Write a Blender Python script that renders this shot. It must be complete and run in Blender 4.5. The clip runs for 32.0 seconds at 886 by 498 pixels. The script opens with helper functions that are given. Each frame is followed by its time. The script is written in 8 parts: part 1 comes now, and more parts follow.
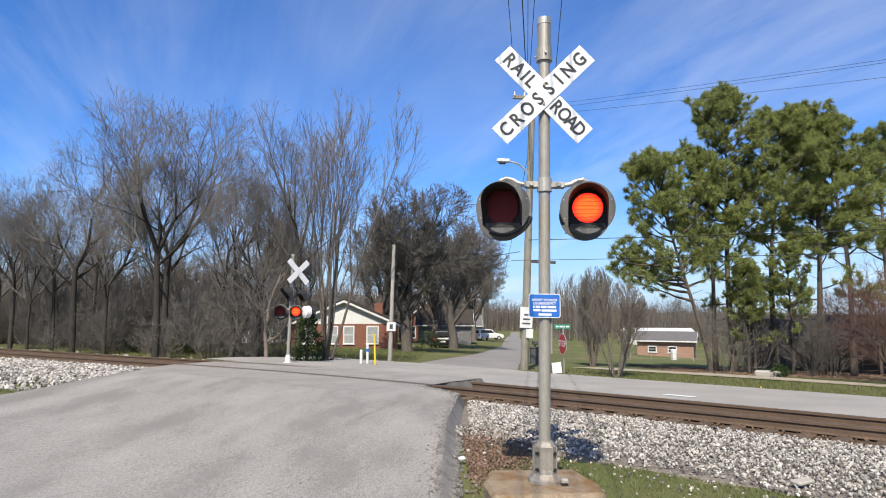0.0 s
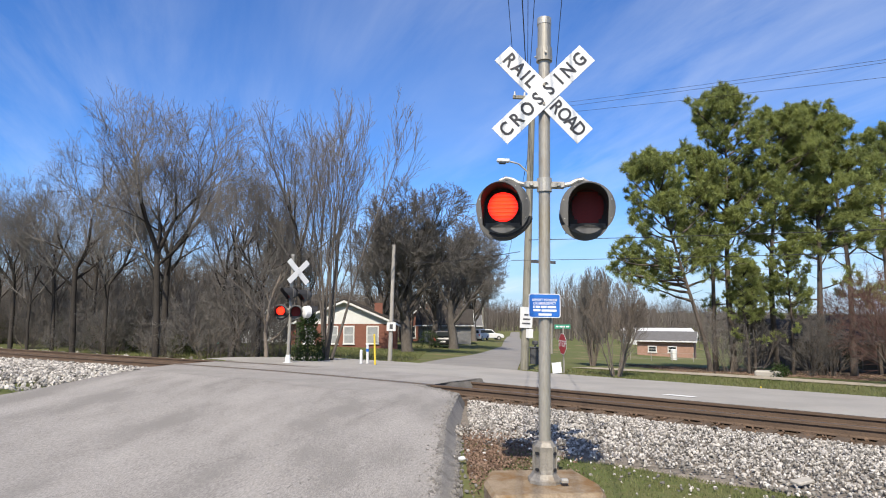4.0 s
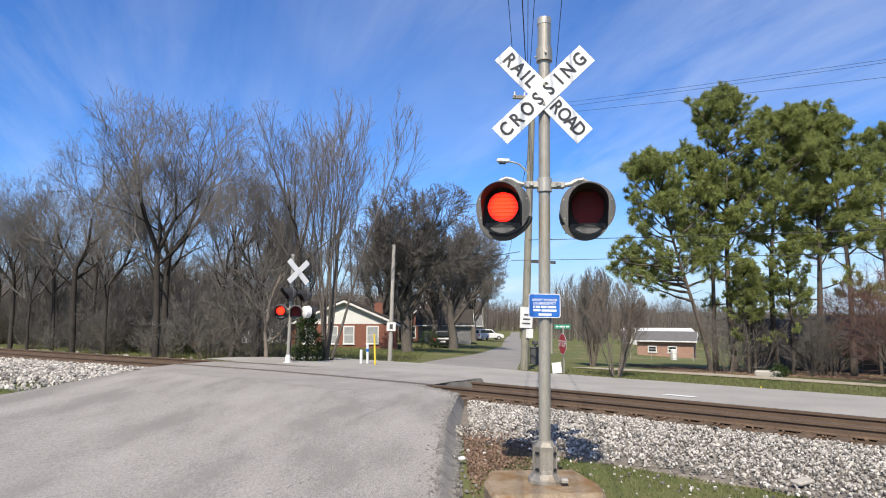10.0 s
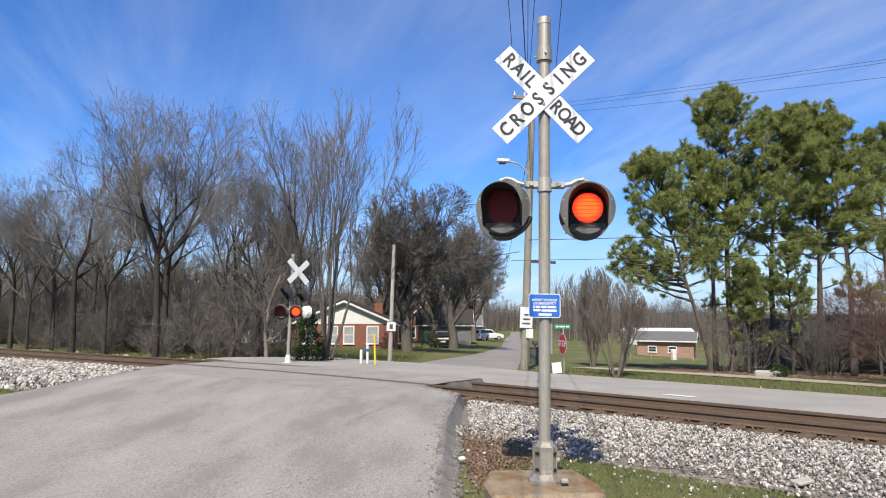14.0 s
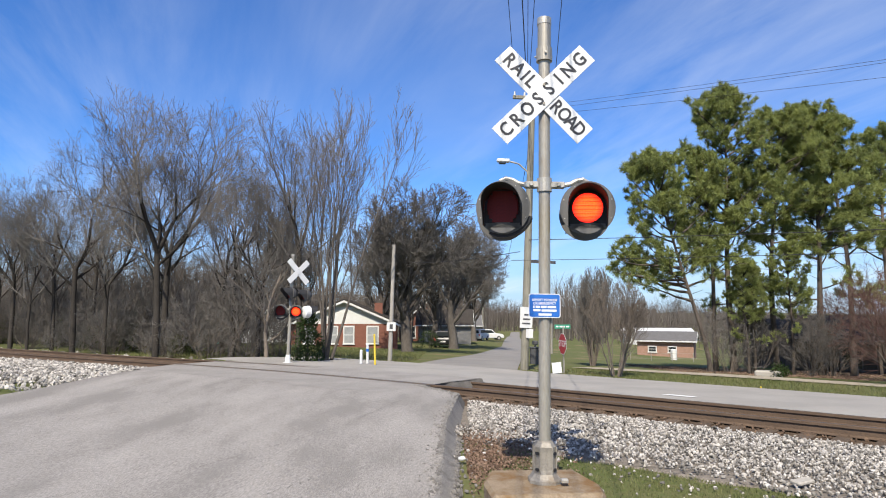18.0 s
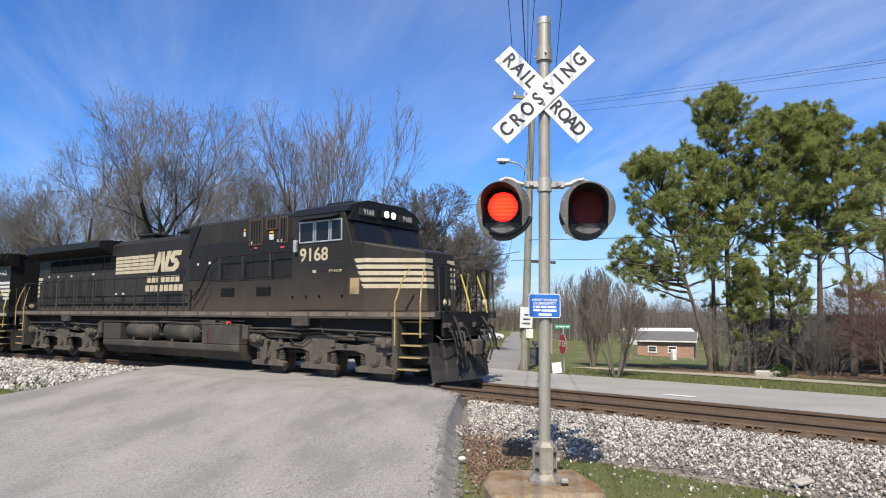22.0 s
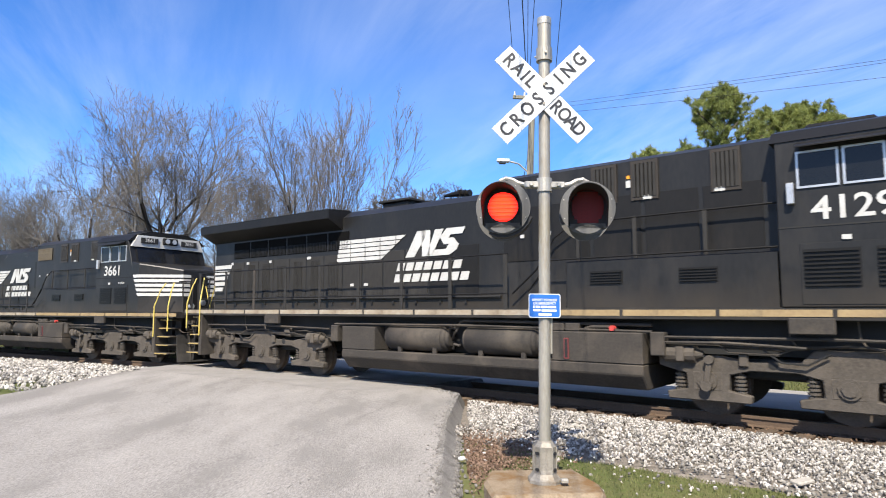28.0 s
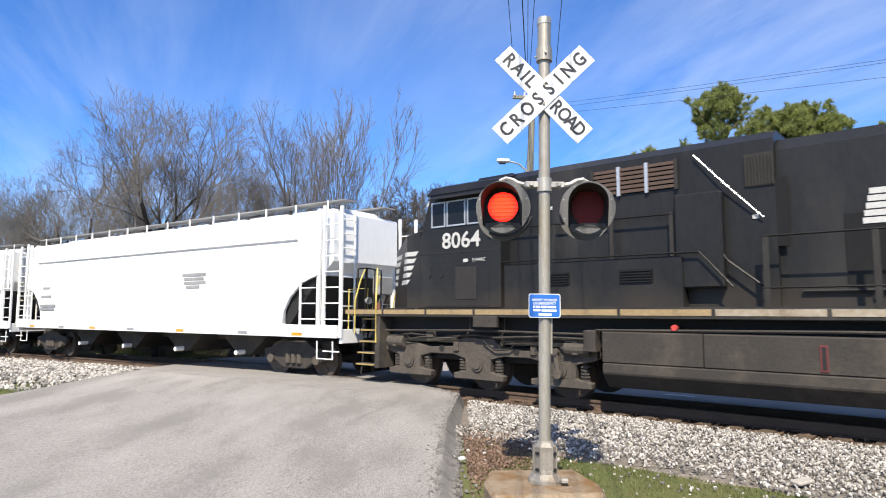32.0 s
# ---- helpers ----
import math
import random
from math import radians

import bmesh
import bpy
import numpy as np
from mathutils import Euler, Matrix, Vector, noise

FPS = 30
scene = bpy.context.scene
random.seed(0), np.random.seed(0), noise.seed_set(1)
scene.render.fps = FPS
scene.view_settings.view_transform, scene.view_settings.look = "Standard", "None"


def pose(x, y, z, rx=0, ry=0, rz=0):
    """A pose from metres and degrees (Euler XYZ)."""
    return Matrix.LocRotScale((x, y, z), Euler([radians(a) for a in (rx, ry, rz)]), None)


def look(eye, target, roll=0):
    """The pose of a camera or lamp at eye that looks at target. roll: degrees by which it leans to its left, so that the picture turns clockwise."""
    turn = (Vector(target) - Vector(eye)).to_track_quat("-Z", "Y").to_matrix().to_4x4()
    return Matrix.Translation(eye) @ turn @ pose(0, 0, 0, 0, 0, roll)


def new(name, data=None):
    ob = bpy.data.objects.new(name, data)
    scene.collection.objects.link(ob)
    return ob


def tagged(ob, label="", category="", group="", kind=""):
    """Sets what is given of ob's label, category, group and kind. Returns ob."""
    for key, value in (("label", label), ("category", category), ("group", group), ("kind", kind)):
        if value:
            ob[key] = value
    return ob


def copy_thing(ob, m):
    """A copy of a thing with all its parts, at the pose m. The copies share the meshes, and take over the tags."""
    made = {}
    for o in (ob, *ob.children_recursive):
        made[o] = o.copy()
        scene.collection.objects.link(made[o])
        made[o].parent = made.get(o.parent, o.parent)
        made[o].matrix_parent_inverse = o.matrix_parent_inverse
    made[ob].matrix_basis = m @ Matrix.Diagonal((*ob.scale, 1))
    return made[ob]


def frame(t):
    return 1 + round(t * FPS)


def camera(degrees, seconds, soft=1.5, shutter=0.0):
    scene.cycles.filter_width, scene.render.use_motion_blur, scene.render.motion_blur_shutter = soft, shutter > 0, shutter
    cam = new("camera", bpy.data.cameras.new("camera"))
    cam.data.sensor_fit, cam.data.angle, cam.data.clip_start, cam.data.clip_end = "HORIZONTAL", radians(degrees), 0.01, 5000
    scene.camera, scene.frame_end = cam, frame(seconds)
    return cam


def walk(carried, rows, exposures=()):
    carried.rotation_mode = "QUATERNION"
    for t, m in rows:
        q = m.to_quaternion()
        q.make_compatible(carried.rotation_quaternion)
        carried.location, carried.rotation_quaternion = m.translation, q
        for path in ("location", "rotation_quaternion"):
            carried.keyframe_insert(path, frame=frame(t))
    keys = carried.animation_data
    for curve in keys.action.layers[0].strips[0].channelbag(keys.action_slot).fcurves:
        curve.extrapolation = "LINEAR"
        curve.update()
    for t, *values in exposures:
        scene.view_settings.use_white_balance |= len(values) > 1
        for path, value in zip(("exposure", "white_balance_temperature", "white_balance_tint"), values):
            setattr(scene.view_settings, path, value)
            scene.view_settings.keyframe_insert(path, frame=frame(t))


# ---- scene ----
# World: metres, z = 0 at the top of the rails on the crossing, camera over the origin, y into the picture.
EYE_Z = 1.714
cam = camera(69.98, 32.0, soft=1.05, shutter=0.06)
STILL = pose(0, 0, EYE_Z, 90 + 5.508, 0, 0)
walk(cam, [(0.0, STILL), (32.0, STILL)], exposures=[(0.0, 0.5), (22.8, 0.5), (23.3, 0.55), (24.2, 0.8), (25.2, 0.9), (30.5, 0.9), (31.3, 0.85), (32.0, 0.75)])

# ---- light ----
SUN_TRAVEL = Vector((0.19, 1.05, -1.19)).normalized()
CLOUD_AT = (3.7, 1.3, 2.95, 0.6)


def make_light():
    world = bpy.data.worlds.new("sky")
    scene.world = world
    world.use_nodes = True
    nt = world.node_tree
    nt.nodes.clear()
    N = nt.nodes.new
    sky = N("ShaderNodeTexSky")
    sky.sky_type = "NISHITA"
    sky.sun_disc = False
    sky.sun_elevation = math.asin(-SUN_TRAVEL.z)
    sky.sun_rotation = math.atan2(-SUN_TRAVEL.x, -SUN_TRAVEL.y)
    sky.air_density, sky.dust_density, sky.ozone_density = 1.0, 0.25, 2.6
    # thin cirrus on a flat layer, drawn out by the wind
    tc = N("ShaderNodeTexCoord")
    sep = N("ShaderNodeSeparateXYZ")
    L = nt.links.new
    L(tc.outputs["Generated"], sep.inputs[0])
    def calc(op, x, y):
        n = N("ShaderNodeMath")
        n.operation = op
        for k, v in enumerate((x, y)):
            if isinstance(v, float):
                n.inputs[k].default_value = v
            else:
                L(v, n.inputs[k])
        return n.outputs[0]
    height = calc("ADD", calc("MAXIMUM", sep.outputs["Z"], 0.0), 0.10)
    flat = N("ShaderNodeCombineXYZ")
    L(calc("DIVIDE", sep.outputs["X"], height), flat.inputs[0])
    L(calc("DIVIDE", sep.outputs["Y"], height), flat.inputs[1])
    turned = N("ShaderNodeVectorRotate")
    turned.rotation_type = "Z_AXIS"
    turned.inputs["Angle"].default_value = radians(-19)
    L(flat.outputs[0], turned.inputs["Vector"])
    mp = N("ShaderNodeMapping")
    mp.inputs["Location"].default_value = (CLOUD_AT[0], CLOUD_AT[1], 0.0)
    mp.inputs["Scale"].default_value = (1.0, 0.22, 1.0)
    L(turned.outputs[0], mp.inputs["Vector"])
    n1 = N("ShaderNodeTexNoise")
    n1.inputs["Scale"].default_value, n1.inputs["Detail"].default_value = 2.1, 8.0
    n1.inputs["Roughness"].default_value, n1.inputs["Distortion"].default_value = 0.60, 0.35
    n2 = N("ShaderNodeTexNoise")
    n2.inputs["Scale"].default_value, n2.inputs["Detail"].default_value = 1.6, 3.0
    ramp = N("ShaderNodeValToRGB")
    ramp.color_ramp.elements[0].position, ramp.color_ramp.elements[1].position = 0.40, 0.78
    ramp2 = N("ShaderNodeValToRGB")
    ramp2.color_ramp.elements[0].position, ramp2.color_ramp.elements[1].position = 0.30, 0.66
    mul = N("ShaderNodeMath")
    mul.operation = "MULTIPLY"
    mul2 = N("ShaderNodeMath")
    mul2.operation, mul2.inputs[1].default_value = "MULTIPLY", 0.52
    mix = N("ShaderNodeMix")
    mix.data_type = "RGBA"
    mix.inputs["B"].default_value = (8.0, 8.4, 9.0, 1)
    bg = N("ShaderNodeBackground")
    bg.inputs["Strength"].default_value = 0.088
    out = N("ShaderNodeOutputWorld")
    L(mp.outputs[0], n1.inputs["Vector"])
    wide = N("ShaderNodeMapping")
    wide.inputs["Location"].default_value = (CLOUD_AT[2], CLOUD_AT[3], 4.0)
    wide.inputs["Scale"].default_value = (0.42, 0.25, 1.0)
    L(turned.outputs[0], wide.inputs["Vector"])
    L(wide.outputs[0], n2.inputs["Vector"])
    L(n1.outputs["Fac"], ramp.inputs[0])
    L(n2.outputs["Fac"], ramp2.inputs[0])
    L(ramp.outputs[0], mul.inputs[0])
    L(ramp2.outputs[0], mul.inputs[1])
    L(mul.outputs[0], mul2.inputs[0])
    L(mul2.outputs[0], mix.inputs["Factor"])
    tint = N("ShaderNodeMix")
    tint.data_type, tint.blend_type = "RGBA", "MULTIPLY"
    tint.inputs["Factor"].default_value = 1.0
    tint.inputs["B"].default_value = (0.51, 0.88, 1.42, 1)
    L(sky.outputs[0], tint.inputs["A"])
    # pale haze towards the horizon
    low = N("ShaderNodeMapRange")
    low.interpolation_type = "SMOOTHSTEP"
    low.inputs["From Min"].default_value, low.inputs["From Max"].default_value = -0.05, 0.22
    low.inputs["To Min"].default_value, low.inputs["To Max"].default_value = 0.72, 0.0
    L(sep.outputs["Z"], low.inputs["Value"])
    haze = N("ShaderNodeMix")
    haze.data_type = "RGBA"
    haze.inputs["B"].default_value = (4.8, 5.9, 7.6, 1)
    L(low.outputs[0], haze.inputs["Factor"])
    L(tint.outputs["Result"], haze.inputs["A"])
    L(haze.outputs["Result"], mix.inputs["A"])
    # added white glow round the unseen sun, to fill blue shadows with neutral light
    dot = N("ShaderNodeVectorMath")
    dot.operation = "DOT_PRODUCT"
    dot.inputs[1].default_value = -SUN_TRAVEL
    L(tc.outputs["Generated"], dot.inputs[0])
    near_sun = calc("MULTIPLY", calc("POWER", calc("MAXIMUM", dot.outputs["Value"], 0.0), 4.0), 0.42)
    fill_glow = N("ShaderNodeMix")
    fill_glow.data_type = "RGBA"
    fill_glow.inputs["B"].default_value = (10.5, 10.2, 9.8, 1)
    L(near_sun, fill_glow.inputs["Factor"])
    L(mix.outputs["Result"], fill_glow.inputs["A"])
    L(fill_glow.outputs["Result"], bg.inputs["Color"])
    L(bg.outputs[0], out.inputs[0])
    sun = new("sun", bpy.data.lights.new("sun", "SUN"))
    sun.data.energy, sun.data.angle, sun.data.color = 5.0, radians(0.53), (1.0, 0.915, 0.78)
    sun.matrix_world = look((0, 0, 60), Vector((0, 0, 60)) + SUN_TRAVEL)


make_light()

# ---- materials ----
MATS = {}


def mat(name, col, rough=0.7, metal=0.0, col2=None, scale=3.0, fine=40.0, amount=0.5, bump=0.15, bump_scale=None, rnd=0.0,
        island=0.0, spec=0.5, stain=None, stain_scale=0.6, stain_at=0.55, stretch=(1, 1, 1), emit=None, power=0.0, dust=None):
    """A surface with grain at two scales, stains, relief and a little change from piece to piece."""
    if name in MATS:
        return MATS[name]
    m = bpy.data.materials.new(name)
    MATS[name] = m
    m.use_nodes = True
    nt = m.node_tree
    N, L = nt.nodes.new, nt.links.new
    b = nt.nodes["Principled BSDF"]
    b.inputs["Roughness"].default_value, b.inputs["Metallic"].default_value = rough, metal
    b.inputs["Specular IOR Level"].default_value = spec
    if emit:
        b.inputs["Emission Color"].default_value = (*emit, 1)
        b.inputs["Emission Strength"].default_value = power
    col2 = col2 or tuple(c * 0.72 for c in col)
    tc = N("ShaderNodeTexCoord")
    mp = N("ShaderNodeMapping")
    mp.inputs["Scale"].default_value = stretch
    L(tc.outputs["Object"], mp.inputs["Vector"])
    n1, n2 = N("ShaderNodeTexNoise"), N("ShaderNodeTexNoise")
    n1.inputs["Scale"].default_value, n1.inputs["Detail"].default_value = scale, 5
    n2.inputs["Scale"].default_value, n2.inputs["Detail"].default_value = fine, 4
    for n in (n1, n2):
        L(mp.outputs[0], n.inputs["Vector"])
    add = N("ShaderNodeMath")
    add.operation = "MULTIPLY_ADD"
    add.inputs[1].default_value = 0.55
    L(n2.outputs["Fac"], add.inputs[0])
    half = N("ShaderNodeMath")
    half.operation, half.inputs[1].default_value = "MULTIPLY", 0.45
    L(n1.outputs["Fac"], half.inputs[0])
    L(half.outputs[0], add.inputs[2])
    ramp = N("ShaderNodeMapRange")
    ramp.inputs["From Min"].default_value, ramp.inputs["From Max"].default_value = 0.36, 0.64
    ramp.inputs["To Max"].default_value = amount * 2 if amount < 0.5 else 1.0
    L(add.outputs[0], ramp.inputs["Value"])
    mix = N("ShaderNodeMix")
    mix.data_type = "RGBA"
    mix.inputs["A"].default_value, mix.inputs["B"].default_value = (*col, 1), (*col2, 1)
    L(ramp.outputs[0], mix.inputs["Factor"])
    last = mix.outputs["Result"]
    if stain:
        n3 = N("ShaderNodeTexNoise")
        n3.inputs["Scale"].default_value, n3.inputs["Detail"].default_value = stain_scale, 6
        n3.inputs["Roughness"].default_value = 0.65
        L(mp.outputs[0], n3.inputs["Vector"])
        r3 = N("ShaderNodeMapRange")
        r3.inputs["From Min"].default_value, r3.inputs["From Max"].default_value = stain_at - 0.06, stain_at + 0.1
        L(n3.outputs["Fac"], r3.inputs["Value"])
        mx = N("ShaderNodeMix")
        mx.data_type = "RGBA"
        mx.inputs["B"].default_value = (*stain, 1)
        L(r3.outputs[0], mx.inputs["Factor"])
        L(last, mx.inputs["A"])
        last = mx.outputs["Result"]
    if dust:
        # road dust thrown up from below, ragged at its upper edge
        colour, z_low, z_high = dust
        sp = N("ShaderNodeSeparateXYZ")
        L(tc.outputs["Object"], sp.inputs[0])
        n5 = N("ShaderNodeTexNoise")
        n5.inputs["Scale"].default_value, n5.inputs["Detail"].default_value = 1.4, 6
        L(tc.outputs["Object"], n5.inputs["Vector"])
        wob = N("ShaderNodeMath")
        wob.operation, wob.inputs[1].default_value = "MULTIPLY_ADD", 1.1
        L(n5.outputs["Fac"], wob.inputs[0])
        L(sp.outputs["Z"], wob.inputs[2])
        rd = N("ShaderNodeMapRange")
        rd.inputs["From Min"].default_value, rd.inputs["From Max"].default_value = z_low + 0.55, z_high + 0.55
        rd.inputs["To Min"].default_value, rd.inputs["To Max"].default_value = 0.85, 0.0
        L(wob.outputs[0], rd.inputs["Value"])
        md = N("ShaderNodeMix")
        md.data_type = "RGBA"
        md.inputs["B"].default_value = (*colour, 1)
        L(rd.outputs[0], md.inputs["Factor"])
        L(last, md.inputs["A"])
        last = md.outputs["Result"]
    if rnd or island:
        src = N("ShaderNodeNewGeometry").outputs["Random Per Island"] if island else N("ShaderNodeObjectInfo").outputs["Random"]
        r = N("ShaderNodeMapRange")
        k = island or rnd
        r.inputs["To Min"].default_value, r.inputs["To Max"].default_value = 1 - k, 1 + k
        L(src, r.inputs["Value"])
        sc = N("ShaderNodeVectorMath")
        sc.operation = "SCALE"
        L(last, sc.inputs[0])
        L(r.outputs[0], sc.inputs["Scale"])
        last = sc.outputs[0]
    L(last, b.inputs["Base Color"])
    if bump:
        bp = N("ShaderNodeBump")
        bp.inputs["Strength"].default_value, bp.inputs["Distance"].default_value = min(1.0, bump), 0.02
        n4 = n2
        if bump_scale:
            n4 = N("ShaderNodeTexNoise")
            n4.inputs["Scale"].default_value, n4.inputs["Detail"].default_value = bump_scale, 5
            L(mp.outputs[0], n4.inputs["Vector"])
        L(n4.outputs["Fac"], bp.inputs["Height"])
        L(bp.outputs[0], b.inputs["Normal"])
    return m


ASPHALT = mat("asphalt", (0.335, 0.312, 0.287), 0.9, col2=(0.172, 0.16, 0.147), scale=0.9, fine=45, bump=0.7, bump_scale=110, stain=(0.20, 0.186, 0.17), stain_scale=0.9, stain_at=0.56, stretch=(1, 0.35, 1), spec=0.25)
ASPHALT_NEW = mat("asphalt_crossing", (0.30, 0.281, 0.26), 0.9, col2=(0.205, 0.192, 0.177), scale=1.2, fine=80, bump=0.6, bump_scale=110, stain=(0.225, 0.21, 0.194), stain_scale=1.1, stain_at=0.56, spec=0.25)
ASPHALT_FAR = mat("asphalt_far", (0.24, 0.225, 0.207), 0.9, col2=(0.18, 0.17, 0.157), scale=0.5, fine=60, bump=0.3, stain=(0.195, 0.185, 0.172), stain_scale=0.5, spec=0.25)
ASPHALT_SIDE = mat("asphalt_side", (0.315, 0.298, 0.272), 0.9, col2=(0.235, 0.222, 0.204), scale=0.6, fine=60, bump=0.3, stain=(0.25, 0.237, 0.218), stain_scale=0.6, spec=0.2)
ASPHALT_DARK = mat("asphalt_patch", (0.11, 0.103, 0.095), 0.92, col2=(0.17, 0.159, 0.147), scale=3, fine=60, bump=0.7, bump_scale=90, spec=0.2)
GRASS_GROUND = mat("grass_ground", (0.080, 0.104, 0.030), 0.95, col2=(0.125, 0.118, 0.055), scale=0.5, fine=14, bump=0.6, stain=(0.20, 0.155, 0.09), stain_scale=0.22, stain_at=0.6, spec=0.1)
BLADE = mat("grass_blade", (0.125, 0.155, 0.048), 0.8, col2=(0.21, 0.195, 0.095), scale=0.8, fine=5, bump=0, island=0.35, spec=0.2)
LEAF_LITTER = mat("leaf_litter", (0.135, 0.083, 0.058), 0.85, col2=(0.21, 0.145, 0.105), scale=4, fine=20, bump=0, island=0.4, spec=0.2)
STONE = mat("ballast_stone", (0.40, 0.378, 0.345), 0.9, col2=(0.21, 0.192, 0.170), scale=6, fine=50, bump=0.3, island=0.70, spec=0.2)
BED = mat("ballast_bed", (0.230, 0.203, 0.173), 0.95, col2=(0.115, 0.100, 0.084), scale=12, fine=35, bump=1.0, bump_scale=22, spec=0.1)
TIE_WOOD = mat("tie_wood", (0.13, 0.094, 0.066), 0.9, col2=(0.07, 0.053, 0.04), scale=4, fine=30, stretch=(1, 6, 6), bump=0.5, rnd=0.3, spec=0.2)
RAIL_RUST = mat("rail_rust", (0.120, 0.080, 0.053), 0.85, col2=(0.080, 0.055, 0.039), scale=2, fine=40, bump=0.3, spec=0.3)
RAIL_TOP = mat("rail_head", (0.085, 0.070, 0.060), 0.5, 0.3, col2=(0.06, 0.05, 0.043), scale=3, fine=60, bump=0.1)
CONCRETE = mat("old_concrete", (0.27, 0.21, 0.145), 0.9, col2=(0.18, 0.138, 0.092), scale=3, fine=50, bump=0.5, stain=(0.17, 0.10, 0.045), stain_scale=3, stain_at=0.52, spec=0.2)
PALE_CONCRETE = mat("pale_concrete", (0.38, 0.35, 0.31), 0.9, col2=(0.30, 0.28, 0.245), scale=1, fine=30, bump=0.3, spec=0.2)
GALV = mat("galvanised_steel", (0.36, 0.335, 0.285), 0.5, 0.4, col2=(0.27, 0.25, 0.215), scale=2.5, fine=50, bump=0.12, stain=(0.24, 0.2, 0.15), stain_scale=6, stain_at=0.6, stretch=(1, 1, 0.25))
PATH_TAN = mat("path_concrete", (0.36, 0.315, 0.245), 0.95, col2=(0.27, 0.235, 0.18), scale=1, fine=25, bump=0.3, stain=(0.19, 0.17, 0.11), stain_scale=1.5, stain_at=0.6, spec=0.15)
CAST = mat("cast_base", (0.30, 0.275, 0.235), 0.6, 0.3, col2=(0.20, 0.18, 0.15), scale=5, fine=50, bump=0.25, stain=(0.15, 0.11, 0.07), stain_scale=4, stain_at=0.6)
ALU = mat("aluminium", (0.48, 0.455, 0.405), 0.5, 0.5, col2=(0.33, 0.31, 0.27), scale=4, fine=60, bump=0.1)
WHITE_SHEET = mat("white_sign_sheet", (0.66, 0.66, 0.65), 0.45, col2=(0.60, 0.60, 0.585), scale=2, fine=30, amount=0.3, bump=0.02)
LETTER_BLACK = mat("letter_black", (0.03, 0.03, 0.035), 0.5, bump=0)
HOOD_PAINT = mat("hood_paint", (0.05, 0.05, 0.05), 0.55, col2=(0.055, 0.055, 0.058), scale=4, fine=60, bump=0.06)
HOOD_FRONT = mat("background_paint", (0.10, 0.098, 0.095), 0.6, col2=(0.082, 0.08, 0.078), scale=5, fine=60, bump=0.05)
HOOD_INNER = mat("hood_inside", (0.018, 0.018, 0.02), 0.7, bump=0)
LAMP_GLOW = mat("lamp_glow", (0.4, 0.03, 0.01), 0.4, bump=0, emit=(1.0, 0.036, 0.008), power=2.3)
LAMP_HOT = mat("lamp_glow_hot", (0.4, 0.05, 0.01), 0.4, bump=0, emit=(1.0, 0.098, 0.006), power=2.3)


def lamp_lens(m, warm):
    """Rows of small bulbs behind the lens: yellower in the middle, red at the rim."""
    nt = m.node_tree
    N, L = nt.nodes.new, nt.links.new
    tc = N("ShaderNodeTexCoord")
    vor = N("ShaderNodeTexVoronoi")
    vor.inputs["Scale"].default_value, vor.inputs["Randomness"].default_value = 62.0, 0.35
    L(tc.outputs["Object"], vor.inputs["Vector"])
    dots = N("ShaderNodeMapRange")
    dots.inputs["From Min"].default_value, dots.inputs["From Max"].default_value = 0.15, 0.75
    dots.inputs["To Min"].default_value, dots.inputs["To Max"].default_value = 1.25, 0.55
    L(vor.outputs["Distance"], dots.inputs["Value"])
    far = N("ShaderNodeVectorMath")
    far.operation = "LENGTH"
    L(tc.outputs["Object"], far.inputs[0])
    rim = N("ShaderNodeMapRange")
    rim.inputs["From Min"].default_value, rim.inputs["From Max"].default_value = 0.085, 0.150
    L(far.outputs["Value"], rim.inputs["Value"])
    mix = N("ShaderNodeMix")
    mix.data_type = "RGBA"
    mix.inputs["A"].default_value, mix.inputs["B"].default_value = (1.0, warm, 0.010, 1), (1.0, 0.010, 0.006, 1)
    L(rim.outputs[0], mix.inputs["Factor"])
    b = nt.nodes["Principled BSDF"]
    L(mix.outputs["Result"], b.inputs["Emission Color"])
    k = N("ShaderNodeMath")
    k.operation, k.inputs[1].default_value = "MULTIPLY", 2.2
    L(dots.outputs[0], k.inputs[0])
    L(k.outputs[0], b.inputs["Emission Strength"])


lamp_lens(LAMP_GLOW, 0.040)
lamp_lens(LAMP_HOT, 0.075)
LAMP_DARK = mat("unlit_lens_red", (0.15, 0.014, 0.013), 0.45, col2=(0.10, 0.012, 0.012), scale=20, fine=90, bump=0.1, spec=0.15)
SIGN_BLUE = mat("sign_blue", (0.015, 0.125, 0.46), 0.45, col2=(0.012, 0.105, 0.40), scale=4, fine=40, bump=0.02)
BARK = mat("bark", (0.118, 0.104, 0.09), 0.95, col2=(0.062, 0.054, 0.047), scale=5, fine=30, stretch=(1, 1, 0.3), bump=0.6, rnd=0.25, spec=0.1)
BARK_DARK = mat("bark_dark", (0.066, 0.058, 0.050), 0.95, col2=(0.036, 0.032, 0.028), scale=5, fine=30, stretch=(1, 1, 0.3), bump=0.6, rnd=0.2, spec=0.1)
BARK_PALE = mat("bark_pale", (0.18, 0.15, 0.122), 0.95, col2=(0.115, 0.096, 0.08), scale=5, fine=30, stretch=(1, 1, 0.3), bump=0.4, rnd=0.2, spec=0.1)
BARK_PINE = mat("pine_bark", (0.125, 0.103, 0.085), 0.95, col2=(0.068, 0.056, 0.047), scale=6, fine=25, stretch=(1, 1, 0.25), bump=0.9, rnd=0.2, spec=0.1)
TWIG = mat("twig", (0.150, 0.139, 0.128), 0.9, col2=(0.140, 0.128, 0.115), scale=1, fine=6, bump=0, rnd=0.25, spec=0.1)
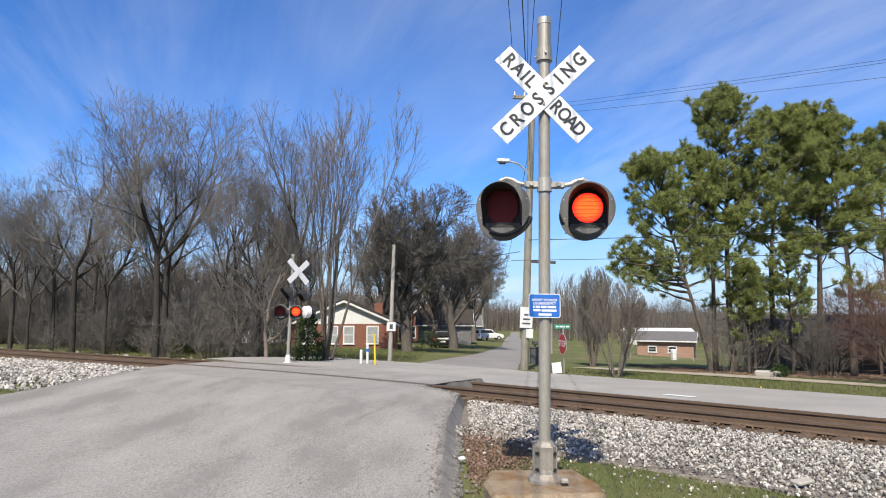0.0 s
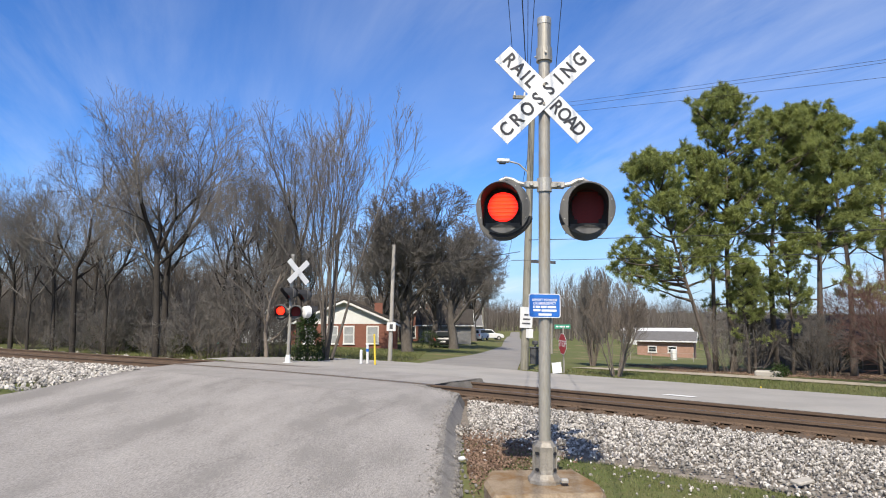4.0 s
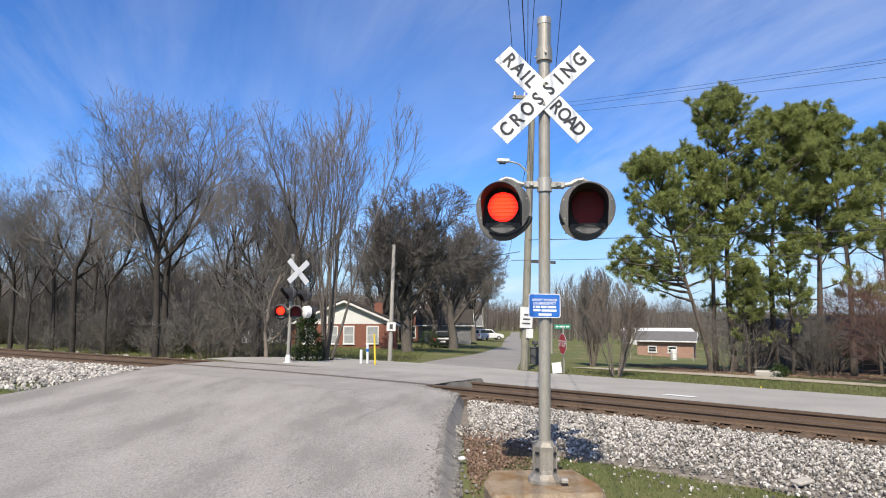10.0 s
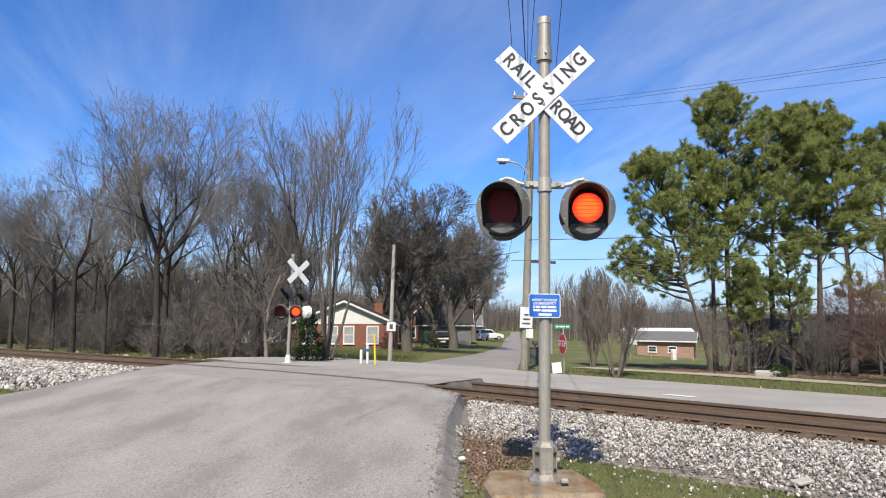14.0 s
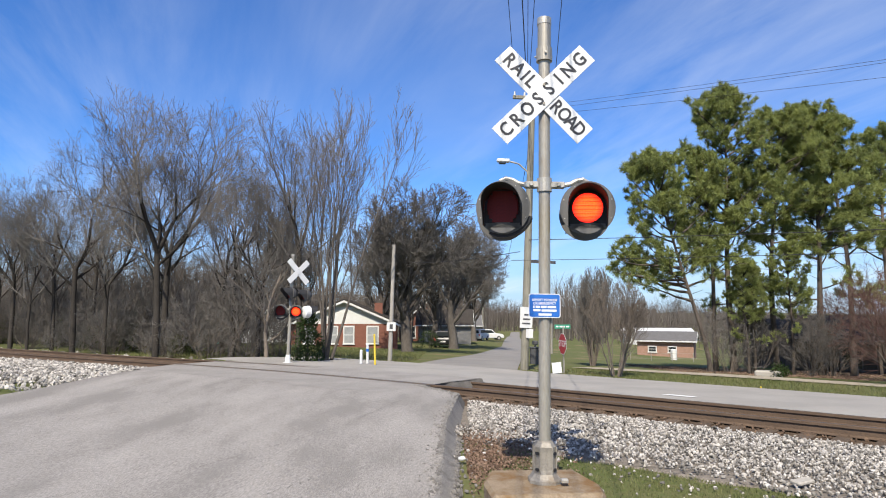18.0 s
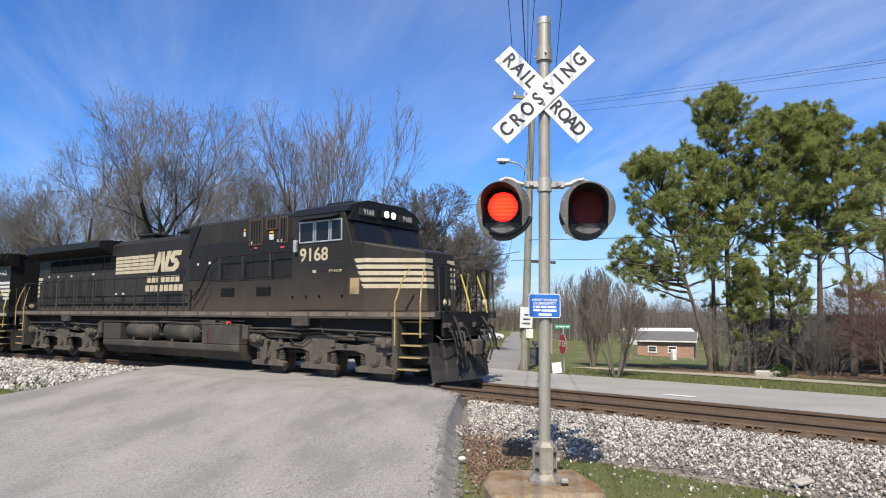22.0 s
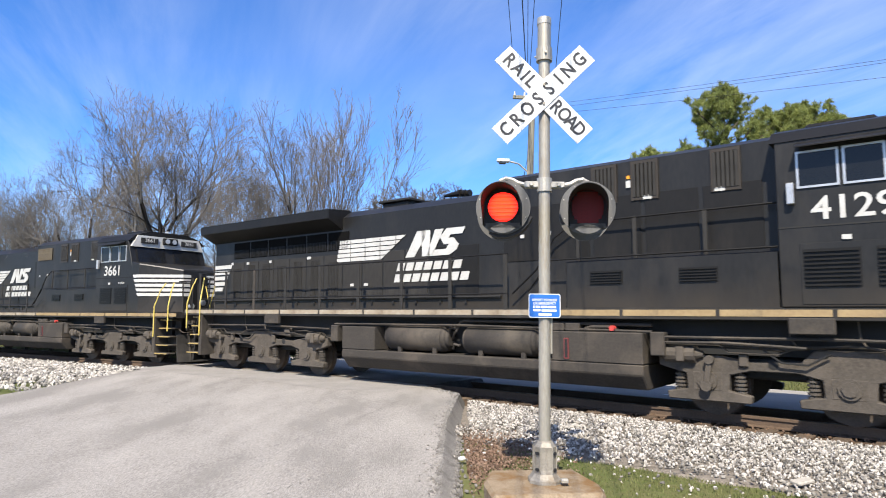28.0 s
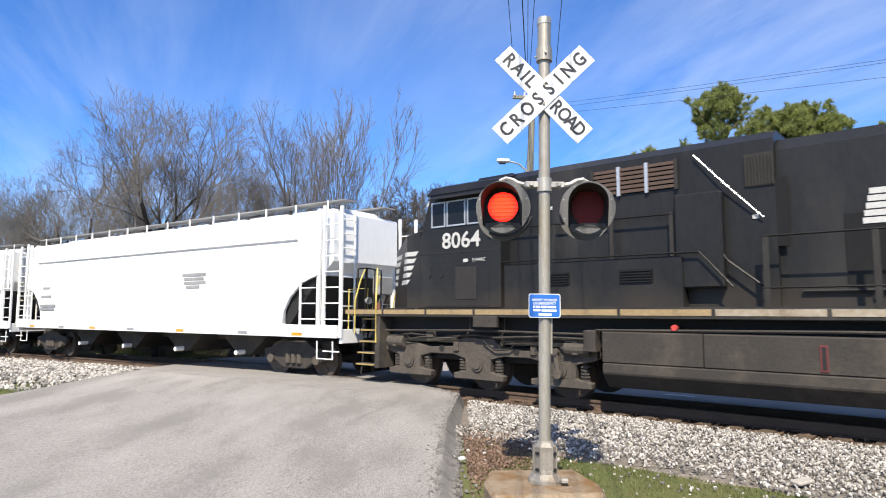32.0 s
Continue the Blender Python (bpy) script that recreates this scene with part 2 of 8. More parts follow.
TWIG_RED = mat("twig_red", (0.17, 0.098, 0.082), 0.9, col2=(0.11, 0.066, 0.056), scale=1, fine=6, bump=0, rnd=0.15, spec=0.1)
NEEDLE = mat("pine_needles", (0.305, 0.340, 0.108), 0.6, col2=(0.185, 0.215, 0.072), scale=0.35, fine=3, bump=0, island=0.35, spec=0.25)
EVERGREEN = mat("evergreen_leaves", (0.045, 0.07, 0.018), 0.6, col2=(0.03, 0.05, 0.014), scale=0.8, fine=6, bump=0, island=0.35, spec=0.3)
BED_RUST = mat("rusty_bed", (0.105, 0.073, 0.050), 0.95, col2=(0.062, 0.045, 0.033), scale=10, fine=35, bump=1.0, bump_scale=22, spec=0.1)
FAR_WOOD = mat("far_wood", (0.145, 0.125, 0.107), 0.95, col2=(0.09, 0.078, 0.069), scale=0.05, fine=0.4, bump=0, island=0.3, spec=0.1)


def let_light_through(m, share):
    """Thin leaves: part of the light that falls on the back shows in front."""
    nt = m.node_tree
    b = nt.nodes["Principled BSDF"]
    out = nt.nodes["Material Output"]
    tr = nt.nodes.new("ShaderNodeBsdfTranslucent")
    mx = nt.nodes.new("ShaderNodeMixShader")
    mx.inputs[0].default_value = share
    nt.links.new(b.inputs["Base Color"].links[0].from_socket, tr.inputs["Color"])
    nt.links.new(b.outputs[0], mx.inputs[1])
    nt.links.new(tr.outputs[0], mx.inputs[2])
    nt.links.new(mx.outputs[0], out.inputs["Surface"])


for leafy in (NEEDLE, BLADE, EVERGREEN):
    let_light_through(leafy, 0.38)

# ---- mesh helpers ----
def part(name, bm, material, parent=None, label="", smooth=False):
    """Links a bmesh (or a mesh) as one object under its thing."""
    if isinstance(bm, bpy.types.Mesh):
        me = bm
    else:
        me = bpy.data.meshes.new(name)
        bm.to_mesh(me)
        bm.free()
        if smooth:
            me.shade_smooth()
    if material and not me.materials:
        me.materials.append(material)
    ob = new(name, me)
    if parent:
        ob.parent = parent
    if label:
        ob["label"] = label
    return ob


def thing(name, m, label, category, group="", kind=""):
    ob = new(name)
    ob.empty_display_size = 0.2
    ob.matrix_basis = m
    return tagged(ob, label, category, group, kind)


def add_box(bm, x0, x1, y0, y1, z0, z1, bevel=0.0):
    r = bmesh.ops.create_cube(bm, size=1.0, matrix=Matrix.Translation(((x0 + x1) / 2, (y0 + y1) / 2, (z0 + z1) / 2)) @ Matrix.Diagonal((x1 - x0, y1 - y0, z1 - z0, 1)))
    if bevel:
        es = list({e for v in r["verts"] for e in v.link_edges})
        bmesh.ops.bevel(bm, geom=es, offset=bevel, segments=1, affect="EDGES", profile=0.5)
    return bm


def box(x0, x1, y0, y1, z0, z1, bevel=0.0):
    return add_box(bmesh.new(), x0, x1, y0, y1, z0, z1, bevel)


def add_tube(bm, p0, p1, r0, r1=None, seg=8, caps=True):
    p0, p1 = Vector(p0), Vector(p1)
    d = p1 - p0
    m = Matrix.Translation((p0 + p1) / 2) @ d.to_track_quat("Z", "Y").to_matrix().to_4x4()
    bmesh.ops.create_cone(bm, cap_ends=caps, segments=seg, radius1=r0, radius2=r0 if r1 is None else r1, depth=d.length, matrix=m)
    return bm


def tube(p0, p1, r0, r1=None, seg=8):
    return add_tube(bmesh.new(), p0, p1, r0, r1, seg)


def pipe_bm(points, r, seg=6, bm=None):
    """A bent pipe through points."""
    bm = bm or bmesh.new()
    pts = [Vector(p) for p in points]
    rings = []
    for i, p in enumerate(pts):
        d = (pts[min(i + 1, len(pts) - 1)] - pts[max(i - 1, 0)]).normalized()
        q = d.to_track_quat("Z", "Y")
        rings.append([bm.verts.new(p + q @ Vector((r * math.cos(a), r * math.sin(a), 0))) for a in (2 * math.pi * k / seg for k in range(seg))])
    for a, b in zip(rings, rings[1:]):
        for k in range(seg):
            bm.faces.new((a[k], a[(k + 1) % seg], b[(k + 1) % seg], b[k]))
    bm.faces.new(rings[0][::-1])
    bm.faces.new(rings[-1])
    return bm


def extrude_poly(pts, lo, hi, axis="y", bevel=0.0):
    """A flat outline (pairs) given thickness from lo to hi along an axis; pairs are (x, z) for y, (y, z) for x, (x, y) for z."""
    bm = bmesh.new()
    put = {"y": lambda a, b, c: (a, c, b), "x": lambda a, b, c: (c, a, b), "z": lambda a, b, c: (a, b, c)}[axis]
    va = [bm.verts.new(put(a, b, lo)) for a, b in pts]
    vb = [bm.verts.new(put(a, b, hi)) for a, b in pts]
    n = len(pts)
    bm.faces.new(va)
    bm.faces.new(vb[::-1])
    for i in range(n):
        bm.faces.new((va[i], vb[i], vb[(i + 1) % n], va[(i + 1) % n]))
    bmesh.ops.recalc_face_normals(bm, faces=bm.faces)
    if bevel:
        bmesh.ops.bevel(bm, geom=bm.edges[:], offset=bevel, segments=1, affect="EDGES", profile=0.5)
    return bm


def mesh_from(name, verts, faces, material, smooth=False):
    me = bpy.data.meshes.new(name)
    me.from_pydata([tuple(v) for v in verts] if not isinstance(verts, np.ndarray) else verts.tolist(), [], faces)
    if smooth:
        me.shade_smooth()
    me.materials.append(material)
    return me


LETTERS = {}


def text_mesh(body, size, material, depth=0.002, width=1.0, align="CENTER", bold=0.0):
    """Letters of the built-in font as a mesh in the x-z plane, facing -y."""
    key = (body, size, material.name, depth, width, align, bold)
    if key not in LETTERS:
        cu = bpy.data.curves.new("letters", "FONT")
        cu.body, cu.size, cu.extrude, cu.offset = body, size, depth, bold
        cu.align_x, cu.align_y = align, "CENTER"
        cu.resolution_u = 3
        ob = new("letters", cu)
        bpy.context.view_layer.update()
        me = bpy.data.meshes.new_from_object(ob.evaluated_get(bpy.context.evaluated_depsgraph_get()))
        bpy.data.objects.remove(ob)
        me.transform(pose(0, 0, 0, 90, 0, 0) @ Matrix.Diagonal((width, 1, 1, 1)))
        me.materials.clear()
        me.materials.append(material)
        LETTERS[key] = me
    return LETTERS[key]


# ---- the lie of the land and of the track ----
C0 = Vector((6.9114, 9.9511))
TH = 2.428798
D0 = Vector((-math.cos(TH), -math.sin(TH)))
N0 = Vector((math.sin(TH), -math.cos(TH)))
RC = 191.717
OC = C0 - N0 * RC


def step(a, b, x):
    t = min(1.0, max(0.0, (x - a) / (b - a)))
    return t * t * (3 - 2 * t)


def rail_z(s):
    return -0.14 * step(-11, -31, s)


def cross_level(s, q):
    """Right of the crossing the far rail lies a little lower than the near one."""
    return -0.065 * step(-17, -8.5, s) * min(1.6, max(0.0, (q + 0.5) / 1.25))


def on_track(s, q=0.0):
    """The place s metres along the track and q metres beyond its centre line, and the heading there."""
    if s >= 0:
        p = C0 + D0 * s + N0 * q
        return p.x, p.y, math.atan2(D0.y, D0.x)
    a = s / RC
    d = N0 * math.cos(a) + D0 * math.sin(a)
    p = OC + d * (RC + q)
    h = D0 * math.cos(a) - N0 * math.sin(a)
    return p.x, p.y, math.atan2(h.y, h.x)


def to_track(x, y):
    p = Vector((x, y)) - C0
    if p.dot(D0) >= 0:
        return p.dot(D0), p.dot(N0)
    r = Vector((x, y)) - OC
    return RC * math.atan2(r.dot(D0), r.dot(N0)), r.length - RC


def ground_z(x, y):
    s, q = to_track(x, y)
    if q < 1.5:
        edge = -4.15 if s > -15 else -6.3
        return -0.25 - 0.12 * step(edge - 0.5, edge + 0.5, q) + 0.02 * noise.noise((x * 0.6, y * 0.6, 0)) * step(edge, edge - 1, q)
    if q < 6:
        return -0.35 - 0.03 * step(1.5, 6, q)
    z = -0.38 - 0.05 * (min(q, 12) - 6) - (0.036 + 0.024 * step(-42, -18, s)) * (min(max(q, 12), 160) - 12)
    return z + 0.05 * noise.noise((x * 0.12, y * 0.12, 3)) * step(8, 20, q)


def road_z(x, y):
    """Height of the asphalt, level with the rails on the crossing."""
    s, q = to_track(x, y)
    near = -0.22 + 0.20 * step(-9, -2.2, q)
    return (near if q < 0 else -0.02) + rail_z(s)


def drape(name, left, right, across, z_of, lift, material, along=None, thick=0.0):
    """A strip between two lines of as many points, laid on the land."""
    verts, faces = [], []
    n = len(left)
    for (ax, ay), (bx, by) in zip(left, right):
        for k in range(across + 1):
            f = k / across
            x, y = ax + (bx - ax) * f, ay + (by - ay) * f
            verts.append((x, y, z_of(x, y) + lift))
    for i in range(n - 1):
        for k in range(across):
            a = i * (across + 1) + k
            faces.append((a, a + 1, a + across + 2, a + across + 1))
    me = mesh_from(name, verts, faces, material, smooth=True)
    bm = bmesh.new()
    bm.from_mesh(me)
    bmesh.ops.recalc_face_normals(bm, faces=bm.faces)
    if sum(f.normal.z for f in bm.faces) < 0:
        bmesh.ops.reverse_faces(bm, faces=bm.faces)
    bm.to_mesh(me)
    bm.free()
    return new(name, me)


def resample(pts, n):
    pts = [Vector(p) for p in pts]
    L = [0]
    for a, b in zip(pts, pts[1:]):
        L.append(L[-1] + (b - a).length)
    out = []
    for i in range(n):
        d = L[-1] * i / (n - 1)
        j = max(k for k in range(len(pts) - 1) if L[k] <= d + 1e-9)
        f = (d - L[j]) / max(1e-9, L[j + 1] - L[j])
        out.append(tuple(pts[j].lerp(pts[j + 1], f)))
    return out

# ---- ground, roads, track ----
def make_ground():
    u = np.linspace(-1, 1, 261)
    xs = np.sinh(u * 5.2) / math.sinh(5.2) * 1500
    ys = np.sinh(u * 5.0) / math.sinh(5.0) * 1700 + 18
    verts = [(x, y, ground_z(x, y)) for y in ys for x in xs]
    n = len(xs)
    faces = [(j * n + i, j * n + i + 1, (j + 1) * n + i + 1, (j + 1) * n + i) for j in range(n - 1) for i in range(n - 1)]
    tagged(new("ground", mesh_from("ground", verts, faces, GRASS_GROUND, True)), "patchy spring grass and bare earth beside the railway", "ground", kind="structure")


make_ground()

# the street that crosses the line: near apron, crossing, far street
RIGHT_EDGE = [(-0.3, -12), (-0.05, 2), (-0.02, 6.9), (0.05, 10.3), (0.35, 13.4), on_track(-8.9, -0.9)[:2], on_track(-8.6, 1.17)[:2]]
LEFT_EDGE = [(-30, -12), (-24, 2), (-12.6, 11.3), (-10.1, 14.3), (-9.7, 15.7), (-9.4, 17.6), (-9.05, 19.7), on_track(-19.5, -0.9)[:2], on_track(-19.3, 1.17)[:2]]
road_near = drape("road_main", resample(LEFT_EDGE, 90), resample(RIGHT_EDGE, 90), 60, road_z, 0.0, ASPHALT)
tagged(road_near, "worn grey asphalt street running up to the crossing", "road", kind="structure")
far_l = [(-2.4, 20.7), (-1.5, 23.0), (0.2, 33), (3.3, 52), (6.6, 72), (15.0, 150), (24.0, 225)]
far_r = [(2.19, 20.3), (2.6, 22.5), (4.0, 33), (6.5, 52), (9.2, 72), (18.0, 150), (27.0, 225)]
tagged(drape("road_far", resample(far_l, 160), resample(far_r, 160), 8, ground_z, 0.03, ASPHALT_FAR), "grey asphalt residential street beyond the tracks", "road", kind="structure")
# the street along the far side of the line
side = [s for s in np.linspace(-20.6, 160, 200)]
tagged(drape("road_side", [on_track(s, 1.15)[:2] for s in side], [on_track(s, 6.1)[:2] for s in side], 10, lambda x, y: -0.06 - 0.055 * step(-13, -8, to_track(x, y)[0]) - 0.20 * step(1.4, 6.2, to_track(x, y)[1]), 0.0, ASPHALT_SIDE),
       "pale asphalt side street running beside the rails", "road", kind="structure")
walk_s = np.linspace(-11.3, 90, 90)
tagged(drape("pavement", [on_track(s, 11.7)[:2] for s in walk_s], [on_track(s, 13.9)[:2] for s in walk_s], 3, ground_z, 0.035, PATH_TAN), "pale concrete footpath across the lawn", "pavement", kind="structure")


def sweep(profile, ss, q0, z0=0.0):
    verts, faces = [], []
    m = len(profile)
    for s in ss:
        for a, b in profile:
            x, y, _ = on_track(s, q0 + a)
            verts.append((x, y, rail_z(s) + cross_level(s, q0 + a) + z0 + b))
    for i in range(len(ss) - 1):
        for k in range(m):
            faces.append((i * m + k, i * m + (k + 1) % m, (i + 1) * m + (k + 1) % m, (i + 1) * m + k))
    return verts, faces


RAIL_PARTS = (("rail_foot", [(-0.07, -0.17), (-0.07, -0.16), (-0.012, -0.14), (0.012, -0.14), (0.07, -0.16), (0.07, -0.17)]),
              ("rail_web", [(-0.012, -0.14), (-0.010, -0.05), (0.010, -0.05), (0.012, -0.14)]),
              ("rail_head", [(-0.036, -0.046), (-0.036, -0.006), (-0.028, 0), (0.028, 0), (0.036, -0.006), (0.036, -0.046), (0.010, -0.051), (-0.010, -0.051)]))


def make_track():
    ss = np.concatenate([np.linspace(-75, -30, 40), np.linspace(-29, 20, 50), np.linspace(24, 160, 20)])
    for q in (-0.7525, 0.7525):
        rail = tagged(new("rail"), "rust-brown steel rail with a worn bright head", "rail", "rails of the track")
        x, y, _ = on_track(-5.0, q)
        rail.location = (x, y, -0.17)
        for name, profile in RAIL_PARTS:
            v, f = sweep(profile, ss, q)
            me = mesh_from(name, [(p[0] - x, p[1] - y, p[2] + 0.17) for p in v], f, RAIL_RUST)
            if name == "rail_head":
                me.materials.append(RAIL_TOP)
                for i, poly in enumerate(me.polygons):
                    if i % len(profile) == 2:
                        poly.material_index = 1
            part(name, me, RAIL_RUST, rail)
    v, f = sweep([(-2.5, -0.42), (-1.65, -0.215), (-0.85, -0.205), (-0.60, -0.168), (0.60, -0.168), (0.85, -0.19), (1.3, -0.215), (1.5, -0.40)], ss, 0)
    tagged(new("ballast_bed", mesh_from("ballast_bed", v, f, BED_RUST)), "rust-stained crushed-stone bed under the ties", "ballast", kind="structure")
    for a, b in ((-8.7, 60), (-70, -20.6)):
        sa = np.linspace(a, b, 60)
        v, f = sweep([(-6.3 if b < 0 else -4.3, -0.40), (-6.0 if b < 0 else -4.1, -0.285), (-3.2, -0.27), (-1.7, -0.225), (-1.6, -0.40)], sa, 0)
        tagged(new("ballast_shoulder", mesh_from("ballast_shoulder", v, f, BED)), "grey grit and crushed stone shoulder of the track", "ballast", kind="structure")
    tie = bmesh.new()
    add_box(tie, -0.11, 0.11, -1.3, 1.3, -0.36, -0.172, 0.012)
    tie_me = bpy.data.meshes.new("tie")
    tie.to_mesh(tie_me)
    tie.free()
    tie_me.materials.append(TIE_WOOD)
    plate = bpy.data.meshes.new("tie_plate")
    pb = box(-0.09, 0.09, -0.14, 0.14, -0.172, -0.160)
    for sx in (-0.06, 0.06):
        for sy in (-0.1, 0.1):
            add_box(pb, sx - 0.012, sx + 0.012, sy - 0.012, sy + 0.012, -0.16, -0.14)
    pb.to_mesh(plate)
    pb.free()
    plate.materials.append(RAIL_RUST)
    rng = random.Random(5)
    s = -62.0
    while s < 40:
        s += 0.5
        if -19.0 < s < -8.6:
            continue
        x, y, h = on_track(s, rng.uniform(-0.05, 0.05))
        t = tagged(new("railway_tie", tie_me), "weathered brown timber railway tie in ballast", "railway tie", "ties of the track")
        t.matrix_basis = pose(x, y, rail_z(s) + cross_level(s, 0) + rng.uniform(-0.008, 0.004), 30 * cross_level(s, 0.75), 0, math.degrees(h) + rng.uniform(-1, 1))
        if -9 < s < 12 or -34 < s < -16:
            for q in (-0.7525, 0.7525):
                p = part("tie_plate", plate, RAIL_RUST, t)
                p.location = (0, q, 0)


make_track()
# dark rubber-edged gaps beside the rails where they run through the asphalt
for q, lab in ((-0.7525, "near"), (0.7525, "far")):
    for a, b in ((-0.10, -0.045), (0.045, 0.12)):
        ss_ = np.linspace(-19.3, -8.7, 40)
        v, f = sweep([(a, -0.05), (a, 0.004), (b, 0.004), (b, -0.05)], ss_, q, -0.012)
        tagged(new("flangeway", mesh_from("flangeway", v, f, ASPHALT_DARK)), "dark gap beside the rail in the crossing asphalt", "flangeway", kind="structure")

# newer asphalt laid along the rails, and the crumbling dark edge of the apron
sc = np.linspace(-19.1, -8.75, 60)
tagged(drape("road_crossing", [on_track(s, -2.55 + 0.12 * math.sin(s * 1.3))[:2] for s in sc], [on_track(s, 1.14)[:2] for s in sc], 8, road_z, 0.004, ASPHALT_NEW), "darker newer asphalt band on the crossing", "road", kind="structure")
EDGE_ASPHALT = mat("asphalt_edge", (0.255, 0.24, 0.222), 0.95, col2=(0.15, 0.141, 0.13), scale=2, fine=50, bump=0.8, bump_scale=90, stain=(0.11, 0.10, 0.09), stain_scale=2.5, stain_at=0.6, spec=0.2)
edge = resample(RIGHT_EDGE[1:], 320)
def edge_z(x, y):
    f = min(1.0, max(0.0, (x - np.interp(y, [e[1] for e in edge], [e[0] for e in edge])) / 0.26))
    rough = 0.022 * noise.noise((x * 9, y * 9, 2)) + 0.012 * noise.noise((x * 23, y * 23, 5))
    return (road_z(x, y) + 0.006) * (1 - f ** 0.8) + (ground_z(x, y) - 0.03) * f ** 0.8 + rough * step(0.05, 0.4, f)


def edge_strip(line, material, label):
    inner = [(x - 0.05 - 0.09 * noise.noise((y * 1.3, 0, 0)) - 0.06 * noise.noise((y * 6, 0, 0)), y) for x, y in line]
    outer = [(x + 0.30 + 0.12 * noise.noise((y * 1.1, 4, 0)) + 0.09 * noise.noise((y * 6, 4, 0)) + 0.45 * step(12.5, 15.5, y), y - 0.1) for x, y in line]
    tagged(drape("road_edge", inner, outer, 12, edge_z, 0.0, material), label, "road", kind="structure")


edge_strip([e for e in edge if e[1] < 12.75], EDGE_ASPHALT, "grey crumbling edge of the asphalt")
edge_strip([e for e in edge if e[1] > 12.70], mat("broken_asphalt", (0.15, 0.14, 0.128), 0.95, col2=(0.085, 0.079, 0.072), scale=5, fine=45, bump=1.0, bump_scale=60, spec=0.15), "dark broken asphalt beside the crossing")


def crack(points, w, seed):
    r = random.Random(seed)
    pts = resample(points, 26)
    a = [(x + r.uniform(-0.03, 0.03), y + r.uniform(-0.03, 0.03)) for x, y in pts]
    k = [w * r.uniform(0.25, 1.0) for _ in pts]
    tagged(drape("road_crack", a, [(x + q, y + q * 0.4) for (x, y), q in zip(a, k)], 1, road_z, 0.005, ASPHALT_DARK), "thin dark crack in the asphalt", "road", kind="structure")


for i, pts in enumerate((((-4.6, 6.2), (-3.0, 8.0), (-1.6, 10.2), (-0.8, 12.5)), ((-1.9, 6.8), (-1.4, 7.5), (-1.0, 7.9)), ((-6.3, 8.2), (-5.2, 9.4), (-3.4, 10.2)), ((-3.2, 13.2), (-2.0, 13.5), (-1.1, 13.1)), ((-8.6, 14.5), (-6.0, 15.4), (-3.3, 15.6)))):
    crack(pts, 0.013, i)

# ---- crossing signals ----
BLINK_SLATS = []


def ring_pts(r, seg):
    return [(r * math.cos(2 * math.pi * k / seg), r * math.sin(2 * math.pi * k / seg)) for k in range(seg)]


def plate_with_hole(r0, r1, y0, y1, seg=40):
    bm = bmesh.new()
    rows = []
    for r, y in ((r0, y0), (r1, y0), (r1, y1), (r0, y1)):
        rows.append([bm.verts.new((a, y, b)) for a, b in ring_pts(r, seg)])
    for j in range(4):
        a, b = rows[j], rows[(j + 1) % 4]
        for k in range(seg):
            bm.faces.new((a[k], a[(k + 1) % seg], b[(k + 1) % seg], b[k]))
    bmesh.ops.recalc_face_normals(bm, faces=bm.faces)
    return bm


def arch_line(r, foot, seg=22):
    """An arch: half a circle over straight legs that reach down to foot."""
    legs = [foot * (1 - k / 4) for k in range(4)]
    return [(r, -z) for z in legs] + [(r * math.cos(math.pi * k / seg), r * math.sin(math.pi * k / seg)) for k in range(seg + 1)] + [(-r, -z) for z in reversed(legs)]


def visor_mesh(r, length, foot):
    """A tunnel visor: an arch over the lens with straight sides, open below, its sides cut back."""
    bm = bmesh.new()
    rows = {}
    for key, rr, front in (("ib", r, 0), ("if", r, 1), ("of", r + 0.005, 1), ("ob", r + 0.005, 0)):
        row = []
        for x, z in arch_line(rr, foot):
            reach = length * (0.30 + 0.70 * step(-foot, 0.8 * r, z)) if front else 0.0
            row.append(bm.verts.new((x, -reach, z)))
        rows[key] = row
    for p, q in (("ib", "if"), ("if", "of"), ("of", "ob"), ("ob", "ib")):
        for k in range(len(rows[p]) - 1):
            bm.faces.new((rows[p][k], rows[p][k + 1], rows[q][k + 1], rows[q][k]))
    bmesh.ops.recalc_face_normals(bm, faces=bm.faces)
    return bm


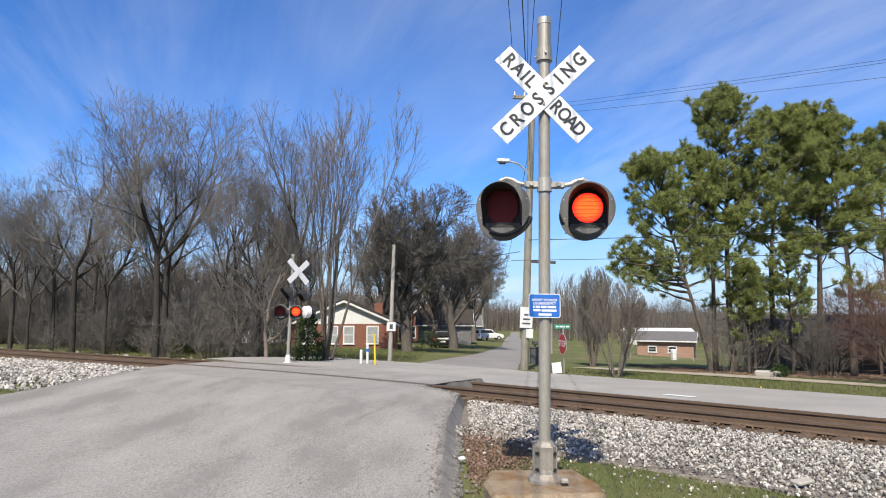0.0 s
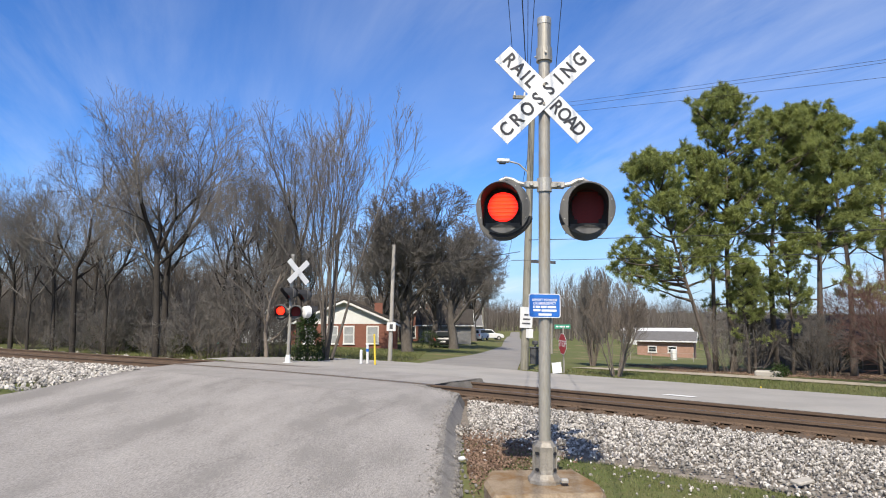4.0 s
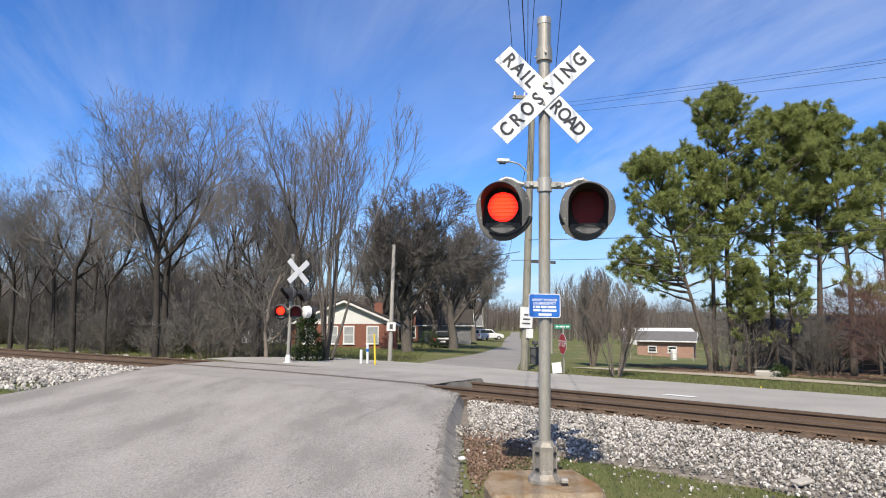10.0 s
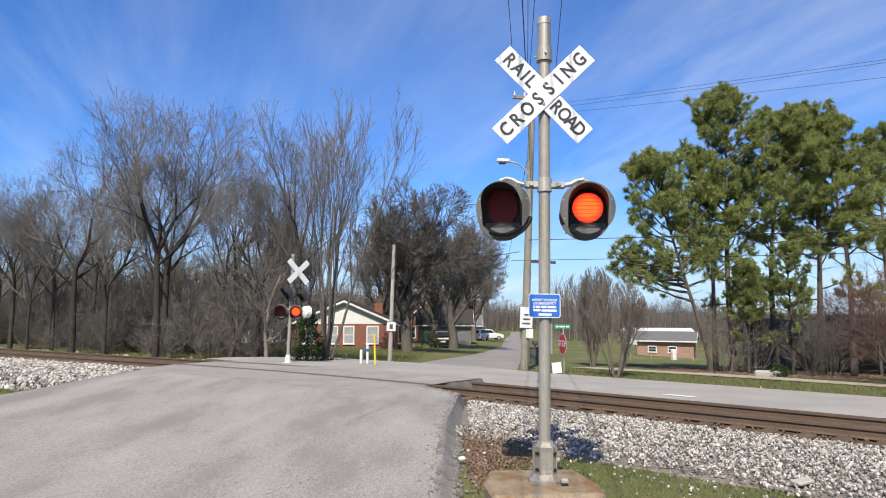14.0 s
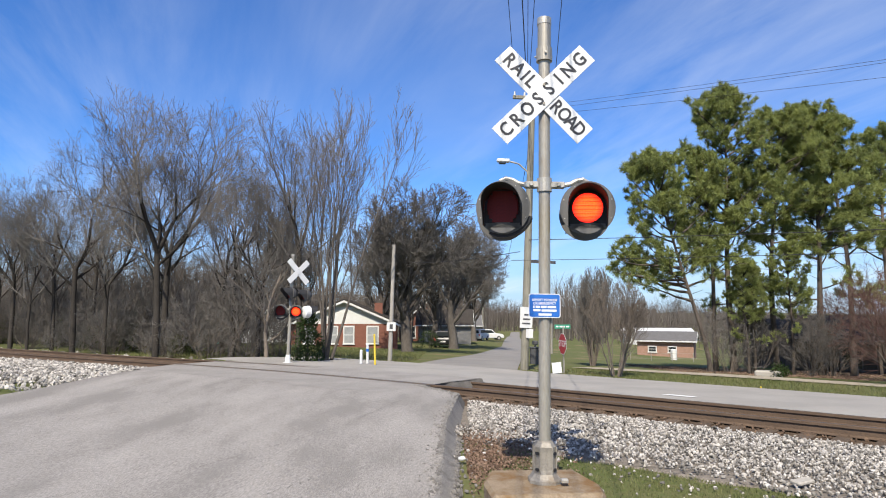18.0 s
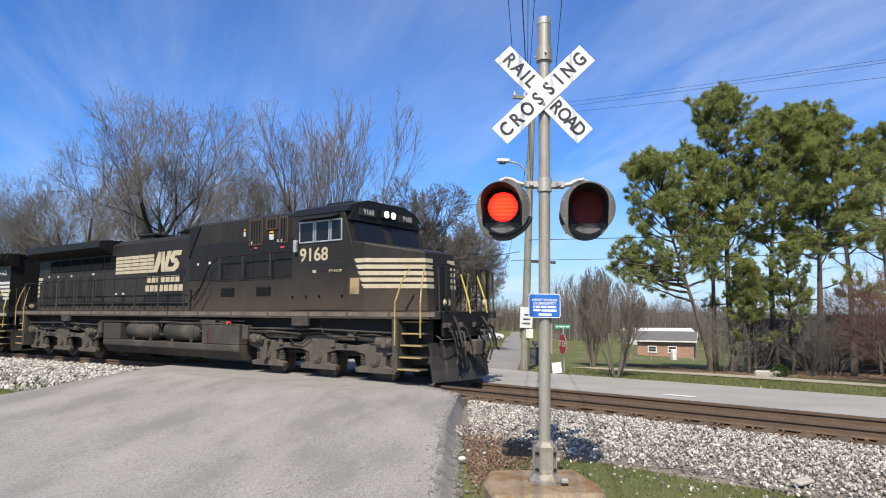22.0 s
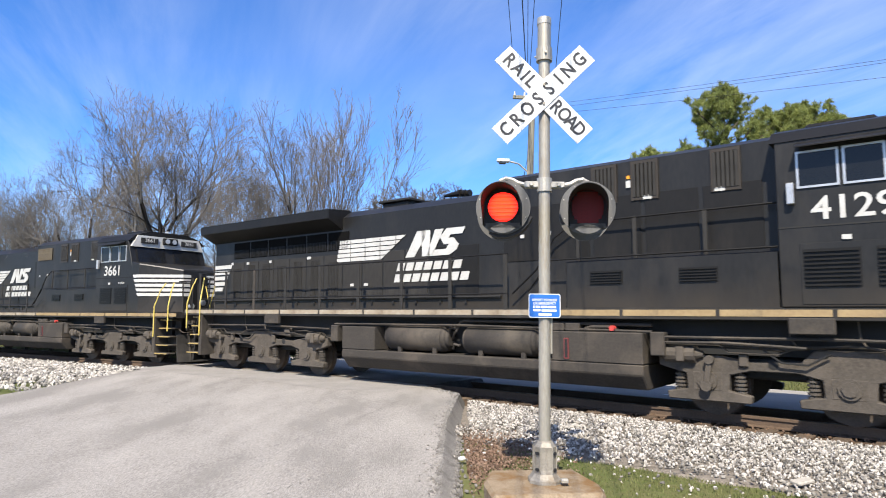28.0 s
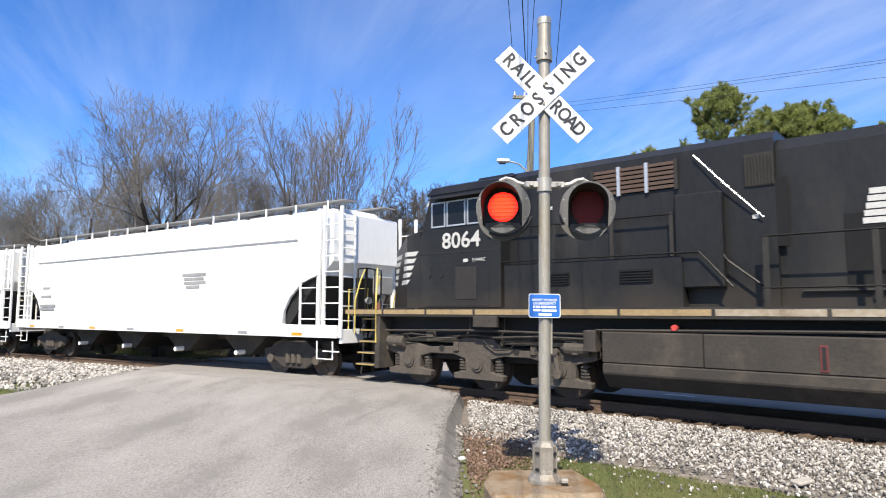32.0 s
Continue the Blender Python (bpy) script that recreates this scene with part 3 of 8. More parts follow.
def lamp_unit(parent, m, side, lit=True, r=0.272, lens=0.155):
    """One flashing lamp: background, visor, glowing lamp face behind added blinking slats, housing."""
    lamp = new("lamp")
    lamp.parent = parent
    lamp.matrix_basis = m
    k = lens / 0.155
    part("background", plate_with_hole(lens + 0.004, r, -0.006, 0.006), HOOD_FRONT, lamp, "dark grey round background plate")
    # black recess about the lens, in the shape of the visor's mouth
    part("recess", extrude_poly([(x, z) for x, z in arch_line(0.184 * k, 0.185 * k)], -0.010, -0.0062, "y"), HOOD_INNER, lamp, "black recess round the lens")
    part("visor", visor_mesh(0.186 * k, 0.35 * k, 0.19 * k), HOOD_INNER, lamp, "black tunnel visor")
    h = bmesh.new()
    for a, b, y0, y1 in ((lens + 0.035, lens + 0.035, 0.006, 0.09), (lens + 0.035, 0.10, 0.09, 0.20)):
        add_tube(h, (0, y0, 0), (0, y1, 0), a, b, 24)
    part("housing", h, HOOD_PAINT, lamp)
    part("rim", plate_with_hole(lens - 0.006, lens + 0.008, -0.018, -0.011, 36), HOOD_INNER, lamp)
    for a in (20, 60, 120, 160, 205, 335):
        part("screw", tube((0.248 * k * math.cos(radians(a)), -0.010, 0.248 * k * math.sin(radians(a))), (0.248 * k * math.cos(radians(a)), -0.005, 0.248 * k * math.sin(radians(a))), 0.006, seg=6), ALU, lamp)
    face = bmesh.new()
    add_tube(face, (0, -0.0135, 0), (0, -0.0115, 0), lens, lens, 40)
    glow = LAMP_HOT if side == "R" else LAMP_GLOW
    part("lamp_face", face, glow, lamp, "glowing red lamp face")
    # grey lip that closes the visor's foot, arched above
    arc = [radians(158 - 136 * j / 12) for j in range(13)]
    under = [radians(-38 - 104 * j / 12) for j in range(13)]
    lip = [(0.185 * k * math.cos(a), (-0.245 + 0.095 * math.sin(a)) * k) for a in arc] + [(0.262 * k * math.cos(a) * 0.82, 0.262 * k * math.sin(a)) for a in under]
    part("chin_plate", extrude_poly(lip, -0.030, -0.022, "y"), HOOD_FRONT, lamp, "grey lip below the lens")
    if side == "L":
        arc = [radians(-118 + 100 * j / 14) for j in range(15)]
        back = [(0.20 * math.cos(a), 0.20 * math.sin(a)) for a in arc] + [(0.300 * math.cos(a), 0.300 * math.sin(a)) for a in reversed(arc)]
        part("lower_visor", extrude_poly(back, 0.02, 0.18, "y"), HOOD_INNER, lamp, "black lower visor lip")
    # added slats: when shut, their dark red imitates the lens with its light off
    n = 8
    w = 2 * lens / n
    for j in range(n):
        zc = -lens + w * (j + 0.5)
        half = math.sqrt(max(0.0004, lens ** 2 - (abs(zc) - w / 2) ** 2 if abs(zc) > w / 2 else lens ** 2)) * 0.99
        s = part("shutter_slat", box(-half, half, -0.001, 0.001, -w / 2 - 0.001, w / 2 + 0.001), LAMP_DARK, lamp, "added dark red slat standing in for the unlit lens")
        s.location = (0, -0.034, zc)
        if lit:
            BLINK_SLATS.append((s, zc, side))
    return lamp


def letters_on(blade, word, places, size=0.155):
    for ch, x in zip(word, places):
        p = part("letter", text_mesh(ch, size * 1.28, LETTER_BLACK, 0.0015, 0.86, bold=0.004), LETTER_BLACK, blade)
        p.location = (x, -0.006, 0.0)


def crossbuck(parent, m, lettered=True):
    for name, ang, y, sets in (("blade", -45, 0.0, (("RAIL", (-0.505, -0.375, -0.275, -0.19)), ("ROAD", (0.185, 0.30, 0.405, 0.51)))),
                               ("blade", 45, -0.012, (("CROSSING", (-0.545, -0.395, -0.235, -0.08, 0.08, 0.225, 0.365, 0.53)),))):
        half = 0.61 if y == 0.0 else 0.645
        blade = part("blade", box(-half, half, -0.0035, 0.0035, -0.114, 0.114, 0.0015), WHITE_SHEET, parent, "white reflective blade with black letters")
        blade.matrix_basis = m @ pose(0, y, 0, 0, -ang, 0)
        if lettered:
            for word, places in sets:
                letters_on(blade, word, places)
    for dz in (-0.10, 0.10):
        b = part("bolt", tube((0, -0.03, 0), (0, 0.02, 0), 0.014, seg=8), GALV, parent)
        b.matrix_basis = m @ pose(0, 0, dz)


def near_signal():
    sig = thing("crossing_signal", pose(1.006, 6.45, 0.029, 0, 0.81, 0), "grey steel railroad crossing signal with lettered crossbuck and red flashers", "crossing signal", "crossing signals")
    p = bmesh.new()
    add_tube(p, (0, 0, 0.05), (0, 0, 4.35), 0.0595, seg=24)
    part("pole", p, GALV, sig, "weathered galvanised steel pole", smooth=False)
    part("pole_top", tube((0, 0, 4.32), (0, 0, 4.745), 0.070, seg=24), GALV, sig)
    part("pole_cap", tube((0, 0, 4.69), (0, 0, 4.76), 0.074, seg=24), ALU, sig)
    part("collar", tube((0, 0, 4.29), (0, 0, 4.43), 0.084, seg=20), GALV, sig)
    for a in (30, 150, 270):
        part("set_screw", tube((0.08 * math.cos(radians(a)), 0.08 * math.sin(radians(a)), 4.36), (0.105 * math.cos(radians(a)), 0.105 * math.sin(radians(a)), 4.36), 0.012, seg=6), ALU, sig)
    # cast base: square with cut corners, flaring to its foot, ribs and bolt hole discs on each face
    c = bmesh.new()
    rings = []
    for z, w in ((0.0, 0.158), (0.03, 0.156), (0.045, 0.138), (0.085, 0.112), (0.13, 0.104), (0.30, 0.101), (0.345, 0.104), (0.385, 0.080), (0.395, 0.066)):
        k = w * 0.52
        rings.append([c.verts.new((x, y, z)) for x, y in ((-k, -w), (k, -w), (w, -k), (w, k), (k, w), (-k, w), (-w, k), (-w, -k))])
    for r0, r1 in zip(rings, rings[1:]):
        for j in range(8):
            c.faces.new((r0[j], r0[(j + 1) % 8], r1[(j + 1) % 8], r1[j]))
    c.faces.new(rings[0][::-1])
    c.faces.new(rings[-1])
    bmesh.ops.recalc_face_normals(c, faces=c.faces)
    part("pole_base", c, CAST, sig, "weathered cast metal pole base", smooth=False)
    for a in range(4):
        for x in (-0.060, 0.0, 0.060):
            r = part("base_rib", box(x - 0.006, x + 0.006, -0.113, -0.098, 0.10, 0.345, 0.003), CAST, sig)
            r.matrix_basis = pose(0, 0, 0, 0, 0, 90 * a)
        for sx in (-1, 1):
            for z in (0.13, 0.285):
                # black disc in place of a hole, for the shade within it
                h = part("bolt_hole", tube((0, -0.006, 0), (0, 0.004, 0), 0.016, seg=10), HOOD_INNER, sig)
                h.matrix_basis = pose(0, 0, 0, 0, 0, 90 * a) @ pose(sx * 0.082, -0.091, z, 0, 0, sx * 42)
    part("foot_bolt", box(0.13, 0.20, -0.2, -0.13, 0.03, 0.07, 0.008), ALU, sig)
    crossbuck(sig, pose(-0.02, -0.082, 3.905, 0, 0, 2))
    # cross arm and goosenecks
    part("arm_clamp", tube((0, 0, 2.90), (0, 0, 3.04), 0.077, seg=16), ALU, sig)
    part("cross_arm", box(-0.21, 0.21, -0.035, 0.035, 2.935, 3.005, 0.012), ALU, sig)
    for sx in (-1, 1):
        part("arm_bolt", box(sx * 0.14 - 0.02, sx * 0.14 + 0.02, -0.06, 0.06, 2.95, 2.99, 0.006), ALU, sig)
        part("gooseneck", pipe_bm([(sx * 0.18, 0, 2.965), (sx * 0.27, 0.0, 2.985), (sx * 0.33, 0.01, 3.02), (sx * 0.40, 0.01, 3.035), (sx * 0.45, 0.01, 3.01), (sx * 0.455, 0.02, 2.93), (sx * 0.455, 0.05, 2.80)], 0.026, 8), ALU, sig)
    lamp_unit(sig, pose(-0.445, -0.20, 2.700, 0, 0, -11), "L")
    lamp_unit(sig, pose(0.400, -0.20, 2.705, 0, 0, -11), "R")
    lamp_unit(sig, pose(-0.405, 0.27, 2.685, 0, 0, 183), "X", lit=False)
    lamp_unit(sig, pose(0.475, 0.27, 2.70, 0, 0, 177), "X", lit=False)
    # blue notice
    s = extrude_poly([(-0.16, -0.105), (-0.145, -0.12), (0.145, -0.12), (0.16, -0.105), (0.16, 0.105), (0.145, 0.12), (-0.145, 0.12), (-0.16, 0.105)], -0.078, -0.075, "y")
    notice = part("notice", s, WHITE_SHEET, sig, "small blue notice with white lettering")
    notice.location = (-0.012, 0, 1.728)
    part("notice_face", extrude_poly([(-0.152, -0.099), (-0.139, -0.112), (0.139, -0.112), (0.152, -0.099), (0.152, 0.099), (0.139, 0.112), (-0.139, 0.112), (-0.152, 0.099)], -0.0795, -0.0782, "y"), SIGN_BLUE, notice)
    for body, z, size in (("REPORT PROBLEM", 0.056, 0.036), ("OR EMERGENCY", 0.022, 0.036)):
        t = part("lettering", text_mesh(body, size, WHITE_SHEET, 0.0006, 0.86, bold=0.0006), WHITE_SHEET, notice)
        t.location = (0, -0.0806, z)
    for x0, x1, z in ((-0.115, -0.100, -0.012), (-0.09, -0.045, -0.012), (-0.035, 0.02, -0.012), (0.03, 0.115, -0.012), (-0.115, -0.04, -0.045), (-0.03, 0.12, -0.048), (-0.06, 0.07, -0.088)):
        part("text_bar", box(x0, x1, -0.081, -0.0797, z - 0.011, z + 0.011), WHITE_SHEET, notice)
    part("notice_bracket", box(-0.03, 0.03, -0.075, -0.05, 1.62, 1.84), GALV, sig)
    part("conduit", tube((0.066, -0.02, 1.25), (0.066, -0.02, 1.62), 0.012, seg=8), GALV, sig)
    # worn concrete footing, a block of its own
    pts = [(-0.56, -0.52), (0.50, -0.50), (0.55, -0.2), (0.45, 0.42), (-0.46, 0.44), (-0.58, 0.0)]
    me = extrude_poly(pts, -0.35, 0.0, "z", 0.035)
    foot = part("footing", me, CONCRETE)
    foot.matrix_basis = pose(0.98, 6.50, 0.028, 0, 0, 4)
    tagged(foot, "rust-stained worn concrete footing block under the signal", "footing")


near_signal()


def far_signal():
    sig = thing("crossing_signal", pose(-5.286, 21.8, -0.12, 0, 1.7, 0), "silver steel crossing signal with white crossbuck and paired red flashers", "crossing signal", "crossing signals")
    part("pole", tube((0, 0, 0.05), (0, 0, 3.72), 0.055, seg=14), GALV, sig)
    part("pole_cap", tube((0, 0, 3.68), (0, 0, 3.75), 0.065, seg=12), ALU, sig)
    c = box(-0.15, 0.15, -0.15, 0.15, 0.0, 0.06, 0.02)
    add_tube(c, (0, 0, 0.05), (0, 0, 0.32), 0.10, 0.075, 12)
    part("pole_base", c, WHITE_SHEET, sig, "pale painted cast base")
    crossbuck(sig, pose(0.20, 0.05, 3.16, 0, 0, 224) @ Matrix.Scale(0.84, 4), lettered=False)
    for z in (1.86, 2.44):
        part("cross_arm", box(-0.25, 0.45, -0.03, 0.03, z - 0.03, z + 0.03, 0.01), ALU, sig)
    lamp_unit(sig, pose(-0.30, -0.12, 1.80, 0, 0, 6), "L", lens=0.150, r=0.23)
    lamp_unit(sig, pose(0.22, -0.12, 1.79, 0, 0, 10), "R", lens=0.150, r=0.23)
    lamp_unit(sig, pose(0.56, 0.08, 1.80, 0, 0, 120), "X", lit=False, lens=0.150, r=0.23)
    lamp_unit(sig, pose(0.03, -0.15, 2.40, 0, 0, -52), "X", lit=False, lens=0.150, r=0.23)
    lamp_unit(sig, pose(0.46, 0.12, 2.36, 0, 0, -52), "X", lit=False, lens=0.150, r=0.23)
    cover = tube((0.50, -0.10, 1.79), (0.62, 0.02, 1.79), 0.19, 0.21, 20)
    add_tube(cover, (0.47, -0.13, 1.79), (0.50, -0.10, 1.79), 0.12, 0.19, 20)
    part("back_cover", cover, WHITE_SHEET, sig, "silver back of a lamp turned away")
    for dx in (-0.3, 0.22, 0.5):
        part("arm_hanger", tube((dx, 0.02, 1.80), (dx, 0.02, 1.90), 0.02, seg=6), ALU, sig)


far_signal()

# ---- the train ----
LOCO_BLACK = mat("loco_black", (0.0085, 0.0082, 0.0080), 0.45, col2=(0.013, 0.0124, 0.0118), scale=1.2, fine=25, bump=0.05, stain=(0.022, 0.020, 0.0178), stain_scale=0.9, stain_at=0.62, stretch=(1, 1, 0.45), spec=0.18)
LOCO_DUSTY = mat("loco_dusty", (0.052, 0.0455, 0.039), 0.75, col2=(0.034, 0.0305, 0.027), scale=1.5, fine=25, bump=0.15, stain=(0.075, 0.063, 0.051), stain_scale=1.2, spec=0.25)
LOCO_DUST = mat("loco_dust_film", (0.031, 0.029, 0.0265), 0.62, col2=(0.0215, 0.0203, 0.019), scale=1.3, fine=20, bump=0.08, stain=(0.050, 0.0445, 0.039), stain_scale=0.8, stain_at=0.6, stretch=(1, 1, 0.3), spec=0.25)
LOCO_SIDE = mat("loco_side", (0.0115, 0.0112, 0.0112), 0.42, col2=(0.0158, 0.0150, 0.0142), scale=1.0, fine=18, bump=0.06, stain=(0.027, 0.024, 0.021), stain_scale=0.7, stain_at=0.6, stretch=(1, 1, 0.35), spec=0.17)
LOCO_GRIMY = mat("loco_grimy", (0.0105, 0.0105, 0.0108), 0.42, col2=(0.0175, 0.0172, 0.0170), scale=1.0, fine=18, bump=0.06, stain=(0.030, 0.0275, 0.025), stain_scale=0.7, stain_at=0.58, stretch=(1, 1, 0.35), spec=0.30, dust=((0.042, 0.034, 0.0255), 1.50, 2.25))
LOCO_FILTHY = mat("loco_filthy", (0.0165, 0.0158, 0.0152), 0.5, col2=(0.027, 0.0252, 0.0235), scale=1.0, fine=18, bump=0.06, stain=(0.036, 0.031, 0.026), stain_scale=0.7, stain_at=0.58, stretch=(1, 1, 0.35), spec=0.14, dust=((0.066, 0.050, 0.036), 1.6, 2.75))
TRUCK_GREY = mat("truck_grey", (0.092, 0.080, 0.067), 0.85, col2=(0.058, 0.050, 0.042), scale=2.5, fine=30, bump=0.3, stain=(0.10, 0.085, 0.07), stain_scale=2, spec=0.2)
# black for plates that imitate shaded depth behind vent bars, and for black parts
VOID = mat("vent_shade_and_black", (0.004, 0.004, 0.004), 0.9, bump=0, spec=0.1)
# near-black: shade put into recesses and undersides, and the colour of black parts
SHADE_AND_BLACK = mat("shade_and_black", (0.012, 0.012, 0.012), 0.8, bump=0)
LOCO_WHITE = mat("loco_white", (0.50, 0.50, 0.485), 0.5, col2=(0.40, 0.39, 0.365), scale=2, fine=30, bump=0.03)
LOCO_CREAM = mat("loco_cream", (0.46, 0.405, 0.29), 0.55, col2=(0.36, 0.30, 0.20), scale=2, fine=25, bump=0.03, stain=(0.36, 0.25, 0.14), stain_scale=1.2, stain_at=0.66)
SILL_STRIPE = mat("sill_stripe", (0.36, 0.32, 0.255), 0.6, col2=(0.25, 0.20, 0.135), scale=1.5, fine=12, bump=0.05, stain=(0.14, 0.10, 0.062), stain_scale=1.1, stain_at=0.54)
SILL_TAN = mat("sill_stripe_tan", (0.33, 0.245, 0.125), 0.6, col2=(0.24, 0.17, 0.085), scale=1.5, fine=12, bump=0.05, stain=(0.12, 0.088, 0.055), stain_scale=1.1, stain_at=0.58)
SILL_DIRTY = mat("sill_stripe_dirty", (0.17, 0.14, 0.105), 0.7, col2=(0.10, 0.082, 0.062), scale=1.5, fine=12, bump=0.05, stain=(0.07, 0.055, 0.042), stain_scale=1.1, stain_at=0.5)
RAIL_YELLOW = mat("rail_yellow", (0.60, 0.47, 0.10), 0.5, col2=(0.46, 0.36, 0.09), scale=6, fine=30, bump=0.03)
STEP_YELLOW = mat("worn_step_yellow", (0.42, 0.30, 0.09), 0.6, col2=(0.20, 0.15, 0.07), scale=5, fine=20, bump=0.05)
HEAD_GLOW = mat("headlight_glow", (0.6, 0.55, 0.45), 0.3, bump=0, emit=(1.0, 0.86, 0.62), power=3.0)
CAB_GLASS = mat("cab_glass", (0.010, 0.0105, 0.011), 0.08, bump=0, spec=0.30)
TRIM_SILVER = mat("window_trim", (0.60, 0.60, 0.60), 0.35, 0.6, bump=0.02)
SIGHT_RED = mat("dull_red", (0.16, 0.03, 0.028), 0.5, col2=(0.10, 0.02, 0.02), scale=8, bump=0)
SCREEN_TAN = mat("screen_tan", (0.13, 0.105, 0.07), 0.7, col2=(0.09, 0.072, 0.05), scale=3, fine=20, bump=0.1)
SCREEN_BROWN = mat("screen_brown", (0.085, 0.05, 0.035), 0.7, col2=(0.055, 0.035, 0.026), scale=3, fine=20, bump=0.1)
RED_PAINT = mat("red_paint", (0.55, 0.06, 0.05), 0.5, bump=0)
ORANGE_DECAL = mat("orange_decal", (0.8, 0.33, 0.02), 0.5, bump=0)
WHEEL_STEEL = mat("wheel_steel", (0.11, 0.085, 0.065), 0.6, 0.4, col2=(0.07, 0.055, 0.045), scale=4, fine=30, bump=0.1)
HOPPER_WHITE = mat("hopper_white", (0.80, 0.80, 0.79), 0.5, col2=(0.72, 0.72, 0.70), scale=0.8, fine=10, amount=0.35, bump=0.03, stretch=(1, 1, 0.3))
HOPPER_GREY = mat("hopper_grey", (0.30, 0.30, 0.30), 0.7, col2=(0.2, 0.2, 0.2), scale=1.5, fine=20, bump=0.1)

MESHES = {}


def shared(key, build, material):
    """One mesh for all alike pieces."""
    if key not in MESHES:
        bm = build()
        me = bpy.data.meshes.new(key if isinstance(key, str) else key[0])
        bm.to_mesh(me)
        bm.free()
        me.materials.append(material)
        MESHES[key] = me
    return MESHES[key]


def piece(name, key, build, material, parent, at=(0, 0, 0), turn=(0, 0, 0), label=""):
    ob = part(name, shared((name, key, material.name), build, material), material, parent, label)
    ob.matrix_basis = pose(*at, *turn)
    return ob


def frame_bm(w, h):
    bm = bmesh.new()
    for x in (-1, 1):
        add_box(bm, x * w / 2 - 0.025, x * w / 2 + 0.025, -0.03, 0.02, -h / 2 - 0.03, h / 2 + 0.03)
        add_box(bm, -w / 2 - 0.025, w / 2 + 0.025, -0.028, 0.018, x * h / 2 - 0.025, x * h / 2 + 0.025)
    return bm


WHEELSETS = []
AXLE = 1.965


def wheelset_bm(r=0.53):
    bm = bmesh.new()
    add_tube(bm, (0, -0.9, 0), (0, 0.9, 0), 0.09, seg=10)
    for s in (-1, 1):
        add_tube(bm, (0, s * 0.70, 0), (0, s * 0.73, 0), r + 0.03, seg=28)
        add_tube(bm, (0, s * 0.73, 0), (0, s * 0.83, 0), r, seg=28)
        add_tube(bm, (0, s * 0.83, 0), (0, s * 0.86, 0), r * 0.45, r * 0.3, seg=16)
        for a in range(3):
            add_box(bm, r * 0.6 * math.cos(a * 2.094) - 0.05, r * 0.6 * math.cos(a * 2.094) + 0.05, s * 0.845 - 0.012, s * 0.845 + 0.012, r * 0.6 * math.sin(a * 2.094) - 0.05, r * 0.6 * math.sin(a * 2.094) + 0.05)
    return bm


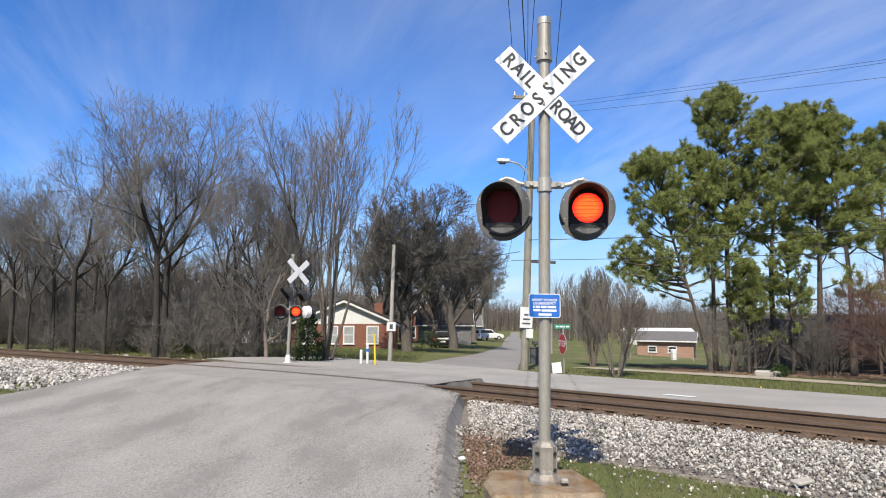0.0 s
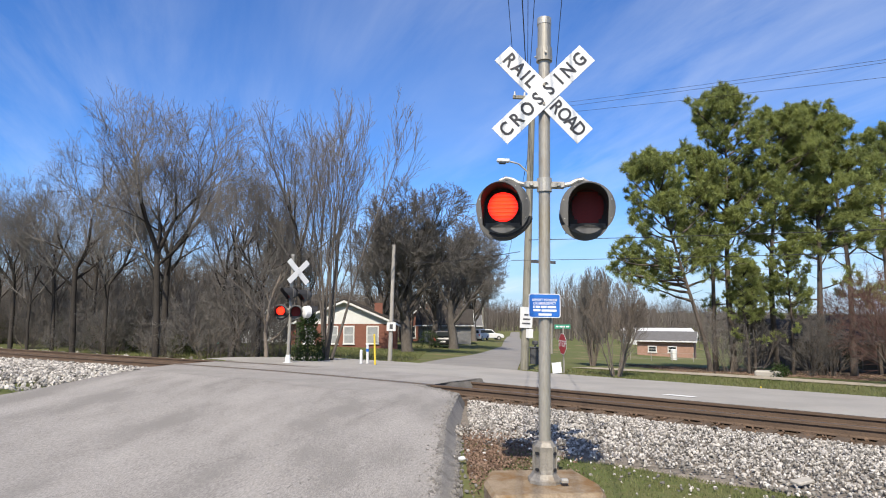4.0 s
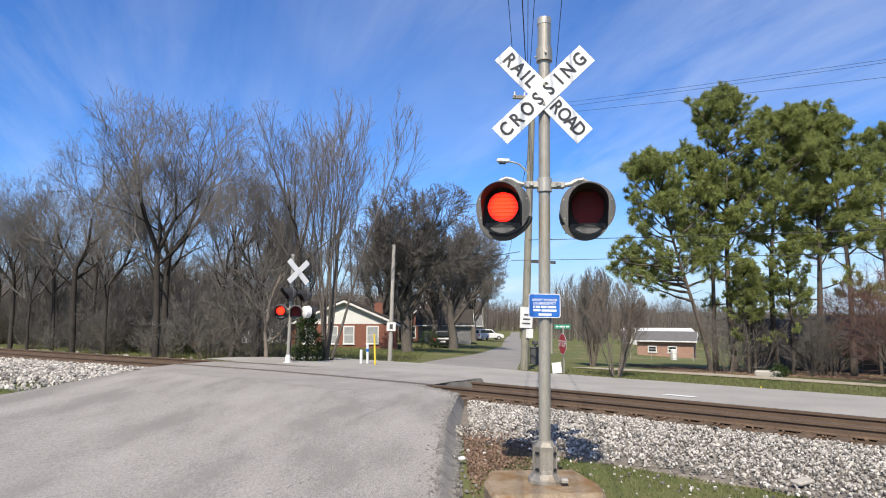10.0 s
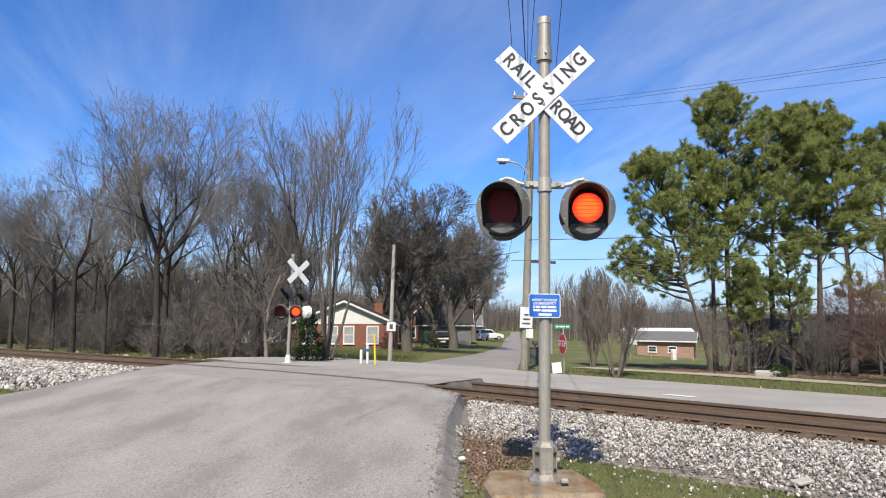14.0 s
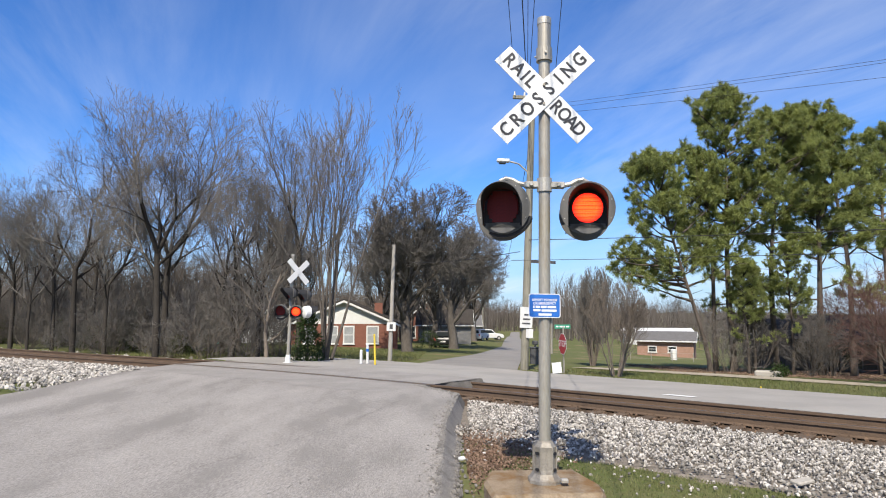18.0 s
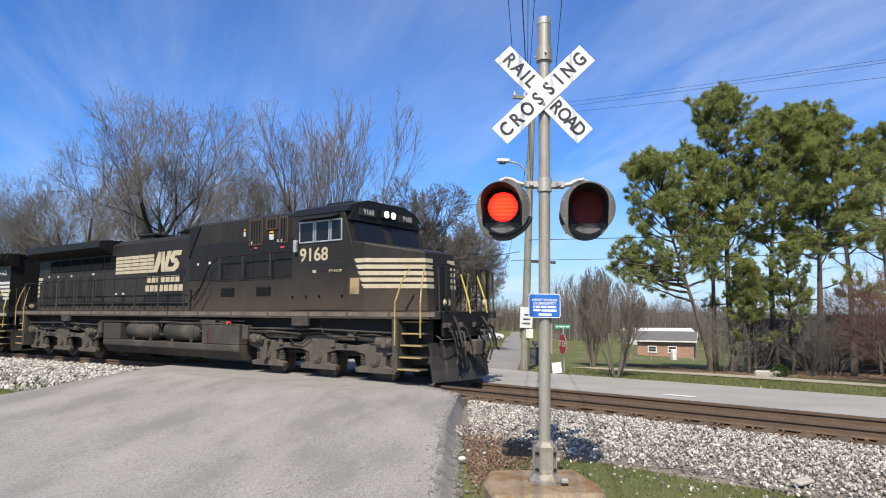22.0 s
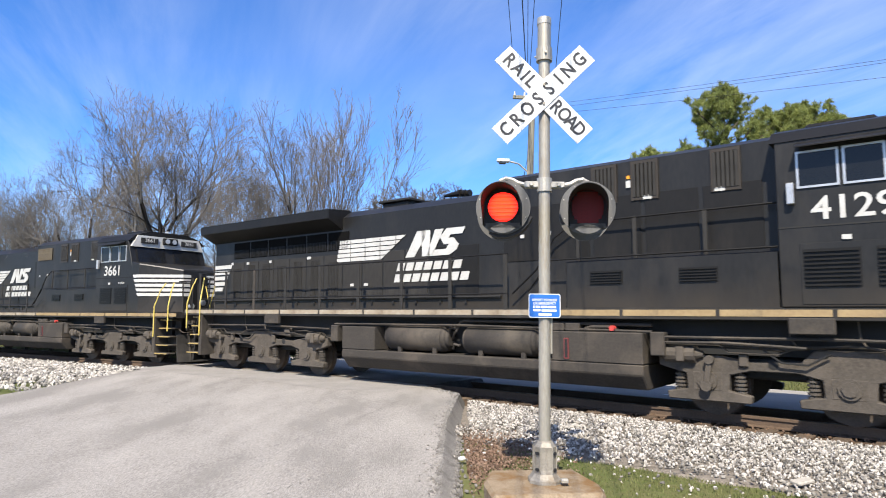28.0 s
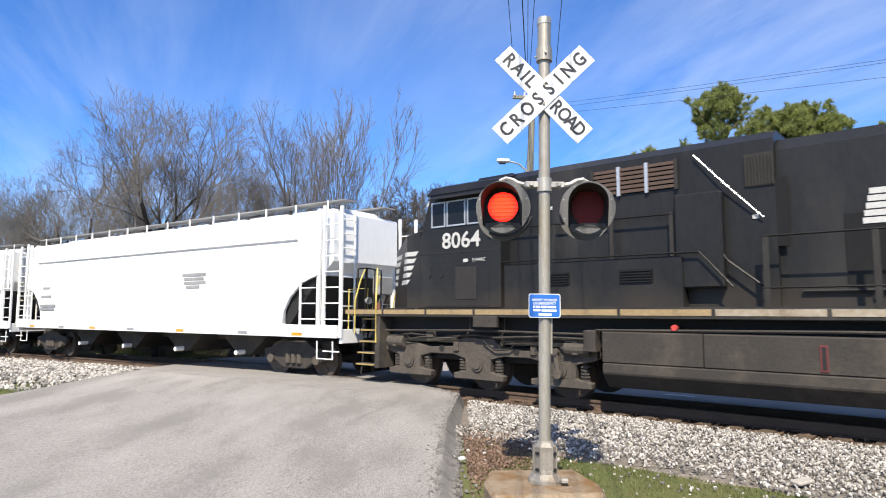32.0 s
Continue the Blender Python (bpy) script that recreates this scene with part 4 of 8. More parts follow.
def loco_truck(loco, x):
    t = new("truck")
    t.parent = loco
    t.location = (x, 0, 0)
    prof = [(-2.75, 0.80), (-2.75, 1.02), (-2.45, 1.06), (-2.2, 0.98), (-1.75, 0.98), (-1.35, 0.90), (-0.6, 0.94), (-0.42, 1.12), (0.42, 1.12), (0.6, 0.94), (1.35, 0.90), (1.75, 0.98), (2.2, 0.98), (2.45, 1.06), (2.75, 1.02), (2.75, 0.80),
            ] + [(k * AXLE + dx, z) for k in (1, 0, -1) for dx, z in ((0.66, 0.76), (0.34, 0.68), (0.32, 0.43), (0.66, 0.37), (0.64, 0.25), (-0.64, 0.25), (-0.66, 0.37), (-0.32, 0.43), (-0.34, 0.68), (-0.66, 0.76))]
    for s in (-1, 1):
        piece("side_frame", "truck_side_frame", lambda: extrude_poly(prof, -0.08, 0.08, "y", 0.015), TRUCK_GREY, t, (0, s * 1.17, 0), label="dusty grey cast side frame")
        turn = (0, 0, 0) if s < 0 else (0, 0, 180)
        for k in (-1, 0, 1):
            def journal():
                bm = tube((0, -0.10, 0.58), (0, -0.155, 0.58), 0.155, seg=18)
                add_tube(bm, (0, -0.15, 0.58), (0, -0.18, 0.58), 0.105, seg=16)
                add_box(bm, -0.25, 0.25, -0.125, -0.02, 0.40, 0.74, 0.03)
                return bm
            piece("journal_box", "journal_box", journal, TRUCK_GREY, t, (k * AXLE, s * 1.13, 0), turn)

            def springs():
                bm = bmesh.new()
                for q in range(5):
                    add_tube(bm, (0, 0, 0.30 + q * 0.062), (0, 0, 0.335 + q * 0.062), 0.092, seg=12)
                add_tube(bm, (0, 0, 0.29), (0, 0, 0.62), 0.06, seg=8)
                return bm
            for dx in (-0.47, 0.47):
                piece("coil_spring", "coil_spring", springs, TRUCK_GREY, t, (k * AXLE + dx, s * 1.12, 0.09))
        for dx in (-AXLE / 2, AXLE / 2):
            # dark disc on the frame, painted as the shade inside a round hole
            piece("frame_hole", "frame_hole", lambda: tube((0, -0.004, 0), (0, 0.004, 0), 0.075, seg=16), SHADE_AND_BLACK, t, (dx, s * 1.253, 0.88))
            piece("frame_lug", "frame_lug", lambda: box(-0.07, 0.07, -0.03, 0.03, -0.10, 0.10, 0.015), TRUCK_GREY, t, (dx - 0.42, s * 1.27, 0.93))
        for dx in (-2.35, 2.35):
            def cyl():
                bm = tube((-0.28, 0, 0), (0.22, 0, 0), 0.145, seg=14)
                add_tube(bm, (0.22, 0, 0), (0.34, 0, 0), 0.10, 0.05, 10)
                add_box(bm, -0.06, 0.06, -0.17, 0.12, -0.12, 0.12, 0.01)
                return bm
            piece("brake_cylinder", "brake_cylinder", cyl, TRUCK_GREY, t, (dx, s * 1.26, 1.00))

        def link():
            bm = box(-0.045, 0.045, -0.03, 0.03, -0.42, 0.1, 0.01)
            add_tube(bm, (0, -0.05, -0.36), (0, 0.05, -0.36), 0.09, seg=12)
            add_tube(bm, (0, -0.05, 0.06), (0, 0.05, 0.06), 0.07, seg=12)
            return bm
        piece("brake_link", "brake_link", link, TRUCK_GREY, t, (-AXLE + 0.05, s * 1.32, 0.86), (0, 8, 0))
        piece("air_pipe", "truck_air_pipe", lambda: pipe_bm([(-2.5, 0, 1.12), (-1.9, 0, 1.17), (-0.9, 0, 1.10), (0, 0, 1.19), (1.0, 0, 1.12), (1.9, 0, 1.18), (2.5, 0, 1.1)], 0.022, 6), LOCO_DUSTY, t, (0, s * 1.28, 0))
        for dx in (-0.75, 0.15):
            piece("sand_pipe", ("sand_pipe", dx), lambda dx=dx: pipe_bm([(dx, 0, 1.56), (dx + 0.02, 0, 1.30), (dx + 0.10, 0, 1.18)], 0.014, 5), TRUCK_GREY, t, (0, s * 1.30, 0))
        piece("brake_line", "truck_brake_line", lambda: pipe_bm([(-2.6, 0, 0.98), (-2.6, 0, 1.16), (-1.75, 0, 1.16), (-1.6, 0, 1.05), (-0.9, 0, 1.04), (-0.6, 0, 1.16), (0.2, 0, 1.20), (0.7, 0, 1.10), (1.5, 0, 1.12), (2.0, 0, 1.04), (2.55, 0, 1.12)], 0.015, 5), LOCO_DUSTY, t, (0, s * 1.335, 0))
        piece("brake_hose", "truck_brake_hose", lambda: pipe_bm([(-1.1, 0, 1.10), (-0.85, 0, 0.92), (-0.5, 0, 0.90), (-0.2, 0, 1.08)], 0.016, 5), SHADE_AND_BLACK, t, (0, s * 1.33, 0))
        piece("valve", "truck_valve", lambda: box(-0.11, 0.11, -0.06, 0.06, 1.10, 1.24, 0.02), TRUCK_GREY, t, (1.25, s * 1.31, 0))
        piece("damper", "truck_damper", lambda: pipe_bm([(-0.5, 0, 1.12), (0.35, 0, 1.06)], 0.05, 8), TRUCK_GREY, t, (1.0, s * 1.29, 0))
    piece("bolster", "truck_bolster", lambda: box(-2.3, 2.3, -1.0, 1.0, 0.62, 0.98, 0.04), SHADE_AND_BLACK, t)
    for k in (-1, 0, 1):
        w = piece("wheelset", "wheelset_loco", wheelset_bm, WHEEL_STEEL, t, (k * AXLE, 0, 0.53))
        WHEELSETS.append((w, loco, k * AXLE, 0.53))
    return t


def cab_profile():
    return [(6.22, 1.76), (8.42, 1.76), (8.42, 3.30), (8.10, 4.28), (6.22, 4.28)]


def nose_bm():
    plan = [(8.40, -1.5), (8.82, -1.5), (10.08, -0.62), (10.08, 0.62), (8.82, 1.5), (8.40, 1.5)]
    bm = bmesh.new()
    lo = [bm.verts.new((x, y, 1.76)) for x, y in plan]
    hi = [bm.verts.new((x - (0.10 if x > 9.5 else 0), y, 3.50 - (x - 8.40) * 0.17)) for x, y in plan]
    bm.faces.new(lo[::-1])
    bm.faces.new(hi)
    for i in range(6):
        bm.faces.new((lo[i], lo[(i + 1) % 6], hi[(i + 1) % 6], hi[i]))
    bmesh.ops.recalc_face_normals(bm, faces=bm.faces)
    es = [e for e in bm.edges if all(v.co.z > 2.5 for v in e.verts)]
    bmesh.ops.bevel(bm, geom=es, offset=0.05, segments=2, affect="EDGES", profile=0.5)
    return bm


def nose_stripe_bm(z0, z1, x_back, s, slant):
    """A stripe that wraps from the side of the nose round to its front."""
    bm = bmesh.new()
    g = 0.008
    def row(z, xb):
        f = (z - 1.76) / 1.46
        return [(xb, s * (1.5 + g), z), (8.82 + g * 0.5, s * (1.5 + g), z), (10.08 - 0.10 * f + g, s * (0.62 + g), z), (10.08 - 0.10 * f + g, s * 0.32, z)]
    a = [bm.verts.new(p) for p in row(z0, x_back + slant)]
    b = [bm.verts.new(p) for p in row(z1, x_back)]
    for i in range(3):
        bm.faces.new((a[i], a[i + 1], b[i + 1], b[i]))
    bmesh.ops.recalc_face_normals(bm, faces=bm.faces)
    r = bmesh.ops.extrude_face_region(bm, geom=bm.faces[:])
    for v in (e for e in r["geom"] if isinstance(e, bmesh.types.BMVert)):
        v.co.y -= s * 0.006
        v.co.x -= 0.004
    bmesh.ops.recalc_face_normals(bm, faces=bm.faces)
    return bm


def louvre_bm(w, h, n, upright=False):
    bm = box(-w / 2, w / 2, -0.004, 0.02, -h / 2, h / 2)
    for k in range(n):
        f = (k + 0.5) / n - 0.5
        if upright:
            add_box(bm, f * w - w / n * 0.22, f * w + w / n * 0.22, -0.03, 0.0, -h / 2 + 0.02, h / 2 - 0.02)
        else:
            add_box(bm, -w / 2 + 0.02, w / 2 - 0.02, -0.03, 0.0, f * h - h / n * 0.22, f * h + h / n * 0.22)
    return bm


def slats_bm(w, h, n):
    bm = bmesh.new()
    for k in range(n):
        f = (k + 0.5) / n - 0.5
        add_box(bm, f * w - w / n * 0.23, f * w + w / n * 0.23, -0.014, 0.0, -h / 2, h / 2)
    return bm


def window_bm(w, h, t=0.032):
    bm = bmesh.new()
    for x0, x1, z0, z1 in ((-w / 2, w / 2, h / 2 - t, h / 2), (-w / 2, w / 2, -h / 2, -h / 2 + t), (-w / 2, -w / 2 + t, -h / 2 + t, h / 2 - t), (w / 2 - t, w / 2, -h / 2 + t, h / 2 - t)):
        add_box(bm, x0, x1, -0.02, 0.015, z0, z1)
    return bm


def logo(loco, s, y, z, old, material, left, big=1.0, tall=1.0):
    """The mark on the hood: a block of bars, two bold slanting shapes, then two short rows of blocks. left: where it begins, read from the near side."""
    def X(u):
        return (left + u * big) if s < 0 else (left + (3.9 - u) * big)
    mark = new("emblem")
    mark.parent = loco
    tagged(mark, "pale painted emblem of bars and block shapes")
    def slab(name, pts):
        part(name, extrude_poly([(X(u), z + v * tall) for u, v in pts], s * y, s * (y + 0.006), "y"), material, mark)
    # bars, parted where the hood doors meet
    cuts = (0.0, 0.50, 1.0, 1.5, 2.0, 2.5)
    for k in range(5):
        v0, v1 = 0.50 - k * 0.125, 0.60 - k * 0.125
        end = 2.38 if old else 2.30 - 0.16 * k
        begin = 0.0 if old else 0.10 - 0.025 * k
        for a, b in zip(cuts, cuts[1:]):
            a, b = max(a, begin), min(b - 0.02, end)
            if b - a > 0.08:
                cut = 0.0 if old or b < end - 1e-6 else 0.14
                slab("emblem_bar", [(a, v0), (b - cut, v0), (b, v1), (a, v1)])
    # two bold slanting shapes, close together
    lean = 0.10 if old else 0.20
    for pts in (((2.36, 0.0), (2.62, 0.0), (2.84, 0.46), (2.84, 0.66), (2.58, 0.66)),
                ((2.70, 0.66), (2.96, 0.66), (3.08, 0.0), (2.86, 0.0)),
                ((2.98, 0.0), (3.14, 0.0), (3.34, 0.66), (3.10, 0.66)),
                ((3.24, 0.42), (3.42, 0.66), (3.92, 0.66), (3.88, 0.50), (3.56, 0.50), (3.52, 0.42)),
                ((3.30, 0.42), (3.66, 0.42), (3.80, 0.27), (3.42, 0.27)),
                ((3.12, 0.0), (3.62, 0.0), (3.80, 0.12), (3.84, 0.27), (3.56, 0.27), (3.50, 0.15), (3.16, 0.15))):
        slab("emblem_stroke", [(u + lean * (v - 0.33), v) for u, v in pts])
    for row, (n, u0) in enumerate(((7, 2.02), (8, 1.94))):
        v0 = -0.34 - row * 0.29
        sl = 0.0 if old else 0.06
        for i in range(n):
            u = u0 + i * 0.27
            slab("lettering_block", [(u, v0), (u + 0.215, v0), (u + 0.215 + sl, v0 + 0.205), (u + sl, v0 + 0.205)])


def make_loco(number, style):
    """A six-axle road diesel with a wide cab at its +x end; style: d9, c6m, es, et."""
    cream = style == "d9"
    pale = LOCO_CREAM if cream else LOCO_WHITE
    thin = style in ("d9", "c6m")
    paint = LOCO_FILTHY if cream else LOCO_GRIMY
    lo = thing("locomotive", pose(0, 0, 0), {"d9": "dusty black diesel locomotive with cream nose stripes and emblem", "c6m": "black diesel locomotive with white stripes and thin radiator wings",
                                             "es": "black diesel locomotive with white stripes and thick radiator wings", "et": "clean black diesel locomotive with bright white nose stripes"}[style], "locomotive", "locomotives of the train")
    # frame and walkway
    piece("frame", "loco_frame", lambda: box(-10.75, 10.75, -1.5, 1.5, 1.56, 1.74, 0.012), LOCO_DUSTY if cream else LOCO_DUST, lo)
    piece("underframe", "loco_underframe", lambda: box(-10.2, 10.2, -1.12, 1.12, 1.0, 1.555), SHADE_AND_BLACK, lo)
    for s in (-1, 1):
        x = -10.7
        while x < 10.3:
            w = 1.6 if x < 6 else 1.35
            piece("sill_stripe", ("sill_stripe", w), lambda w=w: box(0.03, w - 0.03, -0.006, 0.006, 1.62, 1.725), SILL_DIRTY if cream else SILL_TAN if x > 1.5 else SILL_STRIPE, lo, (x, s * 1.502, 0), label="worn pale stripe along the sill")
            x += w
    # hood
    if thin:
        piece("hood", "hood_low", lambda: extrude_poly([(-1.0, 1.74), (-1.0, 4.10), (-0.72, 4.28), (0.72, 4.28), (1.0, 4.10), (1.0, 1.74)], -9.85, 1.0, "x", 0.0), paint, lo)
        piece("equipment_hood", "hood_high", lambda: extrude_poly([(-1.12, 1.74), (-1.12, 4.42), (-0.9, 4.52), (0.9, 4.52), (1.12, 4.42), (1.12, 1.74)], 1.0, 6.24, "x", 0.0), paint, lo)
    else:
        piece("hood", "hood_es", lambda: extrude_poly([(-1.02, 1.74), (-1.02, 4.25), (-0.8, 4.46), (0.8, 4.46), (1.02, 4.25), (1.02, 1.74)], -9.85, 1.2, "x", 0.0), paint, lo)
        piece("equipment_hood", "hood_es_high", lambda: extrude_poly([(-1.14, 1.74), (-1.14, 4.44), (-0.9, 4.60), (0.9, 4.60), (1.14, 4.44), (1.14, 1.74)], 1.2, 6.24, "x", 0.0), paint, lo)
    for s in (-1, 1):
        turn = (0, 0, 0) if s < 0 else (0, 0, 180)
        # lower cabinets between hood and sill behind the cab
        piece("cabinet", ("cabinet", s), lambda: box(2.6, 6.2, min(s * 1.12, s * 1.42), max(s * 1.12, s * 1.42), 1.74, 2.62, 0.02), paint, lo)
        for dx in (3.4, 5.0):
            piece("cabinet_vent", "cabinet_vent", lambda: louvre_bm(0.62, 0.24, 5), LOCO_SIDE, lo, (dx, s * 1.425, 2.30), turn)
        hw = 1.0 if thin else 1.02
        for i in range(15):
            xx = (-9.15 if cream else -8.66) + i * 0.72
            h = 1.15
            if xx > 0.6:
                break
            piece("hood_door", ("hood_door", h), lambda h=h: box(-0.335, 0.335, -0.014, 0.004, -h / 2, h / 2, 0.006), LOCO_DUST if i < 11 else LOCO_SIDE, lo, (xx, s * hw, 2.57), turn)
            if i < 7 and not (s > 0 and 1 <= i <= 2 and not cream):
                lh, lw = (1.02, 0.36) if i % 3 else (0.86, 0.42)
                piece("door_louvre", ("door_louvre", lh), lambda lh=lh, lw=lw: box(-lw / 2, lw / 2, -0.003, 0.003, -lh / 2, lh / 2), SHADE_AND_BLACK, lo, (xx, s * (hw + 0.0145), 2.53), turn)
                piece("door_grating", ("door_grating", lh), lambda lh=lh, lw=lw: slats_bm(lw, lh, 7), LOCO_DUST, lo, (xx, s * (hw + 0.016), 2.53), turn)
            piece("door_latch", "door_latch", lambda: box(-0.025, 0.025, -0.03, 0.0, -0.03, 0.03), SHADE_AND_BLACK, lo, (xx + 0.0, s * (hw + 0.012), 1.90), turn)
        for i, xx in enumerate((1.5, 2.5, 3.5, 4.5, 5.5)):
            piece("hood_panel", "hood_panel", lambda: box(-0.46, 0.46, -0.010, 0.004, -0.55, 0.55, 0.005), LOCO_SIDE, lo, (xx, s * 1.125, 3.25), turn)
        if style in ("es", "et") or style == "c6m" and s > 0:
            # wide tan screen behind the cab, and on the far side a long brown louvre with a slanting rail
            a, b = (1.3, 2.4) if s < 0 else (2.73, 4.31) if style != "c6m" else (3.1, 5.3)
            piece("intake_screen", ("intake_screen", s, b), lambda: box(0, b - a, -0.006, 0.02, -0.24, 0.24), VOID, lo, (a if s < 0 else b, s * 1.148, 4.06), turn)
            for j in range(14 if s < 0 else 6):
                if s < 0:
                    piece("screen_bar", "screen_bar_upright", lambda: box(-0.022, 0.022, -0.02, 0.0, -0.24, 0.24), SCREEN_TAN, lo, (a + (j + 0.5) * (b - a) / 14, s * 1.155, 4.06), turn)
                else:
                    piece("screen_bar", ("screen_bar_flat", b), lambda: box(-(b - a) / 2, (b - a) / 2, -0.03, 0.0, -0.028, 0.028), SCREEN_BROWN, lo, ((a + b) / 2, s * 1.155, 3.86 + j * 0.082), turn)
            if s > 0:
                for j in range(4):
                    piece("screen_post", "screen_post", lambda: box(-0.03, 0.03, -0.045, 0.0, -0.27, 0.27), TRIM_SILVER if j in (1, 2) else LOCO_DUST, lo, (a + j * (b - a) / 3, s * 1.16, 4.06), turn)
                piece("slanting_rail", "slanting_rail", lambda: pipe_bm([(2.42, 1.20, 4.33), (1.9, 1.24, 3.74), (1.37, 1.20, 3.17)], 0.013, 6), TRIM_SILVER, lo, label="pale slanting handrail")
                piece("roof_vent", "roof_vent", lambda: louvre_bm(0.44, 0.54, 9, True), LOCO_DUST, lo, (1.2 + 0.22, s * 1.15, 3.95), turn)
                piece("side_locker", "side_locker", lambda: box(1.96, 2.73, 1.14, 1.36, 2.07, 3.66, 0.03), paint, lo)
        if cream and s < 0:
            grilles = ((4.27, 0.56, 4.02, 0.72, 5), (4.95, 0.46, 4.22, 0.30, 4), (5.45, 0.34, 4.02, 0.70, 3))
        else:
            grilles = ((3.28, 0.45, 4.04, 0.66, 6), (4.05, 0.45, 4.04, 0.66, 6), (5.42, 0.42, 4.04, 0.66, 6)) if s < 0 or cream else ()
        for xx, w, z, h, bars in grilles:
            piece("intake_grille", ("intake_grille", w, h), lambda w=w, h=h: box(-w / 2, w / 2, -0.004, 0.02, -h / 2, h / 2), VOID, lo, (xx, s * 1.125, z), turn)
            piece("grille_frame", ("grille_frame", w, h), lambda w=w, h=h: frame_bm(w, h), paint, lo, (xx, s * 1.13, z), turn)
            for j in range(bars):
                f = (j + 0.5) / bars - 0.5
                piece("grille_bar", ("grille_bar", h), lambda h=h: box(-0.026, 0.026, -0.02, 0.02, 0.03 - h / 2, h / 2 - 0.03), LOCO_DUST, lo, (xx + f * w, s * 1.15, z), turn)
        if cream and s < 0:
            for name, xx, z, w, h, m in (("warning_label", 4.95, 3.98, 0.16, 0.05, ORANGE_DECAL), ("placard", 4.95, 3.84, 0.18, 0.16, LOCO_WHITE), ("warning_label", 4.27, 3.56, 0.14, 0.05, RED_PAINT), ("warning_label", 5.42, 3.52, 0.16, 0.05, RED_PAINT)):
                piece(name, (name, w, h), lambda w=w, h=h: box(-w / 2, w / 2, -0.014, 0.0, -h / 2, h / 2), m, lo, (xx, s * 1.14, z), turn)
        if s > 0 and not cream:
            bw = pipe_bm([(0.29 * math.cos(a * math.pi / 10), 0, 0.29 * math.sin(a * math.pi / 10)) for a in range(21)], 0.018, 6)
            for a in range(3):
                add_tube(bw, (-0.28 * math.cos(a * 1.047), 0, -0.28 * math.sin(a * 1.047)), (0.28 * math.cos(a * 1.047), 0, 0.28 * math.sin(a * 1.047)), 0.012, seg=5)
            add_tube(bw, (0, 0, 0), (0, -0.10, 0), 0.05, seg=10)
            w = part("brake_wheel", bw, VOID, lo, "round black hand brake wheel")
            w.location = (-7.6, hw + 0.13, 2.56)
            piece("notice_plate", "notice_plate", lambda: box(-0.18, 0.18, -0.004, 0.004, -0.08, 0.08), LOCO_CREAM, lo, (-7.6, hw + 0.022, 2.92))
        # radiator
        if thin:
            piece("radiator_wing", ("wing_thin", s), lambda: extrude_poly([(s * 0.95, 3.76), (s * 1.50, 4.04), (s * 1.50, 4.28), (s * 0.72, 4.32), (s * 0.72, 3.76)], -9.95, -4.0, "x"), LOCO_BLACK, lo)
        else:
            piece("radiator_wing", ("wing_thick", s), lambda: extrude_poly([(s * 0.95, 3.62), (s * 1.48, 3.92), (s * 1.50, 4.30), (s * 1.30, 4.50), (s * 0.6, 4.55), (s * 0.6, 3.62)], -9.8, -3.45, "x"), LOCO_BLACK, lo)
        for i in range(6):
            piece("radiator_screen", "radiator_screen", lambda: box(-0.40, 0.40, -0.004, 0.02, -0.24, 0.24), VOID, lo, (-8.45 + i * 0.86, s * (hw + 0.005), 3.50), turn)
            # grating coloured black for the shade beneath the wing
            piece("radiator_grating", "radiator_grating", lambda: slats_bm(0.80, 0.24, 13), LOCO_BLACK, lo, (-8.45 + i * 0.86, s * (hw + 0.010), 3.40), turn)
        piece("hood_pipe", "hood_pipe", lambda: pipe_bm([(-9.9, 0, 2.0), (-5, 0, 2.015), (0.9, 0, 2.0)], 0.028, 6), SHADE_AND_BLACK, lo, (0, s * (hw + 0.045), 0))
        piece("walkway_edge", "walkway_edge", lambda: box(-9.9, 9.6, -0.02, 0.02, 1.742, 1.765), LOCO_DUST, lo, (0, s * 1.46, 0))
        # small markings
        for xx, zz, w in ((-8.9, 3.12, 0.10), (-8.1, 3.1, 0.12), (-7.0, 3.1, 0.10), (-5.3, 3.12, 0.16), (-3.6, 2.35, 0.12), (-3.1, 2.35, 0.14), (1.5, 3.2, 0.09), (2.1, 3.22, 0.10), (5.3, 3.72, 0.2), (4.1, 3.72, 0.16)):
            piece("placard", ("placard", w), lambda w=w: box(-w / 2, w / 2, -0.012, 0.0, -0.035, 0.035), LOCO_WHITE, lo, (xx, s * (hw if xx < 1 else 1.125) + s * 0.022, zz), turn)
        piece("placard", "placard_tall", lambda: box(-0.04, 0.04, -0.012, 0.0, -0.07, 0.06), LOCO_WHITE, lo, (3.75, s * 1.14, 4.0), turn)
        piece("warning_label", "warning_label", lambda: box(-0.03, 0.03, -0.013, 0.0, -0.03, 0.03), ORANGE_DECAL, lo, (3.75, s * 1.142, 4.12), turn)
        # handrail
        posts = [-9.9, -8.5, -7.1, -5.7, -4.3, -2.9, -1.5, -0.1, 1.3]
        for xx in posts:
            piece("handrail_post", "handrail_post", lambda: box(-0.045, 0.045, -0.014, 0.014, 1.72, 2.84, 0.006), LOCO_DUST if xx != -7.1 else LOCO_DUSTY, lo, (xx, s * 1.485, 0))
        for z in (2.84, 2.05):
            piece("handrail", ("handrail", z), lambda z=z: pipe_bm([(-10.0, 0, z), (-5, 0, z), (1.35, 0, z)], 0.019, 6), LOCO_BLACK, lo, (0, s * 1.485, 0))
